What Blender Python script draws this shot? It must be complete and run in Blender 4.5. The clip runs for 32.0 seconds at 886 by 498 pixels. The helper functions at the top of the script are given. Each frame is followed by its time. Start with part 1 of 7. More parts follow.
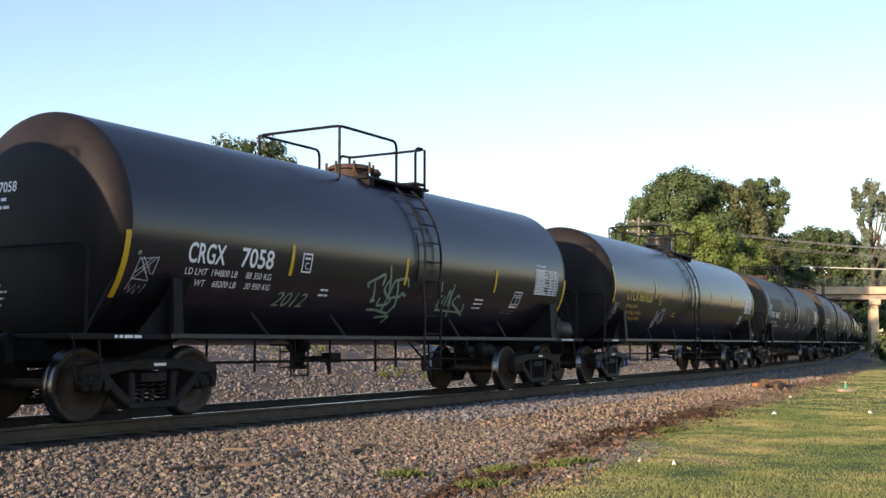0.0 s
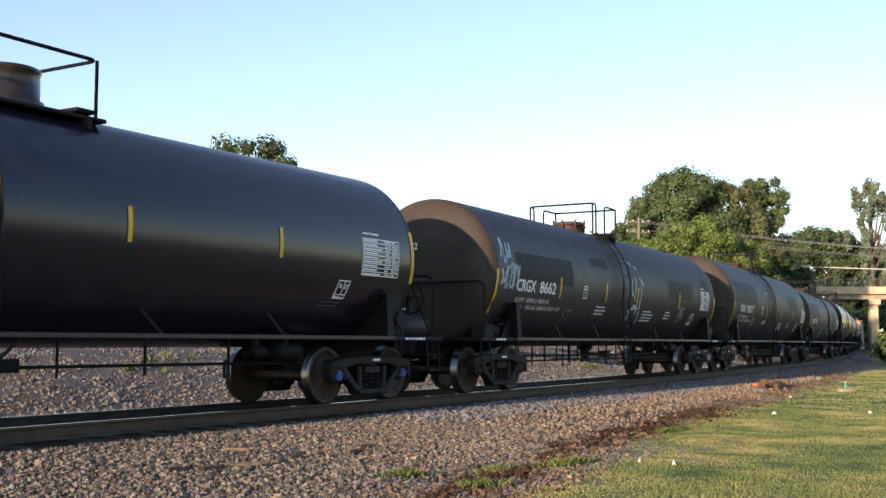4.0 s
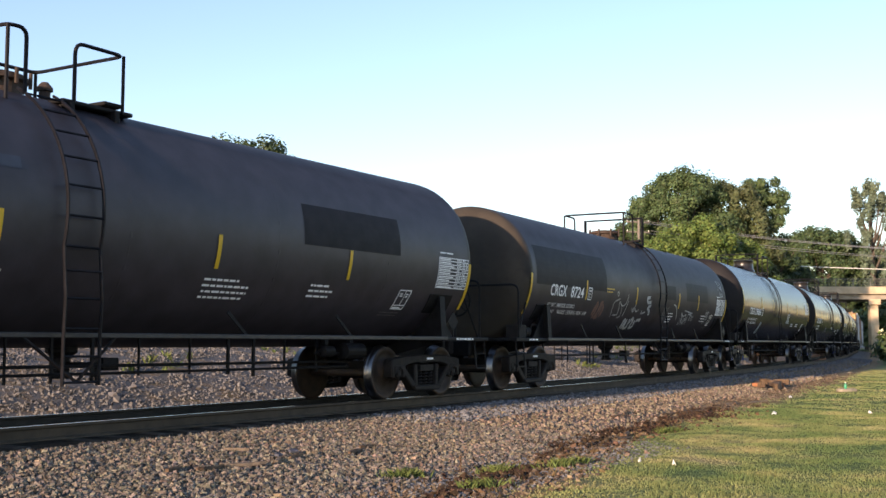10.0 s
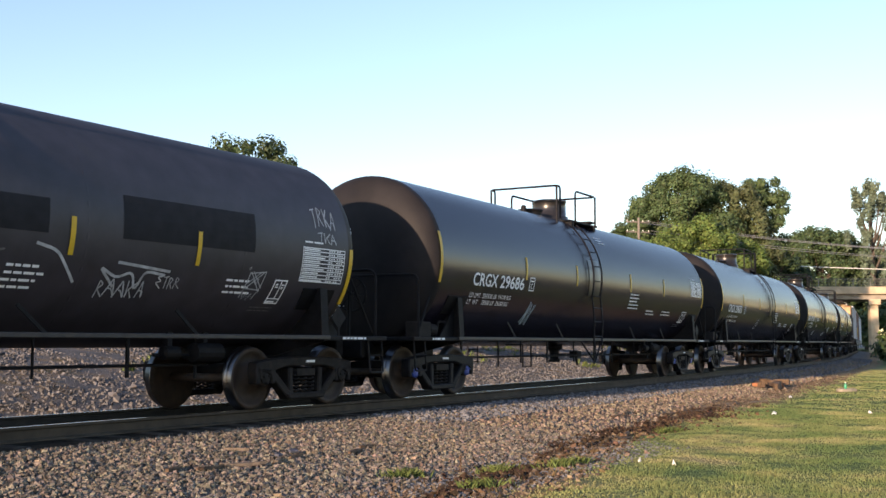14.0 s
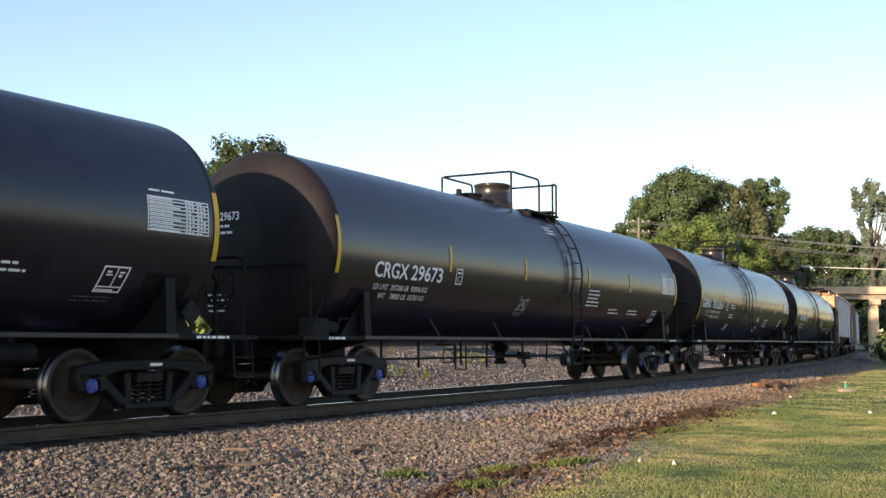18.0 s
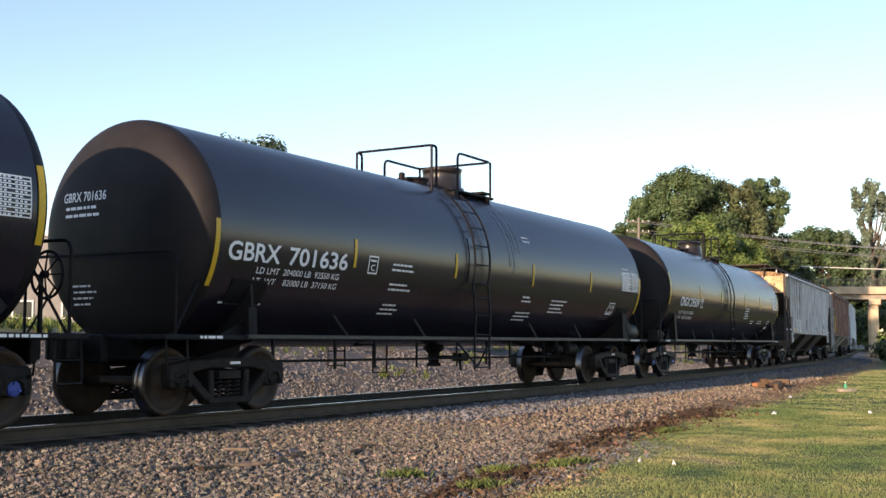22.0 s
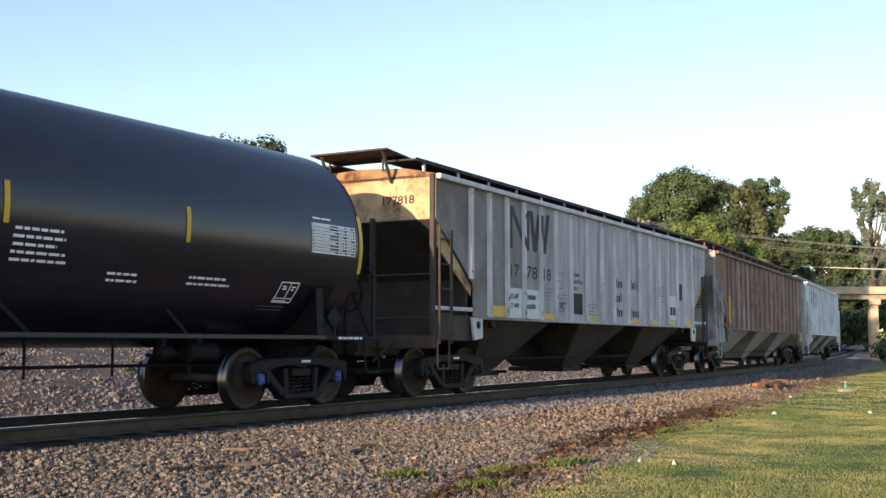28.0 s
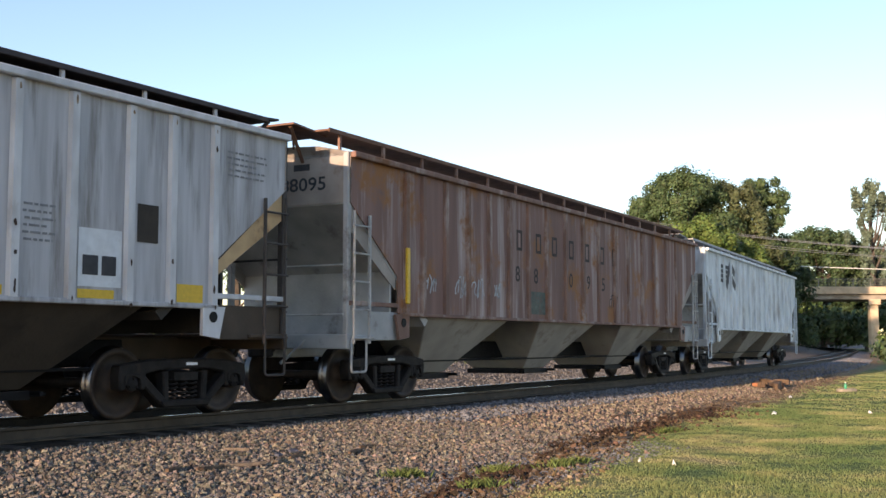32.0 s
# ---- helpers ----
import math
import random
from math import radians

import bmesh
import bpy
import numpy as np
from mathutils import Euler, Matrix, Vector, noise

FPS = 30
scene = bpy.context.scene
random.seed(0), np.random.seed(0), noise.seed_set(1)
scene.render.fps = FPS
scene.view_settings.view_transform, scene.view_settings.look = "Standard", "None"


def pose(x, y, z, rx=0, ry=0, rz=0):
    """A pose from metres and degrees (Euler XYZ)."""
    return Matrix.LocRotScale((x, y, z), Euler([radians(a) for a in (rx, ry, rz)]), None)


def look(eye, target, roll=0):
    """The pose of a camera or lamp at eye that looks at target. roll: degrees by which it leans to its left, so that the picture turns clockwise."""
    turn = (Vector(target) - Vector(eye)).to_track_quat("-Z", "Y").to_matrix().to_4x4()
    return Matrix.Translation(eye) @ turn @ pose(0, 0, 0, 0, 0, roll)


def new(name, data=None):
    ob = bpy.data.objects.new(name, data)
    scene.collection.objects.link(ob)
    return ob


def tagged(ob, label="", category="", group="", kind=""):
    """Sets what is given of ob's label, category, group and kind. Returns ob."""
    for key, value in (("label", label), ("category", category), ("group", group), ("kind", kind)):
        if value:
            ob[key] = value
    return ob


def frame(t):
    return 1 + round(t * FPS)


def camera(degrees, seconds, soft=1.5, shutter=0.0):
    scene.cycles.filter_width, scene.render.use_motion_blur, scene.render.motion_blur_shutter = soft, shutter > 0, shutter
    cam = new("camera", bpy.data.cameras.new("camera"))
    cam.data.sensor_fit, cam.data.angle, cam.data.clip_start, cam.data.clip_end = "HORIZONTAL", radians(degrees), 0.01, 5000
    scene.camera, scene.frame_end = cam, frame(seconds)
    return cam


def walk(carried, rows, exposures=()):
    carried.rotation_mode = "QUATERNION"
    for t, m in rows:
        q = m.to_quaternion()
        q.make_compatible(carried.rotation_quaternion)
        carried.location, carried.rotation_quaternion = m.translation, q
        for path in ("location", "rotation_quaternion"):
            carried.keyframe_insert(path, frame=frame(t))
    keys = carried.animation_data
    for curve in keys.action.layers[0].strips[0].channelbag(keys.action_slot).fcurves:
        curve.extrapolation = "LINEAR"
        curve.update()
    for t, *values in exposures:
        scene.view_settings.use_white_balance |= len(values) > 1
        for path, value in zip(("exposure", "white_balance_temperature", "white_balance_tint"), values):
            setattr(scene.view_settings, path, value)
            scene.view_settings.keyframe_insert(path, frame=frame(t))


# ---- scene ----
cam = camera(43.46, 32.0, soft=1.5)
EYE = (0.0, 0.0, 0.916)
VIEW = pose(*EYE, 90 + 4.88, 0, 0)
walk(cam, [(0.0, VIEW), (32.0, VIEW)], exposures=[(0.0, 1.2, 7350, 25), (32.0, 1.2, 7350, 25)])

# ---- the line of the track: the near rail's gauge line, bending to the far left ----
STEP = 0.25
LINE_S = np.arange(-260.0, 420.0, STEP)
BEND_S = np.array([-260, 5.0, 7.5, 23.4, 32.0, 42.1, 55.0, 74.8, 95.0, 121.6, 160.0, 172.0, 420.0])
BEND = np.array([0.001, 0.0003, 0.00142, 0.00442, 0.00244, 0.00093, 0.00207, 0.0018, 0.0004, -0.0002, 0.0003, 0.012, 0.012])
BED_BEND = np.array([0.001, 0.0003, 0.0024, 0.0030, 0.0010, 0.0015, 0.0021, 0.0018, 0.0004, -0.0002, 0.0003, 0.012, 0.012])
ZERO = int(np.argmin(abs(LINE_S - 9.35)))


def _line(bend, heading, x0, y0):
    turn = np.cumsum(np.interp(LINE_S, BEND_S, bend)) * STEP
    turn += heading - turn[ZERO]
    x, y = np.cumsum(np.cos(turn)) * STEP, np.cumsum(np.sin(turn)) * STEP
    return x - x[ZERO] + x0, y - y[ZERO] + y0, turn


LINE_X, LINE_Y, LINE_A = _line(BEND, 1.02955, -2.8863, 15.3580)
BED_X, BED_Y, BED_A = _line(BED_BEND, 1.0490, -2.8012, 15.0167)


def rail_z(s):
    """The line climbs a little once it is past the bridge."""
    return 0.0 + 0.00016 * np.maximum(0, np.asarray(s, float) - 150.0) ** 2


def at_line(s, side):
    """The place at s along the near rail, 'side' metres from it towards the viewer."""
    a = np.interp(s, LINE_S, LINE_A)
    return np.interp(s, LINE_S, LINE_X) + side * np.sin(a), np.interp(s, LINE_S, LINE_Y) - side * np.cos(a), a


def at_bed(s, side):
    """The same along the edge of the ballast bed, which wanders from the rail by a hand's width or two."""
    a = np.interp(s, LINE_S, BED_A)
    return np.interp(s, LINE_S, BED_X) + side * np.sin(a), np.interp(s, LINE_S, BED_Y) - side * np.cos(a), a


# metres run at each full second; the train slows a little on the way
RUN = np.array([-91.684, -85.633, -79.544, -73.418, -67.288, -61.141, -55.008, -49.053, -43.388, -37.832, -32.297, -26.865, -21.466, -16.073, -10.693, -5.375, -0.072, 5.252, 10.604, 15.961, 21.285, 26.523, 31.741, 36.934, 42.079, 47.187, 52.307, 57.406, 62.443, 67.433, 72.45, 77.528, 82.648])
RUN = np.concatenate([[2 * RUN[0] - RUN[1]], RUN, [2 * RUN[-1] - RUN[-2]]])


def gone(t):
    """How far the train has come at t seconds."""
    k = min(31, max(0, int(t)))
    u = t - k
    a, b, c, d = RUN[k:k + 4]
    return float(0.5 * (2 * b + (c - a) * u + (2 * a - 5 * b + 4 * c - d) * u * u + (3 * b - a - 3 * c + d) * u ** 3))


# ---- daylight: a low warm sun from behind, along the train, a clear sky ----
SUN_AZ, SUN_EL = 211.5, 9.0     # degrees; azimuth clockwise from +y
world = bpy.data.worlds.new("sky")
scene.world = world
world.use_nodes = True
wn = world.node_tree.nodes
sky = wn.new("ShaderNodeTexSky")
sky.sky_type, sky.sun_disc = "NISHITA", False
sky.sun_elevation, sky.sun_rotation = radians(SUN_EL), radians(SUN_AZ)
sky.air_density, sky.dust_density, sky.ozone_density = 1.0, 0.18, 2.5
wn["Background"].inputs["Strength"].default_value = 0.158
world.node_tree.links.new(sky.outputs[0], wn["Background"].inputs["Color"])
sun_data = bpy.data.lights.new("sun", "SUN")
sun_data.energy, sun_data.angle, sun_data.color = 3.6, radians(0.8), (1.0, 0.82, 0.60)
sun = new("sun", sun_data)
sun_way = Vector((math.sin(radians(SUN_AZ)) * math.cos(radians(SUN_EL)), math.cos(radians(SUN_AZ)) * math.cos(radians(SUN_EL)), math.sin(radians(SUN_EL))))
sun.matrix_world = look(sun_way * 200, (0, 0, 0))


# ---- materials ----
def mat(name, color, rough=0.6, metal=0.0, vary=0.25, scale=6.0, dirt=None, dirt_at=0.55, dirt_scale=1.2, bump=0.15, bump_scale=40.0, spec=0.5, per_object=0.0, stretch=(1, 1, 1), coat=0.0):
    """A surface with grain, blotches of a second colour, and fine relief."""
    m = bpy.data.materials.new(name)
    m.use_nodes = True
    n, l = m.node_tree.nodes, m.node_tree.links
    b = n["Principled BSDF"]
    b.inputs["Roughness"].default_value, b.inputs["Metallic"].default_value = rough, metal
    b.inputs["Specular IOR Level"].default_value = spec
    b.inputs["Coat Weight"].default_value = coat
    tc, mp = n.new("ShaderNodeTexCoord"), n.new("ShaderNodeMapping")
    mp.inputs["Scale"].default_value = stretch
    l.new(tc.outputs["Object"], mp.inputs["Vector"])
    n1 = n.new("ShaderNodeTexNoise")
    n1.inputs["Scale"].default_value, n1.inputs["Detail"].default_value = scale, 6
    l.new(mp.outputs[0], n1.inputs["Vector"])
    r1 = n.new("ShaderNodeValToRGB")
    r1.color_ramp.elements[0].position, r1.color_ramp.elements[1].position = 0.3, 0.7
    r1.color_ramp.elements[0].color = (*[c * (1 - vary) for c in color], 1)
    r1.color_ramp.elements[1].color = (*[min(1, c * (1 + vary)) for c in color], 1)
    l.new(n1.outputs["Fac"], r1.inputs["Fac"])
    out = r1.outputs["Color"]
    if dirt:
        n2 = n.new("ShaderNodeTexNoise")
        n2.inputs["Scale"].default_value, n2.inputs["Detail"].default_value, n2.inputs["Roughness"].default_value = dirt_scale, 8, 0.65
        l.new(mp.outputs[0], n2.inputs["Vector"])
        r2 = n.new("ShaderNodeValToRGB")
        r2.color_ramp.elements[0].position, r2.color_ramp.elements[1].position = dirt_at, min(1, dirt_at + 0.16)
        l.new(n2.outputs["Fac"], r2.inputs["Fac"])
        mx = n.new("ShaderNodeMix")
        mx.data_type = "RGBA"
        l.new(r2.outputs["Color"], mx.inputs["Factor"])
        l.new(out, mx.inputs["A"])
        mx.inputs["B"].default_value = (*dirt, 1)
        out = mx.outputs["Result"]
    if per_object:
        oi, hs = n.new("ShaderNodeObjectInfo"), n.new("ShaderNodeHueSaturation")
        mr = n.new("ShaderNodeMapRange")
        mr.inputs["To Min"].default_value, mr.inputs["To Max"].default_value = 1 - per_object, 1 + per_object
        l.new(oi.outputs["Random"], mr.inputs["Value"])
        l.new(mr.outputs[0], hs.inputs["Value"])
        l.new(out, hs.inputs["Color"])
        out = hs.outputs["Color"]
    l.new(out, b.inputs["Base Color"])
    if bump:
        n3, bp = n.new("ShaderNodeTexNoise"), n.new("ShaderNodeBump")
        n3.inputs["Scale"].default_value, n3.inputs["Detail"].default_value = bump_scale, 4
        l.new(mp.outputs[0], n3.inputs["Vector"])
        bp.inputs["Strength"].default_value, bp.inputs["Distance"].default_value = bump, 0.02
        l.new(n3.outputs["Fac"], bp.inputs["Height"])
        l.new(bp.outputs[0], b.inputs["Normal"])
    return m


def island(m, spread=0.35, hue=0.02):
    """Vary the colour from piece to piece of a joined mesh."""
    n, l = m.node_tree.nodes, m.node_tree.links
    b = n["Principled BSDF"]
    src = b.inputs["Base Color"].links[0].from_socket
    g, hs, mr, mh = n.new("ShaderNodeNewGeometry"), n.new("ShaderNodeHueSaturation"), n.new("ShaderNodeMapRange"), n.new("ShaderNodeMapRange")
    mr.inputs["To Min"].default_value, mr.inputs["To Max"].default_value = 1 - spread, 1 + spread
    mh.inputs["To Min"].default_value, mh.inputs["To Max"].default_value = 0.5 - hue, 0.5 + hue
    mul, fr = n.new("ShaderNodeMath"), n.new("ShaderNodeMath")
    mul.operation, fr.operation = "MULTIPLY", "FRACT"
    mul.inputs[1].default_value = 17.31
    l.new(g.outputs["Random Per Island"], mr.inputs["Value"])
    l.new(g.outputs["Random Per Island"], mul.inputs[0])
    l.new(mul.outputs[0], fr.inputs[0])
    l.new(fr.outputs[0], mh.inputs["Value"])
    l.new(mr.outputs[0], hs.inputs["Value"])
    l.new(mh.outputs[0], hs.inputs["Hue"])
    l.new(src, hs.inputs["Color"])
    l.new(hs.outputs[0], b.inputs["Base Color"])
    return m


def dull_edge(m, near, far):
    """Gloss paint with its specular level set from near to far by view angle, dimming slanting reflections."""
    n, l = m.node_tree.nodes, m.node_tree.links
    lw, mr = n.new("ShaderNodeLayerWeight"), n.new("ShaderNodeMapRange")
    lw.inputs["Blend"].default_value = 0.5
    mr.inputs["From Min"].default_value, mr.inputs["From Max"].default_value = 0.46, 0.74
    mr.inputs["To Min"].default_value, mr.inputs["To Max"].default_value = near, far
    l.new(lw.outputs["Facing"], mr.inputs["Value"])
    l.new(mr.outputs[0], n["Principled BSDF"].inputs["Specular IOR Level"])
    return m


M_TANK_GLOSS = dull_edge(mat("black tank paint, glossy", (0.0125, 0.0112, 0.0210), 0.26, 0, 0.3, 3, (0.021, 0.0175, 0.027), 0.62, 0.7, 0.03, 9, 0.28), 0.58, 0.10)
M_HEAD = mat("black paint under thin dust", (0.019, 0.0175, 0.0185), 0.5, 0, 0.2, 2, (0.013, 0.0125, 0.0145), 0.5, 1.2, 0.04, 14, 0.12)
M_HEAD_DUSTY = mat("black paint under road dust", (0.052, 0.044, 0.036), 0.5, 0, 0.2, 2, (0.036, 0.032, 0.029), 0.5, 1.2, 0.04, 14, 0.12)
M_TANK_DULL = dull_edge(mat("black tank paint, weathered", (0.035, 0.031, 0.039), 0.48, 0, 0.25, 3, (0.045, 0.039, 0.037), 0.6, 0.6, 0.05, 14, 0.25), 0.46, 0.07)
M_PATCH = mat("fresh black paint patch", (0.019, 0.0185, 0.022), 0.6, 0, 0.2, 5, None, 0.5, 1, 0.03, 14, 0.13)
M_FRAME = mat("dark grimy steel", (0.0085, 0.0085, 0.0100), 0.65, 0.1, 0.35, 9, (0.021, 0.017, 0.015), 0.58, 3, 0.2, 30, 0.2)
M_TRUCK = mat("truck casting, dusty brown", (0.019, 0.0165, 0.016), 0.7, 0.1, 0.4, 7, (0.038, 0.028, 0.022), 0.58, 4, 0.25, 40, 0.2)
M_TRUCK_DARK = mat("truck casting, nearly new blue black", (0.011, 0.0115, 0.014), 0.6, 0.1, 0.4, 7, (0.024, 0.020, 0.018), 0.6, 4, 0.25, 40, 0.2)
M_TREAD = mat("polished wheel tread", (0.15, 0.15, 0.155), 0.3, 1.0, 0.15, 8, None, 0.5, 1, 0.03, 30)
M_WHEEL = mat("rusty brown wheel plate", (0.040, 0.025, 0.017), 0.7, 0.0, 0.4, 6, (0.06, 0.035, 0.022), 0.55, 4, 0.15, 30)
M_BLUE = mat("blue bearing cap", (0.03, 0.07, 0.32), 0.5, 0, 0.3, 20, (0.05, 0.05, 0.05), 0.6, 12, 0.1, 40)
M_YELLOW = mat("yellow reflective stripe", (0.70, 0.42, 0.02), 0.45, 0, 0.1, 20, (0.25, 0.16, 0.04), 0.68, 8, 0.02, 40)
M_WHITE = mat("white stencil paint", (0.88, 0.88, 0.88), 0.6, 0, 0.06, 20, (0.45, 0.45, 0.45), 0.70, 9, 0.02, 40)
M_INK_DIM = mat("worn white stencil paint", (0.13, 0.13, 0.13), 0.6, 0, 0.1, 20, (0.05, 0.05, 0.05), 0.6, 9, 0.02, 40)
M_GOLD = mat("yellow stencil paint", (0.60, 0.38, 0.05), 0.6, 0, 0.1, 20, None, 0.5, 1, 0.02, 40)
M_RAILSIDE = mat("rail, rusty dusted side", (0.058, 0.043, 0.029), 0.85, 0.0, 0.3, 5, (0.078, 0.058, 0.038), 0.55, 3, 0.25, 40)
# darker copy of the rail side: the train's shade put into the colour
M_RAILSIDE_SHADED = mat("rail, side darkened as train shade", (0.028, 0.024, 0.021), 0.8, 0.0, 0.3, 5, (0.05, 0.04, 0.032), 0.58, 3, 0.25, 40)
M_RAILTOP = mat("rail, polished head", (0.42, 0.42, 0.44), 0.22, 1.0, 0.15, 4, None, 0.5, 1, 0.02, 30)
M_TIE = mat("creosoted wooden tie", (0.045, 0.034, 0.028), 0.85, 0, 0.4, 6, (0.10, 0.085, 0.07), 0.55, 4, 0.4, 30, per_object=0.25)
M_CONCRETE = mat("bridge concrete", (0.50, 0.39, 0.26), 0.85, 0, 0.18, 1.2, (0.26, 0.23, 0.19), 0.58, 0.5, 0.2, 8)
M_BARK = mat("bark", (0.09, 0.07, 0.055), 0.9, 0, 0.4, 4, None, 0.5, 1, 0.5, 12)
M_LEAF = island(mat("leaves", (0.058, 0.093, 0.036), 0.6, 0, 0.25, 0.4, None, 0.5, 1, 0, 10, 0.3), 0.45, 0.025)
# dark copy of the leaves; on the understorey its colour stands for shade
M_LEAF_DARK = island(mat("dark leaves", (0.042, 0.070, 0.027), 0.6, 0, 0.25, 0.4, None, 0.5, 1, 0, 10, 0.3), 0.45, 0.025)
M_LEAF_OLIVE = island(mat("olive brown leaves", (0.078, 0.096, 0.042), 0.6, 0, 0.25, 0.4, None, 0.5, 1, 0, 10, 0.3), 0.4, 0.03)
# light copy of the leaves; on some crowns its colour stands for sunlight
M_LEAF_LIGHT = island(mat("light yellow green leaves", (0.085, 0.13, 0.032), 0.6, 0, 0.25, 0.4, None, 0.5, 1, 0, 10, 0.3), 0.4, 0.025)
M_LEAF_PALE = island(mat("pale grey green leaves", (0.105, 0.140, 0.092), 0.6, 0, 0.25, 0.4, None, 0.5, 1, 0, 10, 0.3), 0.4, 0.025)


# ---- mesh kit ----
def part(name, bm, material, parent=None, label="", m=None, smooth=False):
    """One bmesh as one mesh object, under a thing or part."""
    me = bm if isinstance(bm, bpy.types.Mesh) else bpy.data.meshes.new(name)
    if me is not bm:
        if smooth:
            for f in bm.faces:
                f.smooth = True
        bm.to_mesh(me)
        bm.free()
        for one in (material if isinstance(material, (list, tuple)) else [material]):
            me.materials.append(one)
    ob = new(name, me)
    if parent is not None:
        ob.parent = parent
    if m is not None:
        ob.matrix_basis = m
    if label:
        ob["label"] = label
    return ob


def mesh_of(name, bm, material, smooth=False):
    """A mesh to be shared by alike pieces."""
    me = bpy.data.meshes.new(name)
    if smooth:
        for f in bm.faces:
            f.smooth = True
    bm.to_mesh(me)
    bm.free()
    for one in (material if isinstance(material, (list, tuple)) else [material]):
        me.materials.append(one)
    return me


def BM():
    return bmesh.new()


def box(bm, c, size, m=None, mi=0):
    """A box round c; m turns it about its own centre first."""
    x, y, z = (s / 2 for s in size)
    t = Matrix.Translation(c) @ (m or Matrix())
    v = [bm.verts.new(t @ Vector(p)) for p in ((-x, -y, -z), (x, -y, -z), (x, y, -z), (-x, y, -z), (-x, -y, z), (x, -y, z), (x, y, z), (-x, y, z))]
    for q in ((3, 2, 1, 0), (4, 5, 6, 7), (0, 1, 5, 4), (1, 2, 6, 5), (2, 3, 7, 6), (3, 0, 4, 7)):
        bm.faces.new([v[i] for i in q]).material_index = mi
    return v


def rings(bm, loops, closed=True, cap=True, mi=0):
    """Skin a row of vertex loops."""
    vs = [[bm.verts.new(p) for p in lp] for lp in loops]
    n = len(vs[0])
    for a, b in zip(vs, vs[1:]):
        for i in range(n if closed else n - 1):
            bm.faces.new((a[i], a[(i + 1) % n], b[(i + 1) % n], b[i])).material_index = mi
    if cap and closed:
        bm.faces.new(vs[0][::-1]).material_index = mi
        bm.faces.new(vs[-1]).material_index = mi
    return vs


def tube(bm, pts, r, seg=8, mi=0):
    """A round bar bent through pts."""
    pts = [Vector(p) for p in pts]
    loops, up = [], None
    for i, p in enumerate(pts):
        d = (pts[min(i + 1, len(pts) - 1)] - pts[max(i - 1, 0)]).normalized()
        if up is None:
            up = d.orthogonal().normalized()
        up = (up - d * up.dot(d)).normalized()
        side = d.cross(up)
        rr = r[i] if isinstance(r, (list, tuple)) else r
        loops.append([p + (up * math.cos(k * 2 * math.pi / seg) + side * math.sin(k * 2 * math.pi / seg)) * rr for k in range(seg)])
    return rings(bm, loops, mi=mi)


def bent(pts, r=0.12, n=4):
    """Round the corners of a row of points."""
    pts = [Vector(p) for p in pts]
    out = [pts[0]]
    for a, b, c in zip(pts, pts[1:], pts[2:]):
        d1, d2 = (a - b), (c - b)
        k = min(r, d1.length * 0.45, d2.length * 0.45)
        p, q = b + d1.normalized() * k, b + d2.normalized() * k
        for i in range(n + 1):
            u = i / n
            out.append(p * (1 - u) ** 2 + b * 2 * u * (1 - u) + q * u ** 2)
    return out + [pts[-1]]


def lathe(bm, profile, seg=24, axis="x", c=(0, 0, 0), mi=0, cap=True):
    """Turn a profile of (along, radius) about an axis."""
    def put(a, r, k):
        u, v = r * math.cos(k), r * math.sin(k)
        p = {"x": (a, u, v), "y": (u, a, v), "z": (u, v, a)}[axis]
        return Vector(p) + Vector(c)
    return rings(bm, [[put(a, max(r, 1e-4), 2 * math.pi * i / seg) for i in range(seg)] for a, r in profile], cap=cap, mi=mi)


def prism(bm, poly, y0, y1, axis="y", mi=0):
    """A flat outline of (u, v) pulled from y0 to y1; axis y: u=x v=z; axis x: u=y v=z; axis z: u=x v=y."""
    def put(u, v, w):
        return {"y": (u, w, v), "x": (w, u, v), "z": (u, v, w)}[axis]
    return rings(bm, [[put(u, v, y0) for u, v in poly], [put(u, v, y1) for u, v in poly]], mi=mi)


def soften(bm, width=0.01, seg=1):
    bmesh.ops.recalc_face_normals(bm, faces=bm.faces)
    bmesh.ops.bevel(bm, geom=[e for e in bm.edges if len(e.link_faces) == 2 and e.calc_face_angle(0) > 0.6], offset=width, segments=seg, affect="EDGES", clamp_overlap=True)
    return bm


def fixed(bm):
    bmesh.ops.recalc_face_normals(bm, faces=bm.faces)
    return bm


def thing(name, label, category, group="", kind=""):
    ob = new(name)
    ob.empty_display_size = 0.2
    return tagged(ob, label, category, group, kind)


def letters(text, height, width=None, bold=0.0, slant=0.0):
    """The outline of a word as flat faces: (bmesh, its width), left edge at 0, height as capitals."""
    cu = bpy.data.curves.new("words", "FONT")
    cu.body, cu.size, cu.offset, cu.shear, cu.resolution_u = text, height / 0.7, bold, slant, 3
    ob = new("words", cu)
    bpy.context.view_layer.update()
    me = ob.to_mesh()
    bm = bmesh.new()
    bm.from_mesh(me)
    ob.to_mesh_clear()
    bpy.data.objects.remove(ob)
    bpy.data.curves.remove(cu)
    lo, hi = min(v.co.x for v in bm.verts), max(v.co.x for v in bm.verts)
    k = (width / (hi - lo)) if width else 1.0
    for v in bm.verts:
        v.co.x = (v.co.x - lo) * k
    return bm, (hi - lo) * k


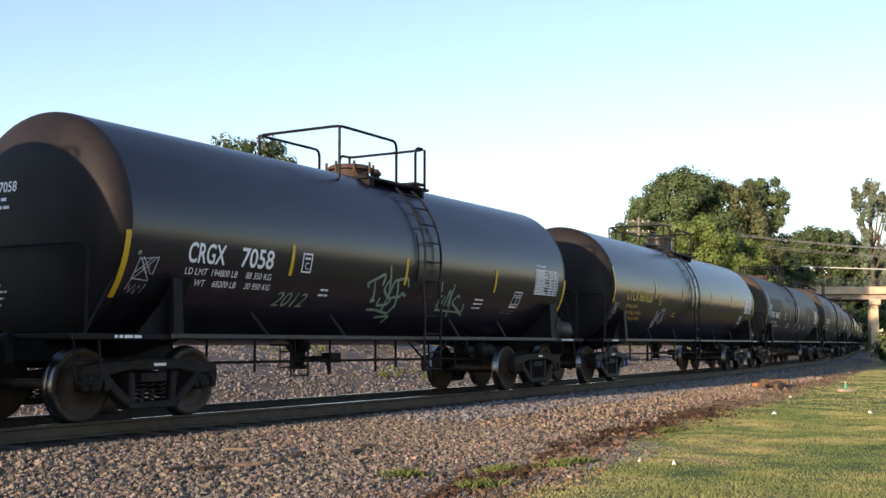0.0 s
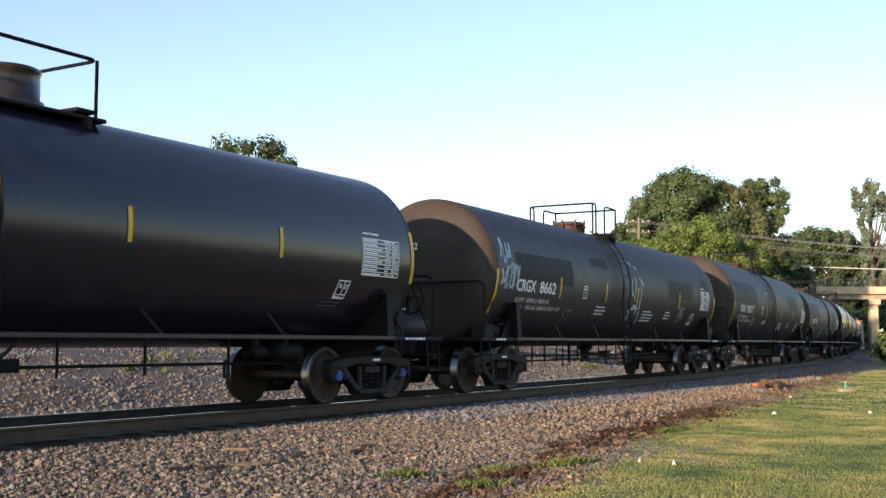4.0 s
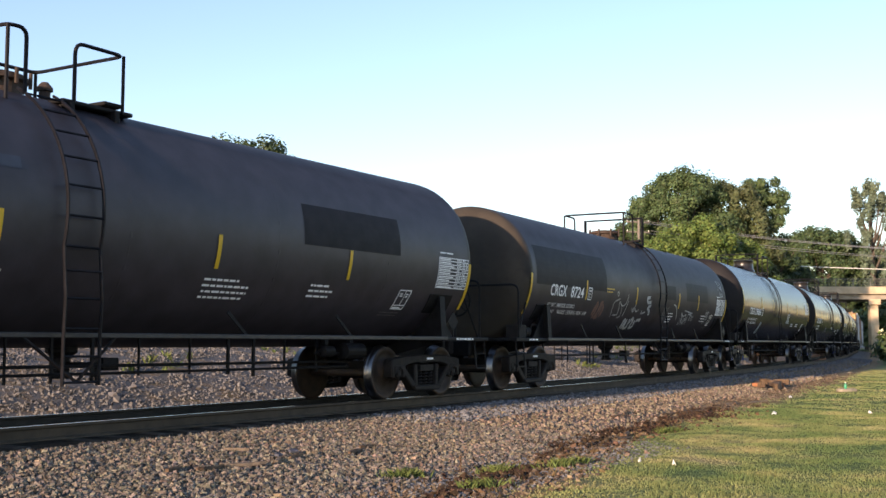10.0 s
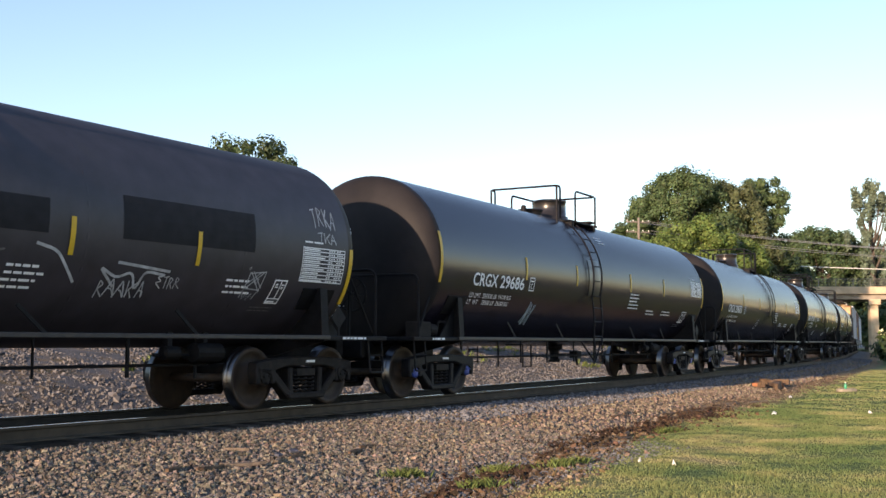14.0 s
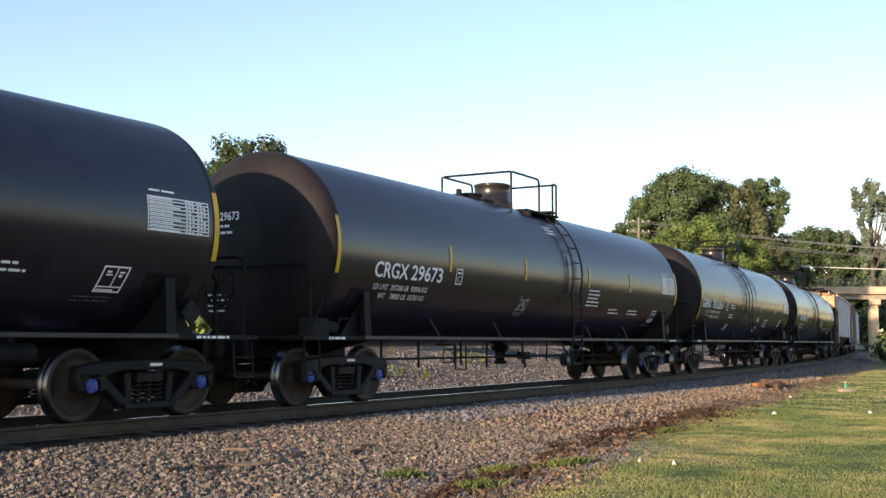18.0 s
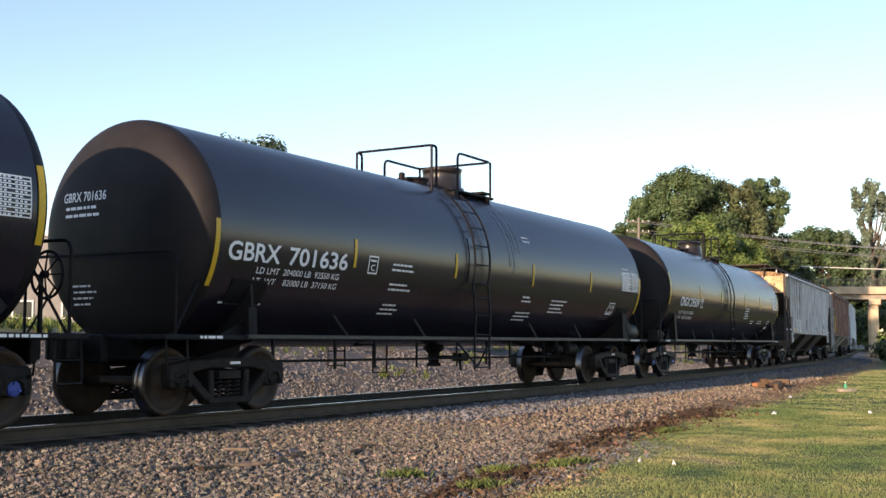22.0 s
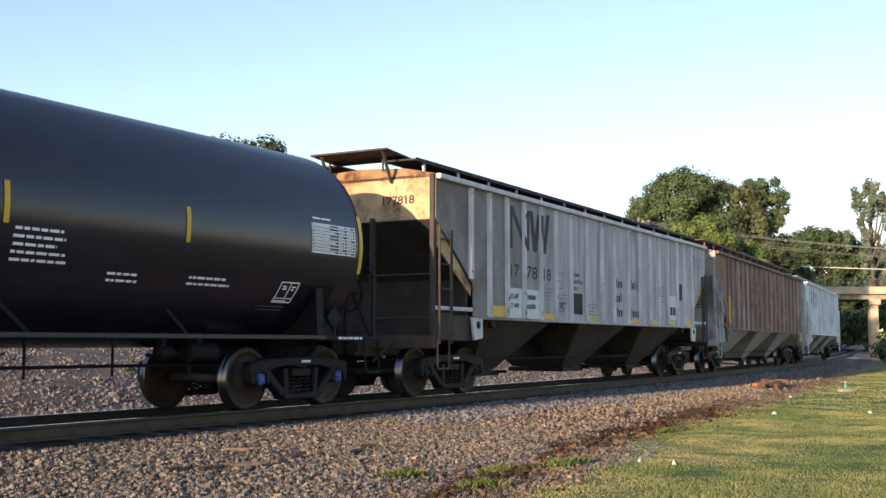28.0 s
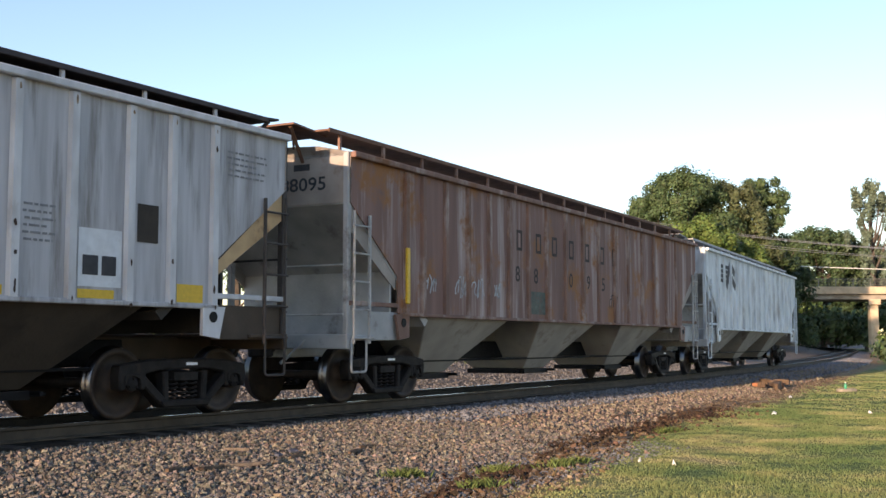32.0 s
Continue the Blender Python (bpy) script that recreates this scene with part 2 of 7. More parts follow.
# ---- the track ----
def sweep(bm, profile, s0, s1, step, mi=0, dz=0.0, off=0.0):
    """Pull a profile of (side, z) along the line."""
    n = max(2, int(round((s1 - s0) / step)) + 1)
    loops = []
    for s in np.linspace(s0, s1, n):
        zz = float(rail_z(s)) + dz
        loops.append([(*[float(q) for q in at_line(s, w + off)[:2]], z + zz) for w, z in profile])
    return rings(bm, loops, mi=mi)


RAIL = [(-0.037, 0.0), (0.037, 0.0), (0.037, -0.03), (0.012, -0.045), (0.010, -0.135), (0.07, -0.155), (0.07, -0.17), (-0.07, -0.17), (-0.07, -0.155), (-0.010, -0.135), (-0.012, -0.045), (-0.037, -0.03)]


def rail(off, label, side):
    bm = BM()
    sweep(bm, RAIL, -40, 330, 2.0, off=off)
    bmesh.ops.recalc_face_normals(bm, faces=bm.faces)
    for f in bm.faces:
        if f.normal.z > 0.9 and f.calc_center_median().z > -0.01 + float(rail_z(0)):
            f.material_index = 1
    return tagged(part("rail", bm, [side, M_RAILTOP]), label, "rail", "rails of the track", "structure")


rail(-0.037, "worn steel rail with a polished head, on the camera side", M_RAILSIDE)
# the far rail takes the copy with shade in its colour
rail(-0.037 - 1.509, "worn steel rail with a polished head, on the far side", M_RAILSIDE_SHADED)


# ---- ties under the rails ----
def ties():
    bm = BM()
    box(bm, (0, 0, 0), (0.23, 2.44, 0.18))
    me = mesh_of("tie", soften(bm, 0.012), M_TIE)
    bed = thing("track_ties", "dark creosoted wooden ties bedded in the ballast", "railway ties", "", "structure")
    rng = random.Random(3)
    for k in range(190):
        s = -12 + 0.53 * k
        x, y, a = at_line(s, -0.79)
        part("tie", me, None, bed, "", pose(float(x), float(y), float(rail_z(s)) - 0.275 + rng.uniform(-0.008, 0.008), 0, 0, math.degrees(float(a)) + rng.uniform(-1, 1)))


ties()


# ---- ground: one sheet with the ballast bed, bare dirt, lawn and the bank behind ----
LIE_W = [-90, -40, -16, -12, -8.5, -5.2, -3.4, -2.3, -2.0, 0.08, 0.30, 0.62, 1.1, 3.0, 3.9, 4.6, 7, 40]
LIE_Z = [1.9, 1.6, 1.4, 1.1, 0.66, 0.06, -0.26, -0.22, -0.20, -0.188, -0.205, -0.21, -0.27, -0.44, -0.52, -0.50, -0.50, -0.6]


def ballast_end(s):
    """How far from the rail the loose stone reaches."""
    return np.interp(s, [5, 7.2, 11.2, 14.5, 20.2, 27, 45, 80], [3.75, 3.85, 3.8, 3.27, 2.75, 2.6, 2.1, 1.9])


def lawn_start(s):
    """How far from the rail the grass begins."""
    return np.interp(s, [6, 7, 9, 12.5, 16.2, 18.8, 22.5, 33, 55], [5.6, 5.45, 5.1, 4.36, 3.72, 3.72, 3.72, 3.4, 2.9])


def scar(s):
    """Where the torn dark edge of the sod runs."""
    return np.interp(s, [5, 6.5, 8, 11.2, 14, 16.5, 19.5, 24], [4.75, 4.63, 4.49, 3.93, 3.50, 3.47, 3.36, 3.2])


def lie(w, s):
    """Height of the ground, w metres from the near rail towards the viewer, at s."""
    return np.interp(w, LIE_W, LIE_Z) + rail_z(np.minimum(s, 230)) * np.maximum(0.0, 1 - np.abs(w) / 120)


def rough_ground(x, y, w):
    n = 0.05 * noise.noise((x * 0.35, y * 0.35, 0)) + 0.03 * noise.noise((x * 1.3, y * 1.3, 4))
    k = min(1.0, max(0.1, (w - 1.0) / 3.0)) if w > 0 else min(3.0, max(0.1, (-2.6 - w) / 2.0))
    return n * k


def ground_material():
    """Ballast painted grey for the train's shadow and reddish for sun, brown dirt and patchy lawn, by the distance from
    the rail.
    """
    m = bpy.data.materials.new("ballast, dirt and lawn")
    m.use_nodes = True
    n, l = m.node_tree.nodes, m.node_tree.links
    b = n["Principled BSDF"]
    b.inputs["Roughness"].default_value, b.inputs["Specular IOR Level"].default_value = 0.95, 0.15
    tc, uv, sp = n.new("ShaderNodeTexCoord"), n.new("ShaderNodeUVMap"), n.new("ShaderNodeSeparateXYZ")
    uv.uv_map = "lay"
    l.new(uv.outputs[0], sp.inputs[0])
    uv2, rim = n.new("ShaderNodeUVMap"), n.new("ShaderNodeSeparateXYZ")
    uv2.uv_map = "rim"
    l.new(uv2.outputs[0], rim.inputs[0])

    def tex(scale, detail=6, rough=0.6):
        t = n.new("ShaderNodeTexNoise")
        t.inputs["Scale"].default_value, t.inputs["Detail"].default_value, t.inputs["Roughness"].default_value = scale, detail, rough
        l.new(tc.outputs["Object"], t.inputs["Vector"])
        return t.outputs["Fac"]

    def ramp(src, stops):
        r = n.new("ShaderNodeValToRGB")
        e = r.color_ramp.elements
        while len(e) < len(stops):
            e.new(0.5)
        for el, (p, c) in zip(e, stops):
            el.position, el.color = p, (*c, 1)
        l.new(src, r.inputs["Fac"])
        return r.outputs["Color"]

    def math_(op, a, bb):
        q = n.new("ShaderNodeMath")
        q.operation = op
        for k, v in enumerate((a, bb)):
            if isinstance(v, (int, float)):
                q.inputs[k].default_value = v
            else:
                l.new(v, q.inputs[k])
        return q.outputs[0]

    def mix(f, a, bb):
        q = n.new("ShaderNodeMix")
        q.data_type = "RGBA"
        l.new(f, q.inputs["Factor"])
        l.new(a, q.inputs["A"])
        l.new(bb, q.inputs["B"])
        return q.outputs["Result"]

    def step(src, lo, hi):
        r = n.new("ShaderNodeMapRange")
        r.inputs["From Min"].default_value, r.inputs["From Max"].default_value = lo, hi
        l.new(src, r.inputs["Value"])
        return r.outputs[0]

    wob = math_("MULTIPLY", math_("SUBTRACT", tex(1.1, 9, 0.72), 0.5), 1.7)
    w = math_("ADD", sp.outputs["Y"], wob)
    grey = ramp(tex(26, 4), [(0.35, (0.07, 0.068, 0.07)), (0.6, (0.20, 0.19, 0.19))])
    warm = ramp(tex(26, 4), [(0.35, (0.09, 0.068, 0.055)), (0.6, (0.22, 0.175, 0.145))])
    dirt = ramp(tex(3.5, 8, 0.7), [(0.3, (0.10, 0.062, 0.036)), (0.46, (0.22, 0.135, 0.070)), (0.56, (0.30, 0.195, 0.105)), (0.66, (0.25, 0.21, 0.16))])
    lawn = ramp(tex(0.75, 8, 0.6), [(0.36, (0.078, 0.122, 0.044)), (0.52, (0.145, 0.172, 0.066)), (0.70, (0.29, 0.245, 0.125))])
    bank = ramp(tex(1.1, 9, 0.68), [(0.30, (0.075, 0.072, 0.070)), (0.50, (0.135, 0.126, 0.120)), (0.60, (0.21, 0.145, 0.085)), (0.72, (0.065, 0.08, 0.04))])
    # grey near the rail paints the train's shadow, warm paints the sunlit stone
    c = mix(step(w, 0.9, 1.7), grey, warm)
    # brown grime, made darker to hold the shadow at the rail's foot
    grime = ramp(tex(9, 5), [(0.3, (0.03, 0.023, 0.017)), (0.7, (0.075, 0.056, 0.04))])
    c = mix(step(math_("ADD", sp.outputs["Y"], math_("MULTIPLY", wob, 0.25)), 0.50, 0.34), c, grime)
    c = mix(step(math_("ADD", rim.outputs["X"], wob), -0.15, 0.2), c, dirt)
    c = mix(step(math_("ADD", rim.outputs["Y"], math_("MULTIPLY", wob, 0.6)), -0.2, 0.25), c, lawn)
    # shade under the train, painted as near-black ground between the rails
    rail_shade = ramp(tex(7, 5), [(0.3, (0.012, 0.011, 0.010)), (0.7, (0.04, 0.035, 0.031))])
    c = mix(math_("MULTIPLY", step(sp.outputs["Y"], -2.35, -2.05), step(sp.outputs["Y"], 0.02, -0.12)), c, rail_shade)
    # dark ground added out of view, to darken what the tanks reflect
    unseen_ground = ramp(tex(2.2, 8, 0.7), [(0.35, (0.035, 0.031, 0.03)), (0.65, (0.075, 0.066, 0.062))])
    c = mix(step(w, 11.6, 12.4), c, unseen_ground)
    c = mix(step(sp.outputs["Y"], -3.0, -3.6), c, bank)
    c = mix(step(w, -13.5, -15.0), c, lawn)
    l.new(c, b.inputs["Base Color"])
    bp = n.new("ShaderNodeBump")
    bp.inputs["Strength"].default_value, bp.inputs["Distance"].default_value = 0.7, 0.04
    l.new(tex(22, 6, 0.7), bp.inputs["Height"])
    l.new(bp.outputs[0], b.inputs["Normal"])
    return m


def ground_sheet():
    bm = BM()
    lay, rim = bm.loops.layers.uv.new("lay"), bm.loops.layers.uv.new("rim")
    ws = [-1500, -600, -250, -120, -70, -40, -28, -20, -16, -12, -10, -8.5, -7.4, -6.3, -5.2, -4.3, -3.4, -2.8, -2.3, -1.4, -0.7, 0.08, 0.30, 0.62, 1.1, 1.6, 2.3, 3.0, 3.45, 3.9, 4.25, 4.6, 5.2, 5.8, 6.5, 7.2, 8, 9, 11, 14, 20, 35, 70, 160, 400, 1000]
    rows, keep = [], {}
    for s in [-900, -300, -120, -60, -30] + [float(q) for q in np.arange(-15, 70, 0.8)] + [float(q) for q in np.arange(70, 200, 3)] + [320, 900, 2500]:
        sc = float(np.clip(s, -60, 200))
        x, y, a = (float(q) for q in at_bed(sc, 0.0))
        ext = s - sc
        row = []
        for w in ws:
            aa = a if abs(w) < 25 else 1.1
            px, py = x + w * math.sin(aa) + ext * math.cos(1.1), y - w * math.cos(aa) + ext * math.sin(1.1)
            v = bm.verts.new((px, py, float(lie(w, sc)) + rough_ground(px, py, w)))
            keep[v] = (s, w)
            row.append(v)
        rows.append(row)
    for a, b in zip(rows, rows[1:]):
        for i in range(len(ws) - 1):
            f = bm.faces.new((a[i], a[i + 1], b[i + 1], b[i]))
            f.smooth = True
            for lp in f.loops:
                s, w = keep[lp.vert]
                lp[lay].uv = (s, w)
                lp[rim].uv = (w - float(ballast_end(s)), w - float(lawn_start(s)))
    bmesh.ops.recalc_face_normals(bm, faces=bm.faces)
    if sum(f.normal.z for f in bm.faces) < 0:
        bmesh.ops.reverse_faces(bm, faces=bm.faces)
    return tagged(part("ground", bm, ground_material()), "stone ballast, bare brown dirt and mown grass", "ground", "", "structure")


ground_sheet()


# ---- loose stone, grass and scraps lying on it ----
def scatter(name, n, s_range, w_range, size, material, seed, label, category, flat=0.7, sink=0.3, keep=None):
    """Many crushed stones: each a small irregular eight-faced block."""
    rs = np.random.RandomState(seed)
    s, w = rs.uniform(*s_range, n), rs.uniform(*w_range, n)
    if keep is not None:
        k = keep(s, w, rs)
        s, w = s[k], w[k]
        n = len(s)
    x, y, _ = at_bed(s, w)
    z = lie(w, s)
    z = z + np.array([rough_ground(float(a), float(b), float(c)) for a, b, c in zip(x, y, w)])
    r = size[0] + (size[1] - size[0]) * rs.rand(n) ** 1.8
    base = np.array([(1, 0, 0), (0, 1, 0), (-1, 0, 0), (0, -1, 0), (0, 0, 1), (0, 0, -1)], float)
    v = base[None] * (1 + rs.uniform(-0.2, 0.2, (n, 6, 1))) + rs.uniform(-0.26, 0.26, (n, 6, 3))
    v[:, :, 2] *= flat
    q = rs.normal(size=(n, 4))
    q /= np.linalg.norm(q, axis=1)[:, None]
    a, b, c, d = q.T
    rot = np.stack([np.stack([1 - 2 * (c * c + d * d), 2 * (b * c - a * d), 2 * (b * d + a * c)], 1), np.stack([2 * (b * c + a * d), 1 - 2 * (b * b + d * d), 2 * (c * d - a * b)], 1), np.stack([2 * (b * d - a * c), 2 * (c * d + a * b), 1 - 2 * (b * b + c * c)], 1)], 1)
    v = np.einsum("nij,nkj->nki", rot, v) * r[:, None, None]
    v += np.stack([x, y, z + r * (0.45 - sink)], 1)[:, None, :]
    tri = np.array([(0, 1, 4), (1, 2, 4), (2, 3, 4), (3, 0, 4), (1, 0, 5), (2, 1, 5), (3, 2, 5), (0, 3, 5)])
    faces = (tri[None] + 6 * np.arange(n)[:, None, None]).reshape(-1, 3)
    me = bpy.data.meshes.new(name)
    me.from_pydata(v.reshape(-1, 3).tolist(), [], faces.tolist())
    me.materials.append(material)
    return tagged(part(name, me, None), label, category, "", "stuff")


M_STONE = island(mat("crushed stone, mixed", (0.145, 0.126, 0.104), 0.9, 0, 0.2, 9, (0.27, 0.215, 0.145), 0.56, 5, 0.2, 60, 0.3), 0.62, 0.05)
# warm and grey stone: sun and train shadow put into the ballast colour
M_STONE_WARM = island(mat("crushed stone, reddish", (0.184, 0.145, 0.108), 0.9, 0, 0.2, 9, (0.29, 0.225, 0.15), 0.58, 5, 0.2, 60, 0.3), 0.55, 0.04)
M_STONE_GREY = island(mat("crushed stone, grey", (0.132, 0.135, 0.146), 0.9, 0, 0.2, 9, (0.25, 0.24, 0.235), 0.6, 5, 0.2, 60, 0.3), 0.5, 0.03)
M_ROCK = island(mat("broken rock", (0.135, 0.130, 0.128), 0.9, 0, 0.25, 4, (0.20, 0.145, 0.09), 0.6, 1.2, 0.25, 40, 0.3), 0.5, 0.03)
M_CLOD = island(mat("brown earth clods", (0.13, 0.096, 0.068), 0.95, 0, 0.3, 6, (0.24, 0.175, 0.115), 0.55, 3, 0.3, 50, 0.2), 0.5, 0.02)
edge = lambda s, w, rs: (w < ballast_end(s) + 0.25 * np.sin(s * 0.9) * np.cos(s * 0.37) + rs.normal(0, 0.22, len(s))) & (w > 0.22 + rs.exponential(0.07, len(s)))
shoulder = lambda s, w, rs: w > 0.22 + rs.exponential(0.07, len(s))
scatter("ballast_stones", 24000, (3, 13), (0.3, 4.0), (0.02, 0.044), M_STONE, 1, "mixed brown and grey crushed ballast stones", "ballast", keep=edge)
scatter("ballast_stones", 14000, (8, 30), (0.7, 4.4), (0.022, 0.05), M_STONE_WARM, 2, "reddish crushed ballast stones, warmed as if sunlit", "ballast", keep=edge)
scatter("ballast_stones", 9000, (12, 36), (0.14, 1.5), (0.026, 0.06), M_STONE_GREY, 3, "crushed ballast stones beside the rail, greyed as train shadow", "ballast", keep=shoulder)
scatter("ballast_stones", 9000, (30, 75), (0.9, 3.6), (0.035, 0.08), M_STONE_WARM, 4, "reddish crushed ballast stones, warmed as if sunlit", "ballast", keep=edge)
scatter("ballast_stones", 9000, (34, 90), (0.14, 2.2), (0.035, 0.08), M_STONE_GREY, 5, "crushed ballast stones beside the rail, greyed as train shadow", "ballast", keep=shoulder)
scatter("ballast_stones", 6000, (2, 60), (-4.0, -1.6), (0.03, 0.06), M_STONE_GREY, 6, "grey ballast stones behind the track", "ballast")
scatter("bank_rocks", 60000, (2, 62), (-11.0, -2.6), (0.012, 0.05), M_ROCK, 7, "broken brown and grey rock on the bank", "rocks", flat=0.8)
scatter("bank_rocks", 160, (2, 75), (-9.0, -3.2), (0.06, 0.14), M_ROCK, 17, "larger broken rocks on the bank", "rocks", flat=0.7)
between = lambda s, w, rs: (w > ballast_end(s) + rs.normal(0, 0.2, len(s))) & (w < lawn_start(s) + rs.normal(0, 0.2, len(s)))
scatter("earth_clods", 9000, (3, 45), (2.4, 6.3), (0.010, 0.05), M_CLOD, 8, "crumbled brown earth along the lawn's edge", "earth", keep=between)
scatter("earth_clods", 9000, (5, 13.5), (2.6, 6.2), (0.008, 0.04), M_CLOD, 28, "crumbled brown earth and clods near the camera", "earth", keep=between)
scatter("fine_gravel", 14000, (5, 13), (2.4, 5.2), (0.008, 0.028), M_STONE_GREY, 29, "fine grey gravel mixed with dirt", "gravel", keep=lambda s, w, rs: (w > ballast_end(s) - 0.4 + rs.normal(0, 0.2, len(s))) & (w < ballast_end(s) + 1.2 + rs.normal(0, 0.4, len(s))))
M_SOD = island(mat("brown sod", (0.115, 0.074, 0.042), 0.95, 0, 0.35, 7, (0.19, 0.13, 0.075), 0.55, 4, 0.35, 50, 0.2), 0.5, 0.03)
M_HUMUS = island(mat("dark leaf litter", (0.045, 0.028, 0.018), 0.95, 0, 0.4, 9, (0.11, 0.065, 0.035), 0.6, 6, 0.3, 50, 0.2), 0.5, 0.02)
scatter("leaf_litter", 30000, (6.0, 21), (3.0, 5.0), (0.012, 0.055), M_HUMUS, 18, "dark rotted leaves, bark and torn sod along the lawn's edge", "leaf litter", flat=0.5, sink=0.1, keep=lambda s, w, rs: abs(w - scar(s) - 0.1 * np.sin(s * 2.1) - 0.06 * np.sin(s * 5.3)) < rs.exponential(0.10 + 0.05 * np.sin(s * 1.7), len(s)))
scatter("sod_clods", 5000, (6.0, 21), (3.0, 5.6), (0.015, 0.06), M_SOD, 38, "brown crumbled sod thrown up beside the lawn", "earth", flat=0.6, sink=0.35, keep=lambda s, w, rs: (w > scar(s)) & (w - scar(s) < 0.12 + rs.exponential(0.28, len(s))))
scatter("leaf_litter", 1500, (5.5, 9.0), (1.7, 3.0), (0.01, 0.03), M_HUMUS, 19, "dark bark crumbs on the ballast", "leaf litter", flat=0.4, keep=lambda s, w, rs: abs(w - 2.2 - 0.1 * np.sin(s * 3)) < rs.exponential(0.09, len(s)))
scatter("leaf_litter", 1500, (17, 23), (2.4, 4.2), (0.012, 0.04), M_HUMUS, 20, "dark bark crumbs on the ballast", "leaf litter", flat=0.4, keep=lambda s, w, rs: np.sin(s * 3.1) * np.cos(w * 4 + s) > 0.6)


def grass(name, n, s_range, w_range, height, material, seed, label, keep=None, wide=0.006, per=4):
    """Tufts of thin bent blades."""
    rs = np.random.RandomState(seed)
    s, w = rs.uniform(*s_range, n), rs.uniform(*w_range, n)
    if keep is not None:
        k = keep(s, w, rs)
        s, w = s[k], w[k]
    x, y, _ = at_bed(s, w)
    z = lie(w, s) + np.array([rough_ground(float(a), float(b), float(c)) for a, b, c in zip(x, y, w)])
    x, y, z = (np.repeat(q, per) for q in (x, y, z))
    m = len(x)
    x, y = x + rs.normal(0, 0.03, m), y + rs.normal(0, 0.03, m)
    g, hh, lean = rs.uniform(0, 6.28, m), rs.uniform(*height, m), rs.normal(0, 0.45, (m, 2))
    dx, dy = np.cos(g) * wide, np.sin(g) * wide
    v = np.stack([np.stack([x - dx, y - dy, z - 0.01], 1), np.stack([x + dx, y + dy, z - 0.01], 1), np.stack([x + dx * .7 + lean[:, 0] * hh * .4, y + dy * .7 + lean[:, 1] * hh * .4, z + hh * .6], 1), np.stack([x + lean[:, 0] * hh, y + lean[:, 1] * hh, z + hh], 1)], 1)
    faces = (np.array([(0, 1, 2), (0, 2, 3)])[None] + 4 * np.arange(m)[:, None, None]).reshape(-1, 3)
    me = bpy.data.meshes.new(name)
    me.from_pydata(v.reshape(-1, 3).tolist(), [], faces.tolist())
    me.materials.append(material)
    return tagged(part(name, me, None), label, "grass", "", "stuff")


def grass_material(name, stops):
    m = mat(name, (0.1, 0.15, 0.03), 0.7, 0, 0.2, 0.75, None, 0.5, 1, 0, 10, 0.2)
    r = [q for q in m.node_tree.nodes if q.type == "VALTORGB"][0].color_ramp
    while len(r.elements) < len(stops):
        r.elements.new(0.5)
    for el, (p, c) in zip(r.elements, stops):
        el.position, el.color = p, (*c, 1)
    return island(m, 0.35, 0.02)


M_GRASS = grass_material("lawn grass", [(0.36, (0.092, 0.140, 0.050)), (0.52, (0.170, 0.198, 0.078)), (0.70, (0.33, 0.285, 0.145))])
M_WEED = grass_material("weeds", [(0.3, (0.05, 0.085, 0.022)), (0.6, (0.105, 0.135, 0.04))])
lawn = lambda s, w, rs: w > lawn_start(s) + 0.2 * np.sin(s * 2.3 + 1) + rs.normal(0, 0.22, len(s))
grass("lawn_grass", 60000, (4, 22), (3.5, 10), (0.006, 0.024), M_GRASS, 11, "short patchy green and straw-coloured lawn grass", lawn)
grass("lawn_grass", 26000, (18, 60), (2.8, 12), (0.012, 0.035), M_GRASS, 12, "short patchy lawn grass", lawn, 0.012)
TUFTS = ((7.8, 3.6), (9.0, 4.11), (7.5, 4.7), (9.8, 4.65), (9.5, 4.65), (15.5, 3.95))
grass("weed_tufts", 24000, (6, 17), (3.2, 5.0), (0.03, 0.11), M_WEED, 13, "green weed tufts on the torn dirt", lambda s, w, rs: np.min([np.hypot(s - a, (w - b) * 1.6) for a, b in TUFTS], 0) < np.abs(rs.normal(0, 0.14, len(s))), 0.006, 9)
grass("bank_weeds", 1500, (5, 75), (-11, -4.5), (0.06, 0.22), M_WEED, 14, "green weeds on the rocky bank", lambda s, w, rs: np.sin(s * 0.9) + np.cos(w * 1.7 + s * 0.4) > 0.9 + (w + 8) * 0.12, 0.02, 8)
grass("field_grass", 7000, (-5, 75), (-40, -13.5), (0.1, 0.4), M_WEED, 15, "rough green grass above the bank", None, 0.04, 6)


# ---- scraps lying on the ballast and the lawn ----
M_SCRAP = mat("weathered wood scrap", (0.10, 0.06, 0.035), 0.85, 0, 0.35, 12, (0.22, 0.15, 0.09), 0.55, 8, 0.4, 60, stretch=(0.3, 3, 3))
M_SCRAP_PALE = mat("bleached wood scrap", (0.17, 0.13, 0.095), 0.85, 0, 0.3, 12, (0.10, 0.07, 0.045), 0.55, 8, 0.4, 60, stretch=(0.3, 3, 3))
M_BRICK = mat("orange brick", (0.34, 0.14, 0.065), 0.85, 0, 0.25, 14, (0.30, 0.14, 0.08), 0.6, 6, 0.4, 60)
M_SLAB = mat("flat tan stone", (0.30, 0.26, 0.20), 0.9, 0, 0.25, 8, (0.20, 0.17, 0.12), 0.55, 4, 0.4, 40)
M_BOTTLE = mat("green plastic", (0.02, 0.30, 0.16), 0.3, 0, 0.1, 9, None, 0.5, 1, 0.03, 30)
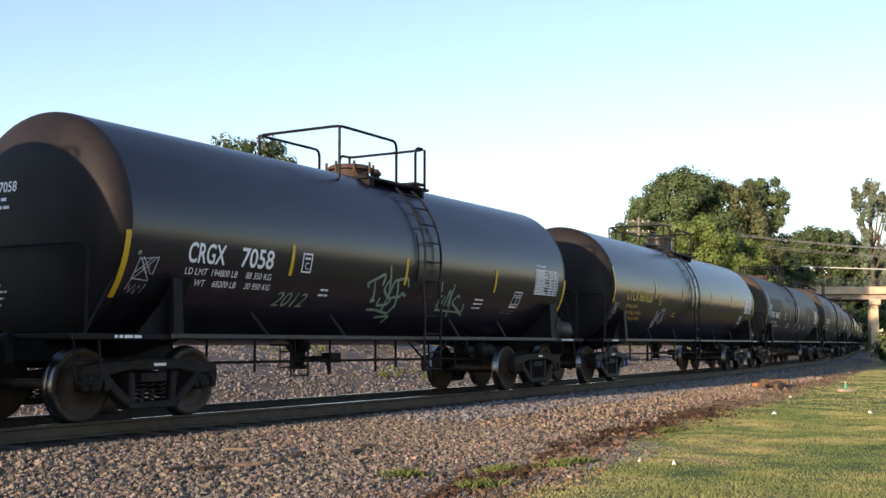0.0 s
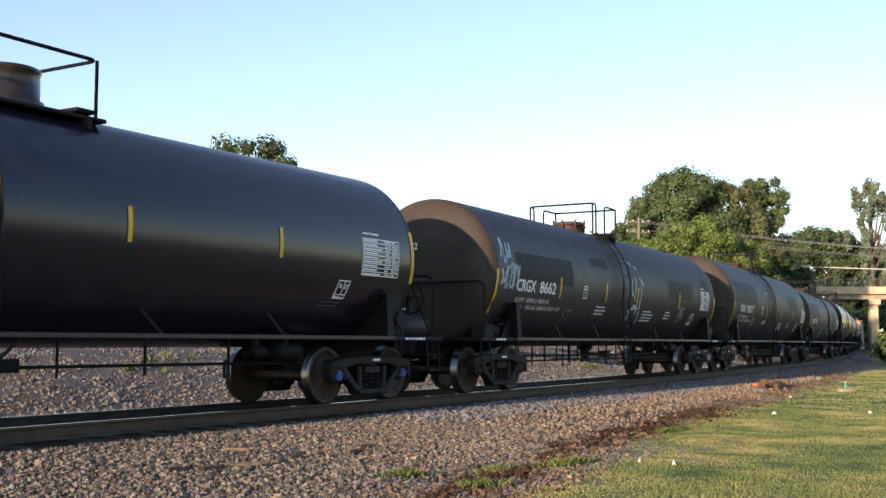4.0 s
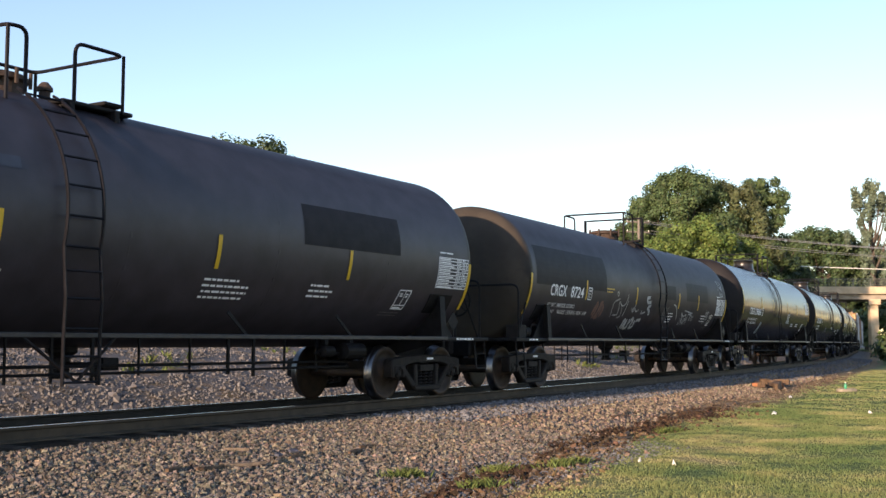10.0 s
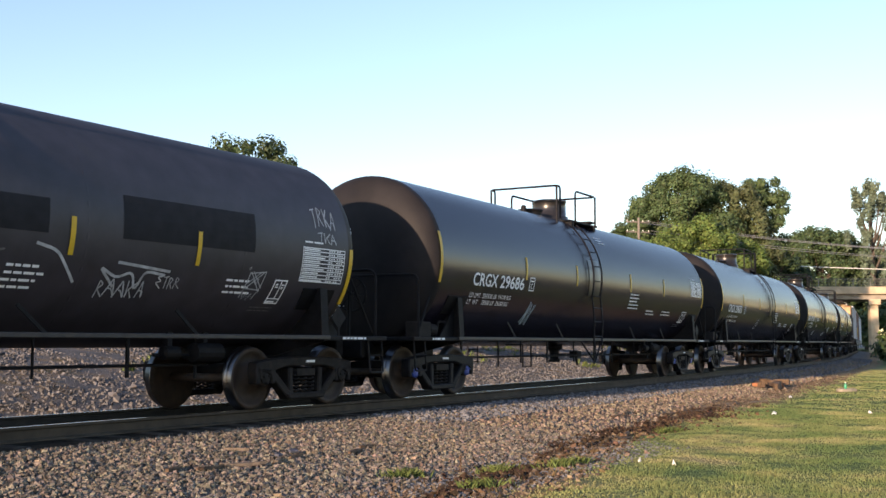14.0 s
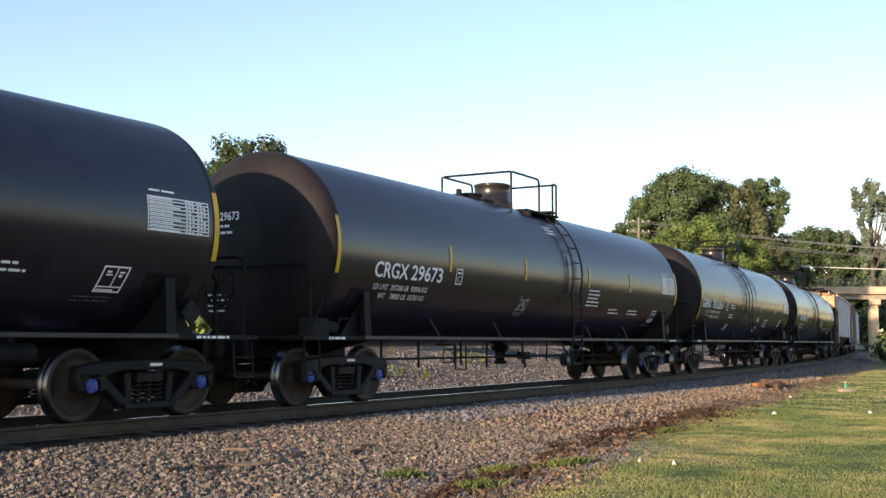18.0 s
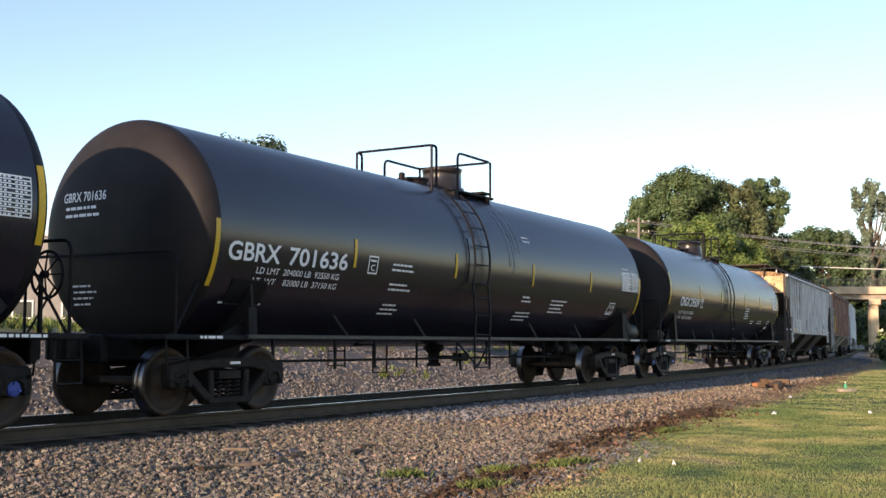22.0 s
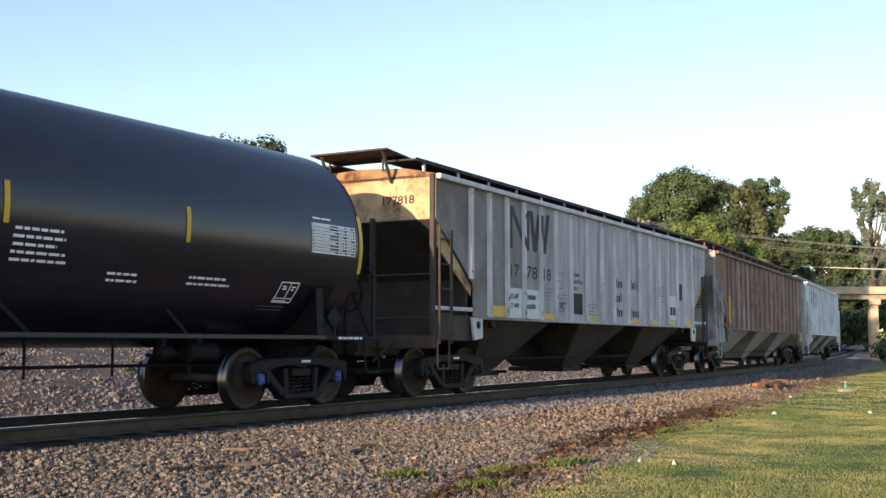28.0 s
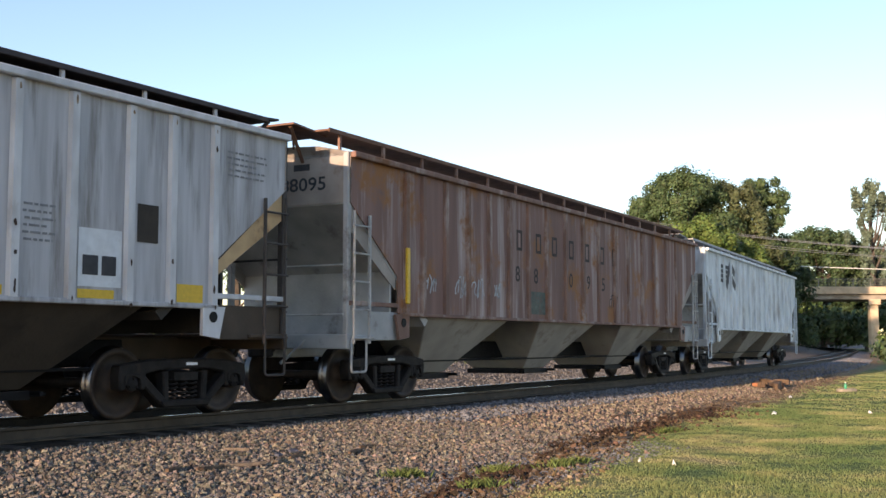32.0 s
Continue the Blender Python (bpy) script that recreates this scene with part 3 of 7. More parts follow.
M_PAPER = mat("white litter", (0.75, 0.74, 0.72), 0.7, 0, 0.08, 12, (0.5, 0.48, 0.44), 0.62, 9, 0.2, 40)
M_SLATE = mat("blue grey slate", (0.07, 0.075, 0.10), 0.7, 0, 0.3, 9, None, 0.5, 1, 0.3, 40)


def lies_at(s, w, up, turn, tilt=0.0):
    x, y, a = (float(q) for q in at_bed(s, w))
    return pose(x, y, float(lie(w, s)) + rough_ground(x, y, w) + up, tilt, 0, math.degrees(a) + turn)


def splinter(s, w, length, width, thick, turn, material, seed, label):
    """A torn strip of wood or bark, thin at its ends and a little bent."""
    rng = random.Random(seed)
    bm = BM()
    loops = []
    for k in range(7):
        q = k / 6
        ww = width * (0.25 + 0.75 * math.sin(math.pi * (0.12 + 0.8 * q))) * rng.uniform(0.75, 1.2) / 2
        x, y, z = (q - 0.5) * length, rng.uniform(-0.15, 0.15) * width, 0.15 * thick * math.sin(q * 5 + seed)
        loops.append([(x, y - ww, z - thick / 2), (x, y + ww, z - thick / 2), (x, y + ww * 0.8, z + thick / 2), (x, y - ww * 0.8, z + thick / 2)])
    rings(bm, loops)
    tagged(part("wood_scrap", fixed(bm), material, None, "", lies_at(s, w, thick * 0.5 + 0.025, turn, rng.uniform(-6, 6))), label, "wood scrap", "wood scraps by the track")


for k, (s, w, ln, wd, turn, m) in enumerate(((6.0, 2.05, 0.34, 0.07, 20, M_SCRAP), (6.35, 2.2, 0.42, 0.06, 5, M_SCRAP), (6.8, 2.25, 0.5, 0.09, -28, M_SCRAP_PALE), (7.3, 2.3, 0.28, 0.07, 34, M_SCRAP_PALE), (7.75, 2.2, 0.3, 0.05, 10, M_SCRAP), (8.7, 2.35, 0.4, 0.06, 14, M_SCRAP), (9.2, 2.2, 0.36, 0.05, 0, M_SCRAP), (7.5, 1.55, 0.28, 0.05, -50, M_SCRAP_PALE), (12.2, 3.9, 0.5, 0.08, 12, M_SCRAP), (13.4, 3.95, 0.45, 0.07, -8, M_SCRAP), (14.2, 3.7, 0.5, 0.06, 16, M_SCRAP), (16.6, 2.7, 0.5, 0.06, -14, M_SCRAP), (17.3, 2.6, 0.6, 0.07, 8, M_SCRAP), (18.2, 3.1, 0.5, 0.06, -10, M_SCRAP), (19.6, 3.2, 0.9, 0.07, -20, M_SCRAP), (23.0, 3.2, 0.8, 0.08, 12, M_SCRAP), (24.0, 3.5, 0.9, 0.07, -16, M_SCRAP_PALE))):
    splinter(s, w, ln, wd, 0.03, turn, m, k, "torn brown strip of bark and wood" if m is M_SCRAP else "pale splintered strip of wood")
for k, (s, w, turn) in enumerate(((30.3, 2.3, 25), (31.2, 2.5, -18), (32.2, 2.2, 50), (30.6, 2.75, 5), (32.6, 2.3, 80))):
    splinter(s, w, 0.9, 0.22, 0.16, turn, M_SCRAP, 40 + k, "rotten brown piece of broken tie")
for s, w, turn, tilt in ((31.2, 2.75, 15, 60), (30.2, 2.2, 70, -10)):
    bm = BM()
    box(bm, (0, 0, 0), (0.21, 0.10, 0.10))
    tagged(part("brick", soften(bm, 0.01), M_BRICK, None, "", lies_at(s, w, 0.1, turn, tilt)), "orange brick lying among wood scraps", "brick", "loose bricks")


def slab():
    bm = BM()
    rng = random.Random(8)
    poly = [(0.42 * math.cos(a) * rng.uniform(0.85, 1.1), 0.26 * math.sin(a) * rng.uniform(0.85, 1.1)) for a in np.linspace(0, 2 * math.pi, 12)[:-1]]
    prism(bm, poly, 0.0, 0.09, "z")
    tagged(part("flat_stone", soften(bm, 0.02), M_SLAB, None, "", lies_at(32.5, 4.4, 0.0, -20)), "flat tan stone lying in the grass", "stone")
    b = thing("bottle", "small green and white plastic bottle on a flat stone", "bottle")
    b.matrix_basis = lies_at(32.45, 4.38, 0.09, 0)
    bm = BM()
    lathe(bm, [(0.0, 0.035), (0.01, 0.04), (0.12, 0.04), (0.15, 0.03), (0.17, 0.015)], 14, "z")
    part("body", fixed(bm), M_BOTTLE, b, "", None, True)
    bm = BM()
    lathe(bm, [(0.17, 0.017), (0.20, 0.017)], 12, "z")
    part("cap", fixed(bm), M_PAPER, b, "white screw cap")


slab()
for k, (s, w, size, turn) in enumerate(((20.5, 4.58, 0.09, 10), (21.7, 6.26, 0.05, 40), (10.3, 5.3, 0.022, 0), (10.2, 5.75, 0.03, 30), (27.6, 3.6, 0.08, 15))):
    bm = BM()
    rings(bm, [[(-size, -size * 0.5, 0.0), (size, -size * 0.6, 0.01), (size, -size * 0.58, 0.03), (-size, -size * 0.5, 0.02)], [(-size * 0.9, 0, 0.02), (size * 0.9, 0, 0.05), (size * 0.9, 0, 0.07), (-size * 0.9, 0, 0.04)], [(-size, size * 0.5, 0.0), (size * 0.8, size * 0.5, 0.0), (size * 0.8, size * 0.5, 0.02), (-size, size * 0.5, 0.02)]])
    tagged(part("litter", soften(bm, 0.004), M_PAPER, None, "", lies_at(s, w, 0.0, turn)), "crumpled scrap of white litter on the grass", "litter", "litter on the lawn")
for s, w, turn in ((7.55, 2.1, 20), (7.95, 2.0, -15)):
    bm = BM()
    prism(bm, [(-0.06, -0.03), (0.05, -0.04), (0.07, 0.02), (0.0, 0.045), (-0.06, 0.02)], 0.0, 0.03, "z")
    tagged(part("slate_chip", soften(bm, 0.005), M_SLATE, None, "", lies_at(s, w, 0.04, turn, 15)), "blue grey slate chip on the ballast", "stone chip", "slate chips")
bm = BM()
tube(bm, [(0, 0, -0.02), (0.01, 0.0, 0.09), (0.0, 0.01, 0.2)], [0.01, 0.008, 0.012], 6)
for k in range(9):
    z = 0.07 + 0.015 * k
    tube(bm, [(0, 0, z), (0.022 * math.cos(k * 2.4), 0.022 * math.sin(k * 2.4), z + 0.02)], [0.006, 0.003], 4)
tagged(part("dead_stalk", fixed(bm), M_SCRAP, None, "", lies_at(8.75, 3.75, 0.0, 0)), "dry reddish brown weed stalk standing in dirt", "dead plant")


# ---- second track, curving away beside the first beyond the bridge ----
for off in (-6.2, -6.2 - 1.509):
    bm = BM()
    sweep(bm, RAIL, 128, 330, 3.0, off=off)
    tagged(part("rail", fixed(bm), [M_RAILSIDE, M_RAILTOP]), "rusty rail of the second track beyond the bridge", "rail", "rails of the second track", "structure")


# ---- railway trucks ----
WHEEL_R, BASE, GAUGE = 0.435, 1.79, 0.79


def wheelset_mesh(cap):
    bm = BM()
    lathe(bm, [(-0.98, 0.065), (0.98, 0.065)], 10, "y")
    for k in (-1, 1):
        # back face, flange, tread, rim, dished plate, hub
        prof = [(0.685, 0.12), (0.69, 0.34), (0.685, WHEEL_R + 0.026), (0.70, WHEEL_R + 0.03), (0.72, WHEEL_R + 0.012), (0.735, WHEEL_R), (0.82, WHEEL_R - 0.004), (0.822, WHEEL_R - 0.065), (0.79, WHEEL_R - 0.085), (0.765, 0.26), (0.80, 0.15), (0.86, 0.13), (0.86, 0.07)]
        start = len(bm.faces)
        lathe(bm, [(a * k, r) for a, r in prof], 36, "y")
        bm.faces.ensure_lookup_table()
        for f in bm.faces[start:]:
            mid = f.calc_center_median()
            if math.hypot(mid.x, mid.z) > WHEEL_R - 0.02 and 0.69 < abs(mid.y) < 0.821:
                f.material_index = 1
        # roller bearing and its end cap with three bolts
        lathe(bm, [(0.88 * k, 0.10), (1.03 * k, 0.105), (1.05 * k, 0.085)], 16, "y")
        lathe(bm, [(1.05 * k, 0.088), (1.075 * k, 0.085), (1.085 * k, 0.055), (1.09 * k, 0.02)], 16, "y", mi=2)
        for b in range(3):
            g = b * 2.094
            lathe(bm, [(1.07 * k, 0.017), (1.105 * k, 0.017)], 6, "y", (0.06 * math.cos(g), 0, 0.06 * math.sin(g)), mi=2)
    bmesh.ops.recalc_face_normals(bm, faces=bm.faces)
    me = mesh_of("wheelset", bm, [M_WHEEL, M_TREAD, cap])
    for f in me.polygons:
        f.use_smooth = f.material_index != 2
    return me


def side_frame_mesh():
    """A cast three-piece truck side: arched top member, sloping tension members, window for the springs."""
    bm = BM()
    top = [(-1.12, 0.52), (-1.10, 0.66), (-0.72, 0.71), (-0.35, 0.73), (0.35, 0.73), (0.72, 0.71), (1.10, 0.66), (1.12, 0.52), (0.95, 0.52), (0.70, 0.55), (0.40, 0.60), (-0.40, 0.60), (-0.70, 0.55), (-0.95, 0.52)]
    prism(bm, top, -0.09, 0.09)
    for k in (-1, 1):
        prism(bm, [(0.70 * k, 0.54), (0.88 * k, 0.54), (0.42 * k, 0.15), (0.24 * k, 0.15)], -0.085, 0.085)
        prism(bm, [(0.30 * k, 0.58), (0.40 * k, 0.58), (0.38 * k, 0.20), (0.28 * k, 0.20)], -0.08, 0.08)
        # pedestal jaws over the bearing
        prism(bm, [(1.06 * k, 0.62), (1.12 * k, 0.55), (1.10 * k, 0.36), (1.02 * k, 0.36), (1.01 * k, 0.56)], -0.09, 0.09)
        prism(bm, [(0.68 * k, 0.60), (0.80 * k, 0.57), (0.78 * k, 0.36), (0.70 * k, 0.36)], -0.09, 0.09)
        box(bm, (0.895 * k, 0, 0.545), (0.24, 0.2, 0.06))
    prism(bm, [(-0.46, 0.22), (-0.40, 0.13), (0.40, 0.13), (0.46, 0.22)], -0.11, 0.11)
    return soften(bm, 0.018)


def springs_mesh():
    bm = BM()
    for x in (0.0,):
        pts = [(x + 0.062 * math.cos(a), 0.062 * math.sin(a), 0.215 + 0.27 * a / (2 * math.pi * 5)) for a in np.linspace(0, 2 * math.pi * 5, 46)]
        tube(bm, pts, 0.016, 5)
    return bm


def bolster_mesh():
    bm = BM()
    prism(bm, [(-1.08, 0.46), (-1.08, 0.56), (-0.5, 0.62), (0.5, 0.62), (1.08, 0.56), (1.08, 0.46), (0.5, 0.38), (-0.5, 0.38)], -0.21, 0.21, "x")
    lathe(bm, [(0.60, 0.20), (0.72, 0.20)], 20, "z")
    # brake beams and rods between the wheels
    for k in (-1, 1):
        tube(bm, [(0.43 * k, -0.75, 0.38), (0.36 * k, 0, 0.36), (0.43 * k, 0.75, 0.38)], 0.035, 6)
        for j in (-1, 1):
            prism(bm, [(0.45 * k, 0.28), (0.50 * k, 0.45), (0.44 * k, 0.48), (0.38 * k, 0.30)], 0.74 * j - 0.05, 0.74 * j + 0.05)
    tube(bm, [(-0.4, 0.12, 0.42), (0.4, 0.12, 0.30)], 0.025, 6)
    return fixed(bm)


def adapter_mesh():
    """The saddle over a roller bearing, with its two ears."""
    bm = BM()
    prism(bm, [(-0.14, 0.0), (-0.14, 0.10), (-0.10, 0.125), (0.10, 0.125), (0.14, 0.10), (0.14, 0.0), (0.11, 0.0), (0.10, 0.06), (0.0, 0.108), (-0.10, 0.06), (-0.11, 0.0)], -0.1, 0.1)
    return fixed(bm)


def label_mesh():
    bm = BM()
    box(bm, (0, 0, 0), (0.2, 0.008, 0.035))
    return bm


BOGIE_MESH = {
    "adapter": mesh_of("bearing_adapter", adapter_mesh(), M_TRUCK),
    "label": mesh_of("label_plate", label_mesh(), M_WHITE),
    "side_frame": mesh_of("side_frame", side_frame_mesh(), M_TRUCK),
    "side_frame_dark": mesh_of("side_frame", side_frame_mesh(), M_TRUCK_DARK),
    "springs": mesh_of("springs", springs_mesh(), M_TRUCK, True),
    "bolster": mesh_of("bolster", bolster_mesh(), M_TRUCK),
    "blue": wheelset_mesh(M_BLUE),
    "plain": wheelset_mesh(M_TRUCK),
}


def bogie(car, x, blue):
    """A two-axle truck under a car: bolster with side frames, springs and wheelsets."""
    b = part("bogie", BOGIE_MESH["bolster"], None, car, "dusty cast-steel two-axle truck", pose(x, 0, 0))
    for k in (-1, 1):
        part("side_frame", BOGIE_MESH["side_frame_dark" if blue else "side_frame"], None, b, "", pose(0, 1.0 * k, 0))
        part("label_plate", BOGIE_MESH["label"], None, b, "small white label plate", pose(0.08, 1.095 * k, 0.665))
        for x in (-BASE / 2, BASE / 2):
            part("bearing_adapter", BOGIE_MESH["adapter"], None, b, "", pose(x, 1.0 * k, WHEEL_R))
        for x in (-0.17, 0.0, 0.17):
            part("spring", BOGIE_MESH["springs"], None, b, "", pose(x, 1.0 * k, 0))
    ws = [part("wheelset", BOGIE_MESH["blue" if blue else "plain"], None, b, "steel wheels with bright treads" + (" and blue bearing caps" if blue else ""), pose(BASE / 2 * k, 0, WHEEL_R)) for k in (-1, 1)]
    return b, ws


# ---- the tank cars ----
def wrap(bm, R, zc, lift=0.006, step=0.09):
    """Lay flat faces (x along, y round the girth from mid-height) on the near side of a tank."""
    lo, hi = min(v.co.y for v in bm.verts), max(v.co.y for v in bm.verts)
    k = math.ceil(lo / step) * step
    while k < hi:
        bmesh.ops.bisect_plane(bm, geom=bm.verts[:] + bm.edges[:] + bm.faces[:], plane_co=(0, k, 0), plane_no=(0, 1, 0))
        k += step
    for v in bm.verts:
        a = v.co.y / R
        v.co = ((v.co.x), -(R + lift) * math.cos(a), zc + (R + lift) * math.sin(a))
    bmesh.ops.recalc_face_normals(bm, faces=bm.faces)
    for f in bm.faces:
        if f.normal.y > 0:
            f.normal_flip()
    return bm


def flat_rect(bm, x0, y0, x1, y1, lean=0.0):
    v = [bm.verts.new(p) for p in ((x0 + lean * y0, y0, 0), (x1 + lean * y0, y0, 0), (x1 + lean * y1, y1, 0), (x0 + lean * y1, y1, 0))]
    return bm.faces.new(v)


def stroke(bm, pts, w):
    """A brush stroke through flat points."""
    pts = [Vector((p[0], p[1], 0)) for p in pts]
    vs = []
    for i, p in enumerate(pts):
        d = (pts[min(i + 1, len(pts) - 1)] - pts[max(i - 1, 0)])
        n = Vector((-d.y, d.x, 0)).normalized() * w / 2
        vs.append((bm.verts.new(p + n), bm.verts.new(p - n)))
    for a, b in zip(vs, vs[1:]):
        bm.faces.new((a[0], a[1], b[1], b[0]))


def scribble(bm, x0, y0, x1, y1, n, w, seed, loops=True):
    """Spray-can strokes that fill a rectangle."""
    rng = random.Random(seed)
    for i in range(n):
        u0, u1 = x0 + (x1 - x0) * (i + rng.uniform(-0.2, 0.4)) / n, x0 + (x1 - x0) * (i + rng.uniform(0.7, 1.3)) / n
        pts = []
        ph, am = rng.uniform(0, 6.28), rng.uniform(0.25, 0.5)
        for k in range(9):
            q = k / 8
            pts.append((u0 + (u1 - u0) * (q + 0.35 * math.sin(q * 9 + ph)), y0 + (y1 - y0) * (0.5 + am * math.cos(q * rng.choice((5.5, 7.0)) + ph))))
        stroke(bm, pts, w * rng.uniform(0.7, 1.3))


GLYPHS = (((0.9, 1), (0.1, 0.9), (0.7, 0.6), (0, 0.45), (1, 0)), ((0.1, 0), (0.2, 1), (0.9, 0.8), (0.25, 0.5), (1, 0.05)), ((0.9, 0.95), (0.3, 1), (0.2, 0.65), (0.9, 0.4), (0.6, 0), (0.1, 0.1)), ((0.1, 1), (0.2, 0), (0.25, 0.5), (1, 1), (0.35, 0.5), (0.9, 0)), ((0, 0.9), (1, 1), (0.5, 0.97), (0.45, 0)), ((0.1, 0), (0.15, 1), (0.8, 0.7), (0.9, 0.3), (0.1, 0)), ((0, 0), (0.5, 1), (0.9, 0), (0.7, 0.4), (0.2, 0.45)))


def hand_letters(bm, x0, y0, x1, y1, n, w, seed):
    """A loosely sprayed row of letter-like strokes."""
    rng = random.Random(seed)
    step = (x1 - x0) / n
    for i in range(n):
        g, up = rng.choice(GLYPHS), rng.uniform(-0.12, 0.12) * (y1 - y0)
        pts = [(x0 + step * (i + 0.9 * u + rng.uniform(-0.16, 0.16)), y0 + up + (y1 - y0) * v, 0) for u, v in g]
        stroke(bm, bent(pts, 0.02, 2), w * rng.uniform(0.8, 1.2))


def crossed_tag(bm, x0, y0, x1, y1, w):
    """The repeated tag: a leaning box with crossed double diagonals and a scrawl below."""
    wd, ht = x1 - x0, y1 - y0
    at = lambda u, v: (x0 + wd * (u + 0.22 * v - 0.1), y0 + ht * v, 0)
    for a in (((0, 0.1), (0.05, 0.95)), ((0.02, 0.9), (0.95, 0.98)), ((0.95, 1), (0.9, 0.3)), ((0.0, 0.42), (0.95, 0.38)), ((0.08, 0.95), (0.9, 0.35)), ((0.2, 0.97), (0.98, 0.45)), ((0.05, 0.4), (0.85, 0.97)), ((0.02, 0.55), (0.7, 0.98)), ((0.35, 0.7), (0.6, 0.55), (0.65, 0.75)), ((0.1, 0.25), (0.2, 0.05), (0.35, 0.28), (0.45, 0.02), (0.6, 0.26), (0.75, 0.05), (0.85, 0.3)), ((-0.05, 1.0), (-0.1, 1.06), (-0.02, 1.1), (0.02, 1.02))):
        stroke(bm, [at(*p) for p in a], w)


CARS = []    # (thing, front truck's place along the train, rear truck's, bogies, wheelsets)


def on_tank(car, name, bm, material, R, zc, label="", lift=0.006):
    bmesh.ops.translate(bm, verts=bm.verts, vec=(0, car["rise"], 0))
    return part(name, wrap(bm, R, zc, lift), material, car, label)


def word(car, text, x0, x1, base, cap, material, R, zc, bold=0.0, slant=0.0, name="lettering"):
    bm, w = letters(text, cap, x1 - x0, bold, slant)
    bmesh.ops.translate(bm, verts=bm.verts, vec=(x0, base, 0))
    return on_tank(car, name, bm, material, R, zc)


def bars(rows, x0, x1, y1, pitch=0.085, thick=0.032, seed=0, gap=True):
    """Lines of small unreadable print, as broken bars."""
    rng = random.Random(seed)
    bm = BM()
    for k in range(rows):
        x, y = x0 + rng.uniform(0, 0.03), y1 - k * pitch
        stop = x1 - rng.uniform(0, 0.3) * (x1 - x0)
        while x < stop:
            w = rng.uniform(0.045, 0.15)
            flat_rect(bm, x, y - thick, min(x + w, stop), y)
            x += w + (0.022 if gap else 0.0)
    return bm


def frame_rect(bm, x0, y0, x1, y1, t, lean=0.0):
    flat_rect(bm, x0, y0, x1, y0 + t, lean), flat_rect(bm, x0, y1 - t, x1, y1, lean)
    flat_rect(bm, x0, y0 + t, x0 + t, y1 - t, lean), flat_rect(bm, x1 - t, y0 + t, x1, y1 - t, lean)


def capacity_table(car, x0, y0, x1, y1, R, zc):
    bm = BM()
    frame_rect(bm, x0, y0, x1, y1, 0.015)
    n = 9
    for k in range(1, n):
        y = y0 + (y1 - y0) * k / n
        flat_rect(bm, x0 + 0.015, y - 0.0075, x1 - 0.015, y + 0.0075)
    for k in range(n):
        y = y0 + (y1 - y0) * (k + 0.28) / n
        flat_rect(bm, x0 + 0.03, y, x0 + (0.40 if k % 3 else 0.52) * (x1 - x0), y + (y1 - y0) * 0.04)
        for j in range(3, 5):
            a = x0 + 0.03 + (x1 - x0 - 0.04) * j / 5
            for i in range(3 if (j + k) % 4 else 2):
                flat_rect(bm, a + 0.055 * i, y, a + 0.055 * i + 0.036, y + (y1 - y0) * 0.045)
    flat_rect(bm, x0 + 0.04, y1 + 0.06, x0 + 0.22, y1 + 0.085), flat_rect(bm, x0 + 0.25, y1 + 0.06, x0 + 0.46, y1 + 0.085)
    on_tank(car, "capacity_table", bm, M_WHITE, R, zc, "white stencilled capacity table")


def test_symbol(car, x0, y0, x1, y1, R, zc):
    """A leaning frame, divided in two, with a line of print along its foot."""
    bm, w, ht = BM(), x1 - x0, y1 - y0
    frame_rect(bm, 0, 0, w, ht, 0.02)
    flat_rect(bm, 0.02, 0.20 * ht, w - 0.02, 0.20 * ht + 0.016)
    flat_rect(bm, 0.53 * w, 0.20 * ht + 0.016, 0.53 * w + 0.018, ht - 0.02)
    flat_rect(bm, 0.08 * w, 0.065 * ht, 0.72 * w, 0.13 * ht)
    flat_rect(bm, 0.18 * w, ht - 0.085, 0.36 * w, ht - 0.06), flat_rect(bm, 0.18 * w, ht - 0.12, 0.42 * w, ht - 0.10)
    flat_rect(bm, 0.66 * w, ht - 0.085, 0.86 * w, ht - 0.065), flat_rect(bm, 0.68 * w, ht - 0.135, 0.80 * w, ht - 0.10)
    for v in bm.verts:
        v.co = (x0 + v.co.x + 0.16 * (v.co.y - ht / 2), y0 + v.co.y, 0)
    on_tank(car, "test_symbol", bm, M_WHITE, R, zc, "white leaning framed stencil")
    on_tank(car, "small_print", bars(2, x0 - 0.28, x1, y0 - 0.06, 0.055, 0.014, 9), M_INK_DIM, R, zc)


def plate_mark(car, x0, y0, x1, y1, R, zc, material):
    bm = BM()
    frame_rect(bm, x0, y0, x1, y1, 0.022)
    flat_rect(bm, x0 + 0.05, y1 - 0.09, x1 - 0.05, y1 - 0.06)
    on_tank(car, "plate_frame", bm, material, R, zc)
    word(car, "C", x0 + 0.3 * (x1 - x0), x1 - 0.3 * (x1 - x0), y0 + 0.05, 0.1, material, R, zc)


def tank_profile(R, tip, n=18, depth=0.42):
    """Front half of a shell: a flat dished head with a tight knuckle."""
    out = []
    for k in range(n):
        a = (k / (n - 1)) * math.pi / 2
        out.append((-tip + depth * (1 - max(0.0, math.cos(a)) ** 0.76), R * math.sin(a) ** 0.76))
    return out


def aft(sp, x):
    """The place of a mark on the shell; the rear half is the shorter one."""
    return x if x < 1 else 1 + (x - 1) * sp.get("aft", 1.0)


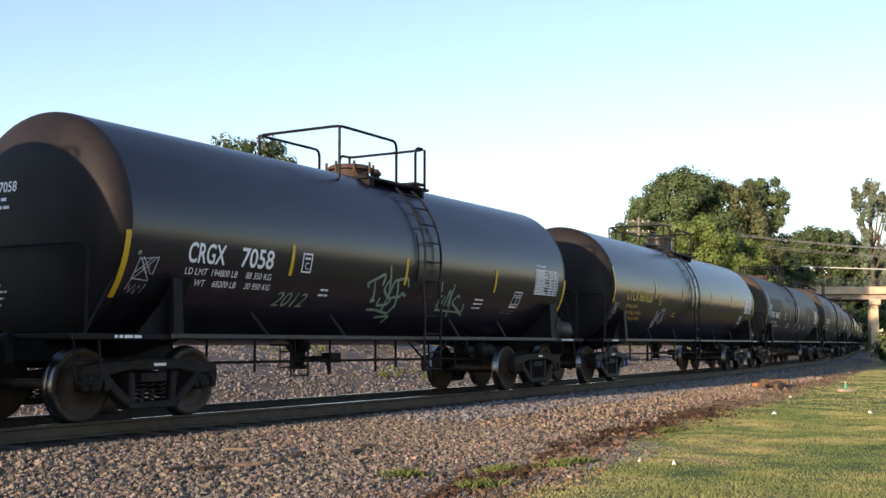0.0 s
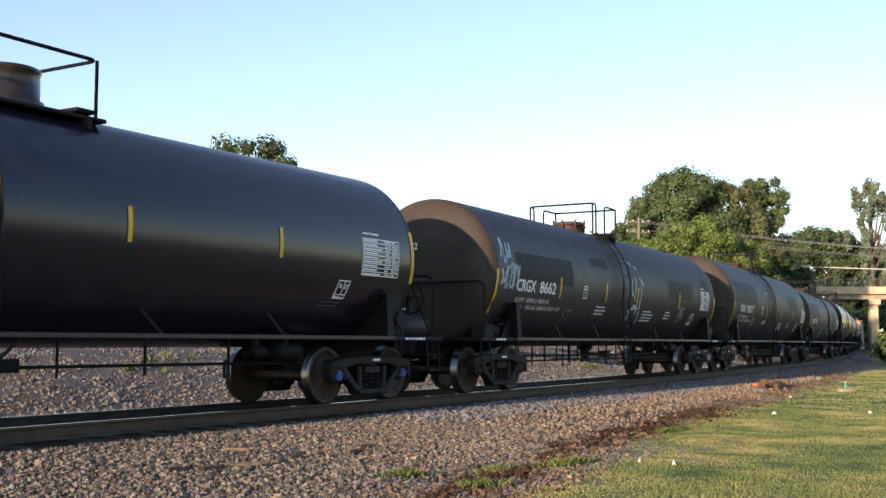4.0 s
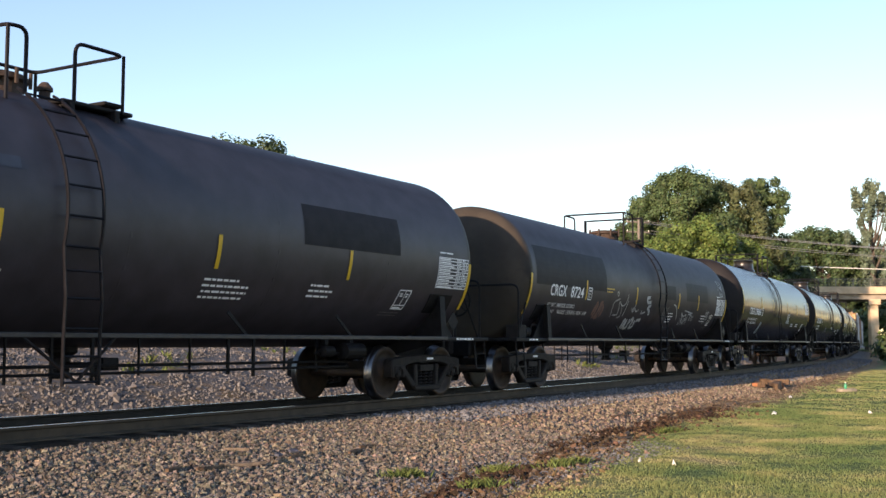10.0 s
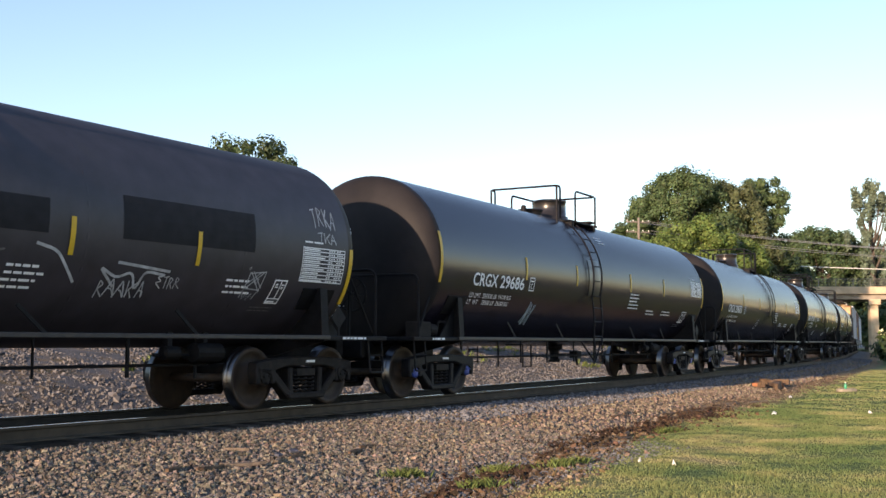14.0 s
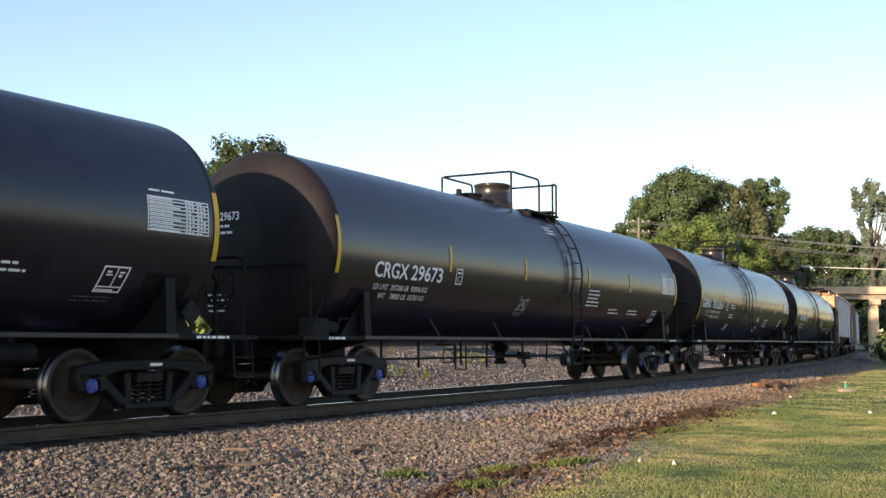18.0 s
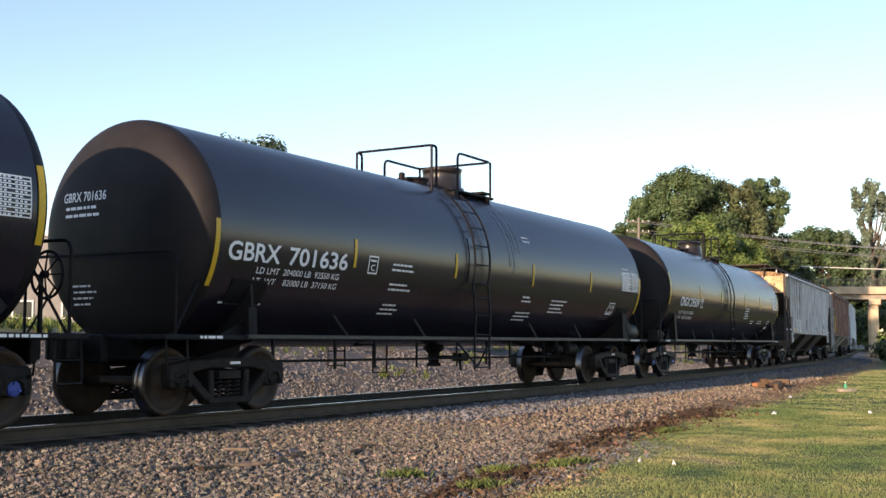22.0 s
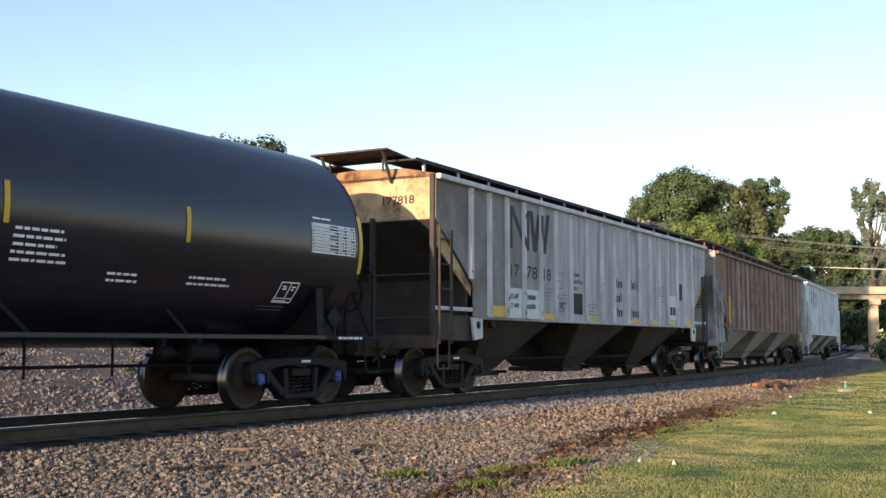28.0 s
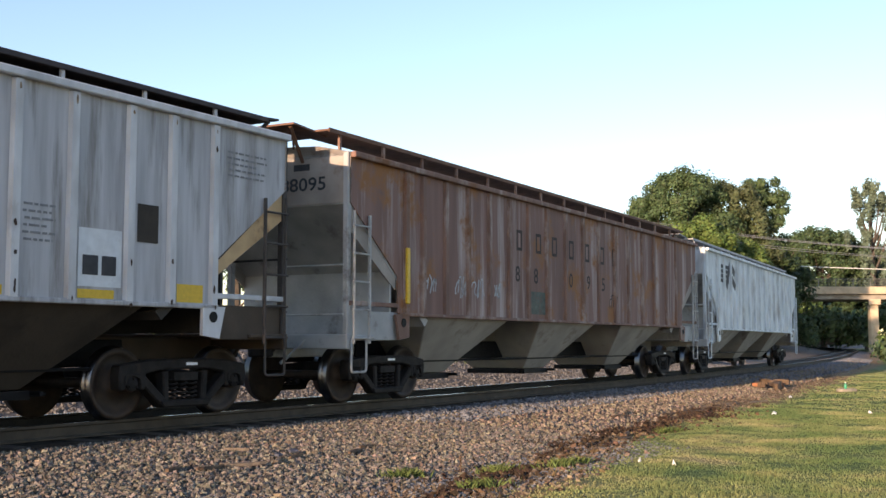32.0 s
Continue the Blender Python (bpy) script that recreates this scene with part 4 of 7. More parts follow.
def tank_car(front, rear, label, sp):
    tc = rear - front
    h = tc / 2
    R, zc, skin = sp["R"], sp["zc"], sp["skin"]
    tip, tail = 0.36 - sp["stripes"][0], 0.36 + aft(sp, sp["stripes"][-1])
    car = thing("tank_car", label, "tank car", "tank cars of the train")
    car["rise"] = sp.get("rise", 0.0) - 0.035
    prof = tank_profile(R, tip)
    bm = BM()
    lathe(bm, [prof[-1], (-tank_profile(R, tail)[-1][0], R)], 72, "x", (0, 0, zc), cap=False)
    part("tank", fixed(bm), skin, car, "", None, True)
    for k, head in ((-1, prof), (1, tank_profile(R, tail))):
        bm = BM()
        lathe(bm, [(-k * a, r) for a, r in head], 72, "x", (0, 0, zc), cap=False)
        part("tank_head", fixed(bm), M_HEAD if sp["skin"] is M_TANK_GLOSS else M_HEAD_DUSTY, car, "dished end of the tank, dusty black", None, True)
    # girth welds, a few millimetres proud
    for wx in np.linspace(-(h + 0.9), h + 0.9, 7)[1:-1]:
        bm = BM()
        lathe(bm, [(wx - 0.03, R - 0.004), (wx - 0.012, R + 0.0015), (wx + 0.012, R + 0.0015), (wx + 0.03, R - 0.004)], 48, "x", (0, 0, zc))
        part("weld_seam", fixed(bm), skin, car, "", None, True)
    x_fix(car, h, R, zc, tip, sp)
    top_fix(car, h, R, zc, sp)
    under_fix(car, h, R, zc, sp)
    marks(car, h, R, zc, tip, sp)
    bg = [bogie(car, -h, sp.get("blue")), bogie(car, h, sp.get("blue"))]
    CARS.append((car, front, rear, [b for b, _ in bg], [w for _, ws in bg for w in ws]))
    return car


def x_fix(car, h, R, zc, tip, sp):
    """What sits at the ends and along the sides of a tank car."""
    end = h + 2.0
    for k in (-1, 1):
        bm = BM()
        box(bm, (k * (h + 0.2), 0, 0.86), (2.9, 0.36, 0.32))
        box(bm, (k * (h + 1.62), 0, 0.86), (0.12, 0.9, 0.36))
        part("stub_sill", soften(bm, 0.02), M_FRAME, car)
        bm = BM()
        tube(bm, [(k * (h + 1.6), 0, 0.86), (k * (end - 0.18), 0, 0.86)], 0.09, 8)
        prism(bm, [(k * (end - 0.22), -0.17), (k * (end - 0.2), 0.17), (k * (end + 0.06), 0.13), (k * (end + 0.1), 0.02), (k * (end - 0.02), -0.04), (k * (end - 0.04), -0.17)], 0.72, 1.0, "z")
        part("coupler", soften(bm, 0.025), M_TRUCK, car, "rusty knuckle coupler")
        # end platform and saddle
        bm = BM()
        for j in (-1, 1):
            box(bm, (k * (h + 0.72), 1.22 * j, 1.0), (1.75, 0.4, 0.07))
        box(bm, (k * (h + 1.45), 0, 1.0), (0.3, 2.1, 0.06))
        part("end_platform", soften(bm, 0.012), M_FRAME, car)
        bm = BM()
        prism(bm, [(-1.44, 0.96), (-1.44, 1.10), (-1.38, 1.72), (-1.2, 1.72), (1.2, 1.72), (1.38, 1.72), (1.44, 1.10), (1.44, 0.96), (0.5, 0.74), (-0.5, 0.74)], k * (h - 0.05), k * (h + 0.0), "x")
        for j in (-1, 1):
            tall = sp.get("bracket", 0.72)
            box(bm, (k * (h - 0.02), 1.41 * j, 1.0 + tall / 2), (0.16, 0.03, tall), Matrix.Rotation(0.06 * j, 4, "X"))
            prism(bm, [(k * h, 1.0), (k * h, 0.83 + tall), (k * (h + 0.55), 1.0)], 1.28 * j - 0.012, 1.28 * j + 0.012)
        part("saddle", fixed(bm), M_FRAME, car, "grey steel saddle bracket")
        for j in (-1, 1):
            bm = BM()
            loops = []
            for x in (k * h - 0.36, k * h + 0.36):
                loops.append([(x, j * r * math.cos(a), zc + r * math.sin(a)) for r, a in ((R + 0.016, -0.42), (R + 0.016, -0.5), (R + 0.016, -0.58), (R + 0.016, -0.66), (R - 0.02, -0.66), (R - 0.02, -0.54), (R - 0.02, -0.42))])
            rings(bm, loops)
            part("saddle_pad", fixed(bm), M_FRAME, car)
        # hand rail across the end, step irons below
        bm = BM()
        tube(bm, bent([(k * (h + 1.36), -1.36, 1.0), (k * (h + 1.36), -1.36, 2.07), (k * (h + 1.36), 1.36, 2.07), (k * (h + 1.36), 1.36, 1.0)], 0.16), 0.022, 6)
        part("end_rail", fixed(bm), M_FRAME, car)
        for j in (-1, 1):
            bm = BM()
            tube(bm, bent([(k * (h + 1.52), 1.36 * j, 1.0), (k * (h + 1.52), 1.40 * j, 0.48), (k * (h + 1.16), 1.40 * j, 0.48), (k * (h + 1.16), 1.36 * j, 1.0)], 0.05), 0.016, 6)
            tube(bm, [(k * (h + 1.52), 1.39 * j, 0.74), (k * (h + 1.16), 1.39 * j, 0.74)], 0.013, 5)
            part("sill_step", fixed(bm), M_FRAME, car)
            bm = BM()
            tube(bm, [(k * (h + 0.75), 1.30 * j, 1.95), (k * (h + 1.36), 1.33 * j, 1.02)], 0.018, 5)
            part("end_brace", fixed(bm), M_FRAME, car)
    # placard holders and stencil bars by the trucks
    for k in (-1, 1):
        bm = BM()
        if k > 0:
            box(bm, (h + 0.35, -1.40, 1.30), (0.25, 0.012, 0.25), Matrix.Rotation(math.pi / 4, 4, "Y"))
            box(bm, (h + 0.35, -1.40, 1.08), (0.05, 0.02, 0.24))
            part("placard_holder", soften(bm, 0.004), M_FRAME, car, "small diamond-shaped placard plate")
        bm = bars(1, 0.0, 0.62, 0.018, 0.08, 0.034, 3 + k)
        for v in bm.verts:
            v.co = (k * (h + 0.72) - 0.3 + v.co.x, -1.426, 1.0 + v.co.y)
        part("sill_print", fixed(bm), M_WHITE, car)
    # hand wheel on the rear end
    bm = BM()
    wx, wy, wz = h + 1.48, -0.82, 1.70
    tube(bm, [(wx, wy + 0.27 * math.cos(a), wz + 0.27 * math.sin(a)) for a in np.linspace(0, 2 * math.pi, 25)], 0.018, 6)
    for a in np.linspace(0, 2 * math.pi, 9)[:-1]:
        tube(bm, [(wx - 0.03, wy, wz), (wx, wy + 0.27 * math.cos(a), wz + 0.27 * math.sin(a))], 0.011, 4)
    lathe(bm, [(-0.05, 0.01), (-0.05, 0.045), (0.02, 0.045), (0.02, 0.01)], 10, "x", (wx - 0.02, wy, wz))
    tube(bm, [(wx - 0.08, wy, wz), (wx - 0.08, wy, 1.0)], 0.03, 6)
    part("brake_wheel", fixed(bm), M_FRAME, car)
    # running bar and its struts
    for j in (-1, 1):
        bm = BM()
        box(bm, (0, 1.43 * j, 1.01), (2 * h + 0.2, 0.05, 0.06))
        part("side_bar", soften(bm, 0.01), M_BAR, car)
        for x in [q * h for q in (-0.66, -0.33, 0.31, 0.64)]:
            bm = BM()
            box(bm, (x - 0.2, 1.36 * j, 1.17), (0.52, 0.012, 0.045), Matrix.Rotation(0.68, 4, "Y"))
            part("strut", bm, M_FRAME, car)
    if sp.get("tank2"):
        bm = BM()
        lathe(bm, [(-0.5, 0.02), (-0.48, 0.12), (-0.40, 0.20), (0.40, 0.20), (0.48, 0.12), (0.5, 0.02)], 20, "x", (h + 0.95, -1.08, 1.20))
        part("air_reservoir", fixed(bm), M_RESERVOIR, car, "grey round-ended air reservoir", None, True)
        bm = BM()
        prism(bm, [(h + 0.15, 1.04), (h + 0.15, 1.75), (h + 0.35, 1.75), (h + 0.55, 1.04)], -1.34, -1.26)
        part("reservoir_bracket", soften(bm, 0.015), M_FRAME, car)
    else:
        bm = BM()
        box(bm, (-h - 0.95, -1.12, 1.16), (0.42, 0.26, 0.26))
        lathe(bm, [(-0.12, 0.1), (0.12, 0.1)], 12, "x", (-h - 0.6, -1.15, 1.16))
        tube(bm, bent([(-h - 0.5, -1.2, 1.05), (-h - 0.4, -1.2, 1.3), (-h - 0.25, -1.25, 1.3), (-h - 0.22, -1.25, 1.05)], 0.05), 0.025, 6)
        part("brake_valve", soften(bm, 0.02), M_TRUCK, car)


def top_fix(car, h, R, zc, sp):
    """Platform, hand rails, dome and ladder."""
    xf, nr, r0, xr = sp["rail"]
    top, zp = zc + R, zc + R - 0.13
    zr = top + 0.60
    w = 0.82
    bm = BM()
    for j in (-1, 1):
        box(bm, ((xf + xr) / 2 + 0.5, 0.62 * j, zp + 0.02), (xr - xf - 0.6, 0.36, 0.05))
        for x in (xf + 0.9, xr - 0.1):
            box(bm, (x, 0.7 * j, zp - 0.06), (0.08, 0.3, 0.16))
    box(bm, (xr - 0.12, 0, zp + 0.1), (0.3, 1.6, 0.05))
    part("platform", soften(bm, 0.012), M_FRAME, car, "rust-streaked grating platform")
    for pts in ([(nr, -w, zp), (nr, -w, zr), (xf, -w, zr), (xf, w, zr), (nr, w, zr), (nr, w, zp)], [(r0, -w, zp), (r0, -w, zr), (xr, -w, zr), (xr, w, zr), (r0, w, zr), (r0, w, zp)]):
        bm = BM()
        tube(bm, bent(pts, 0.13), 0.024, 8)
        for y in (-w, w):
            x = pts[2][0]
            tube(bm, [(x, y, zp - (0.12 if x == xf else 0.0)), (x, y, zr)], 0.024, 6)
        part("hand_rail", fixed(bm), M_RAILING, car)
    if sp.get("dome"):
        dx = sp["dome"]
        bm = BM()
        lathe(bm, [(top - 0.14, 0.44), (top + 0.06, 0.44), (top + 0.07, 0.39), (top + 0.40, 0.385), (top + 0.42, 0.40), (top + 0.45, 0.40), (top + 0.47, 0.36), (top + 0.49, 0.05)], 32, "z", (dx, 0, 0))
        part("valve_dome", fixed(bm), M_DOME, car, "glossy black valve housing", None, True)
        bm = BM()
        lathe(bm, [(top - 0.1, 0.28), (top + 0.1, 0.28), (top + 0.11, 0.31), (top + 0.15, 0.31), (top + 0.17, 0.2)], 20, "z", (dx - 0.95, 0.1, 0))
        lathe(bm, [(top - 0.1, 0.06), (top + 0.18, 0.06), (top + 0.2, 0.03)], 10, "z", (dx - 1.5, 0.0, 0))
        part("manway", fixed(bm), M_FRAME, car)
    else:
        mx = sp.get("hatch", (xf + xr) / 2)
        bm = BM()
        lathe(bm, [(top - 0.12, 0.33), (top + 0.12, 0.33), (top + 0.13, 0.40), (top + 0.17, 0.40), (top + 0.18, 0.36), (top + 0.21, 0.34), (top + 0.24, 0.1)], 24, "z", (mx, 0, 0))
        cover = part("manway", fixed(bm), M_RUSTY, car, "rusty bolted manway cover")
        for a in range(8):
            g = a * math.pi / 4
            bm = BM()
            tube(bm, [(mx + 0.41 * math.cos(g), 0.41 * math.sin(g), top + 0.06), (mx + 0.41 * math.cos(g), 0.41 * math.sin(g), top + 0.25)], 0.025, 6)
            part("bolt", fixed(bm), M_RUSTY, cover)
        bm = BM()
        lathe(bm, [(top - 0.1, 0.07), (top + 0.12, 0.07), (top + 0.13, 0.1), (top + 0.17, 0.1), (top + 0.24, 0.04)], 12, "z", (mx + 0.65, -0.1, 0))
        part("safety_valve", fixed(bm), M_RUSTY, car)
    # ladder on both sides, bent round the shell
    lx0, lx1 = sp["ladder"]
    for j in (-1, 1):
        bm = BM()
        rr = R + 0.09
        arc = [(rr * math.cos(a) * j, zc + rr * math.sin(a)) for a in np.linspace(1.12, -0.25, 14)] + [((rr + 0.0) * j, zc - 0.95), ((rr - 0.02) * j, 0.95), ((rr - 0.02) * j, 0.46)]
        for x in (lx0, lx1):
            if sp.get("plated"):
                pts = [(x, y, z) for y, z in arc[2:]]
            else:
                pts = [(x, y, z) for y, z in arc]
            tube(bm, pts, 0.02, 6)
        ladder = part("ladder", fixed(bm), M_RAILING, car, "thin steel side ladder")
        at = [(rr * math.cos(q) * j, zc + rr * math.sin(q)) for q in np.linspace(1.02, -0.25, 7)] + [(rr * j * 0.99, z) for z in (zc - 0.66, zc - 0.96, 1.08, 0.78, 0.5)]
        for y, z in at:
            bm = BM()
            tube(bm, [(lx0, y, z), (lx1, y, z)], 0.014, 5)
            part("rung", fixed(bm), M_RAILING, ladder)
    if sp.get("plated"):
        bm = BM()
        flat_rect(bm, lx0 - 0.06, -0.36, lx1 + 0.1, 0.46)
        on_tank(car, "ladder_plate", bm, M_PLATE, R, zc, "smooth wear plate behind the ladder", 0.012)
    # brace under the ladder
    bm = BM()
    for x in (lx0 - 0.45, lx1 + 0.4):
        tube(bm, [(x, -1.42, 1.02), ((lx0 + lx1) / 2, -1.5, 0.5)], 0.02, 5)
    part("ladder_brace", fixed(bm), M_FRAME, car)


def under_fix(car, h, R, zc, sp):
    """Pipes, hangers, outlet and brake gear below the shell."""
    rng = random.Random(int(h * 1000) + len(sp["num"]))
    low = zc - R
    bm = BM()
    tube(bm, [(-h + 1.5, -0.62, 0.66), (h - 1.6, -0.62, 0.64)], 0.022, 6)
    part("brake_pipe", fixed(bm), M_FRAME, car)
    if sp.get("comb"):
        bm = BM()
        tube(bm, [(-h + 1.4, -0.72, 0.56), (h - 1.8, -0.72, 0.56)], 0.02, 6)
        part("steam_pipe", fixed(bm), M_FRAME, car)
    n = 16 if sp.get("comb") else 9
    for k in range(n):
        x = -h + 1.6 + (2 * h - 3.3) * k / (n - 1) + rng.uniform(-0.2, 0.2)
        d = rng.choice((0.0, 0.02, 0.06, 0.0))
        bm = BM()
        box(bm, (x, -0.62, (low + 0.58 - d) / 2 + 0.06), (rng.choice((0.02, 0.03, 0.045)), 0.03, low - 0.58 + d + 0.25))
        part("hanger", bm, M_FRAME, car)
    bm = BM()
    x = sp.get("outlet", 0.3)
    lathe(bm, [(low + 0.1, 0.2), (low - 0.05, 0.2), (low - 0.12, 0.12), (low - 0.3, 0.10), (low - 0.32, 0.14), (low - 0.38, 0.14)], 14, "z", (x, 0, 0))
    tube(bm, bent([(x, -0.1, low - 0.2), (x + 0.1, -0.5, low - 0.2), (x + 0.1, -0.55, low - 0.45)], 0.08), 0.03, 6)
    box(bm, (x + 0.35, -0.4, low - 0.2), (0.25, 0.2, 0.16))
    part("outlet_valve", fixed(bm), M_FRAME, car)
    bm = BM()
    tube(bm, [(-h * 0.42, -0.3, 0.9), (-h * 0.42, -0.7, 0.9), (-h * 0.42, -0.7, 0.44), (-h * 0.42 + 0.42, -0.7, 0.44), (-h * 0.42 + 0.42, -0.7, 0.9)], 0.018, 5)
    part("step_iron", fixed(bm), M_FRAME, car)
    for x, ln, r in ((h - 1.75, 0.55, 0.13), (h - 2.4, 0.3, 0.09)):
        bm = BM()
        lathe(bm, [(-ln / 2, 0.04), (-ln / 2 + 0.03, r), (ln / 2 - 0.03, r), (ln / 2, 0.04)], 14, "x", (x, -0.75, 0.80))
        tube(bm, [(x - ln, -0.75, 0.78), (x + ln, -0.6, 0.72)], 0.025, 5)
        box(bm, (x, -0.7, 0.95), (0.08, 0.1, 0.25))
        part("brake_cylinder", fixed(bm), M_FRAME, car)


def marks(car, h, R, zc, tip, sp):
    """Stripes, lettering, paint patches and graffiti."""
    ink = sp.get("ink", M_WHITE)
    v1, v0, e1, e0 = sp["stripe_v"]
    for k, x in enumerate(sp["stripes"]):
        x = aft(sp, x)
        bm = BM()
        a, b = (e0, e1) if k in (0, len(sp["stripes"]) - 1) else (v0, v1)
        wd = 0.085 if k in (0, len(sp["stripes"]) - 1) else 0.07
        flat_rect(bm, x - wd / 2, a, x + wd / 2, b)
        on_tank(car, "reflective_stripe", bm, M_YELLOW, R, zc, "yellow reflective stripe", 0.009)
    (m0, m1), (n0, n1), base, cap = sp["mark_x"], sp["num_x"], sp["base"], sp["cap"]
    word(car, sp["mark"], m0, m1, base, cap, ink, R, zc, sp.get("bold", 0.006))
    word(car, sp["num"], n0, n1, base, cap, ink, R, zc, sp.get("bold", 0.006))
    for text, x0, x1, y in sp["lines"]:
        word(car, text, x0, x1, y, 0.09, ink, R, zc)
    plate_mark(car, *sp["plate"], R, zc, ink)
    span = lambda x0, y0, x1, y1: (aft(sp, x0), y0, aft(sp, x1), y1)
    capacity_table(car, *span(*sp["table"]), R, zc)
    test_symbol(car, *span(*sp["test"]), R, zc)
    for k, (n, x0, x1, y1) in enumerate(sp.get("print", ())):
        on_tank(car, "small_print", bars(n, aft(sp, x0), aft(sp, x1), y1, seed=k), ink, R, zc)
    for x0, y0, x1, y1 in sp.get("patches", ()):
        bm = BM()
        flat_rect(bm, *span(x0, y0, x1, y1), 0.03)
        on_tank(car, "paint_patch", bm, M_PATCH, R, zc, "square patch of fresh black paint", 0.003)
    for k, (x0, y0, x1, y1, n, w, material) in enumerate(sp.get("graffiti", ())):
        bm = BM()
        if n == 0:
            crossed_tag(bm, *span(x0, y0, x1, y1), w)
        elif w < 0.04:
            hand_letters(bm, *span(x0, y0, x1, y1), n, w, k + int(100 * abs(x0)))
        else:
            scribble(bm, *span(x0, y0, x1, y1), n, w, k + int(100 * abs(x0)))
        on_tank(car, "graffiti", bm, material, R, zc, "hand-sprayed graffiti", 0.004 + 0.001 * k)
    if sp.get("tag"):
        text, x0, x1, y = sp["tag"]
        word(car, text, x0, x1, y, 0.24, M_SPRAY_GREEN, R, zc, 0.0, 0.3, "graffiti")
    for n, x0, x1, y1 in sp.get("gold_print", ()):
        on_tank(car, "small_print", bars(n, x0, x1, y1, 0.07, 0.03, 4), M_GOLD, R, zc)
    for material, w, lines in sp.get("strokes", ()):
        bm = BM()
        for pts in lines:
            stroke(bm, [q - Vector((0, car["rise"], 0)) for q in bent([(*p, 0) for p in pts], 0.1, 3)], w)
        on_tank(car, "graffiti", bm, material, R, zc, "hand-sprayed graffiti", 0.006)
    if sp.get("patch_light"):
        bm = BM()
        flat_rect(bm, *sp["patch_light"])
        on_tank(car, "paint_patch", bm, M_STREAK, R, zc, "faded rectangle of old paint", 0.004)
    rng = random.Random(5)
    for x in sp.get("streaks", ()):
        for k in range(4):
            bm = BM()
            a = x + 0.16 * k + rng.uniform(-0.04, 0.04)
            stroke(bm, [(a, 1.9), (a + 0.03, 1.2), (a + 0.05, 0.5), (a + 0.05, rng.uniform(-0.1, 0.4))], rng.uniform(0.05, 0.14))
            on_tank(car, "paint_streak", bm, M_STREAK, R, zc, "faded pale streak", 0.003)
    # number and print on the leading head
    bm, w = letters(sp["mark"] + " " + sp["num"], 0.125, 0.86, 0.003)
    rows = bars(2, 0.06, 0.8, -0.07, 0.1, 0.04, 3)
    low = bars(4, 0.2, 0.7, -1.12, 0.08, 0.025, 5)
    prof = tank_profile(R, tip)
    rs, xs = np.array([r for _, r in prof]), np.array([a for a, _ in prof])
    for b in (bm, rows, low):
        for v in b.verts:
            y, z = 0.95 - v.co.x, 0.42 + v.co.y
            v.co = (float(np.interp(math.hypot(y, z), rs, xs)) - 0.008, y, zc + z)
        fixed(b)
        part("head_lettering", b, ink, car)


M_PLATE = mat("wear plate, cleaner black paint", (0.02, 0.02, 0.027), 0.3, 0, 0.2, 4, None, 0.5, 1, 0.02, 12)
M_BAR = mat("side bar, worn grey steel", (0.032, 0.031, 0.033), 0.5, 0.2, 0.3, 9, (0.05, 0.04, 0.035), 0.5, 4, 0.1, 30)
M_RAILING = mat("black painted tube", (0.009, 0.009, 0.012), 0.55, 0.0, 0.3, 9, (0.022, 0.017, 0.015), 0.62, 5, 0.05, 30, 0.12)
M_RUSTY = mat("rusty fittings", (0.05, 0.032, 0.024), 0.8, 0.1, 0.4, 8, (0.04, 0.03, 0.025), 0.55, 6, 0.25, 30)
M_DOME = mat("dome paint", (0.02, 0.018, 0.018), 0.28, 0, 0.3, 5, (0.07, 0.05, 0.035), 0.6, 2, 0.05, 12)
M_RESERVOIR = mat("grey reservoir paint", (0.024, 0.025, 0.029), 0.5, 0, 0.2, 6, (0.016, 0.015, 0.016), 0.55, 4, 0.1, 30, 0.2)
M_SPRAY = mat("white spray paint", (0.42, 0.43, 0.44), 0.7, 0, 0.3, 9, (0.12, 0.12, 0.12), 0.56, 5, 0.02, 30)
M_SPRAY_BLUE = mat("pale blue spray paint", (0.36, 0.45, 0.50), 0.7, 0, 0.3, 9, (0.1, 0.12, 0.14), 0.55, 5, 0.02, 30)
M_SPRAY_GREEN = mat("grey green spray paint", (0.22, 0.30, 0.22), 0.7, 0, 0.3, 9, (0.06, 0.08, 0.06), 0.55, 5, 0.02, 30)
M_STREAK = mat("faded blue grey streak", (0.035, 0.04, 0.055), 0.4, 0, 0.3, 3, None, 0.5, 1, 0.02, 14)
M_SPRAY_RED = mat("dull red spray paint", (0.20, 0.10, 0.08), 0.7, 0, 0.3, 9, (0.06, 0.05, 0.05), 0.55, 5, 0.02, 30)

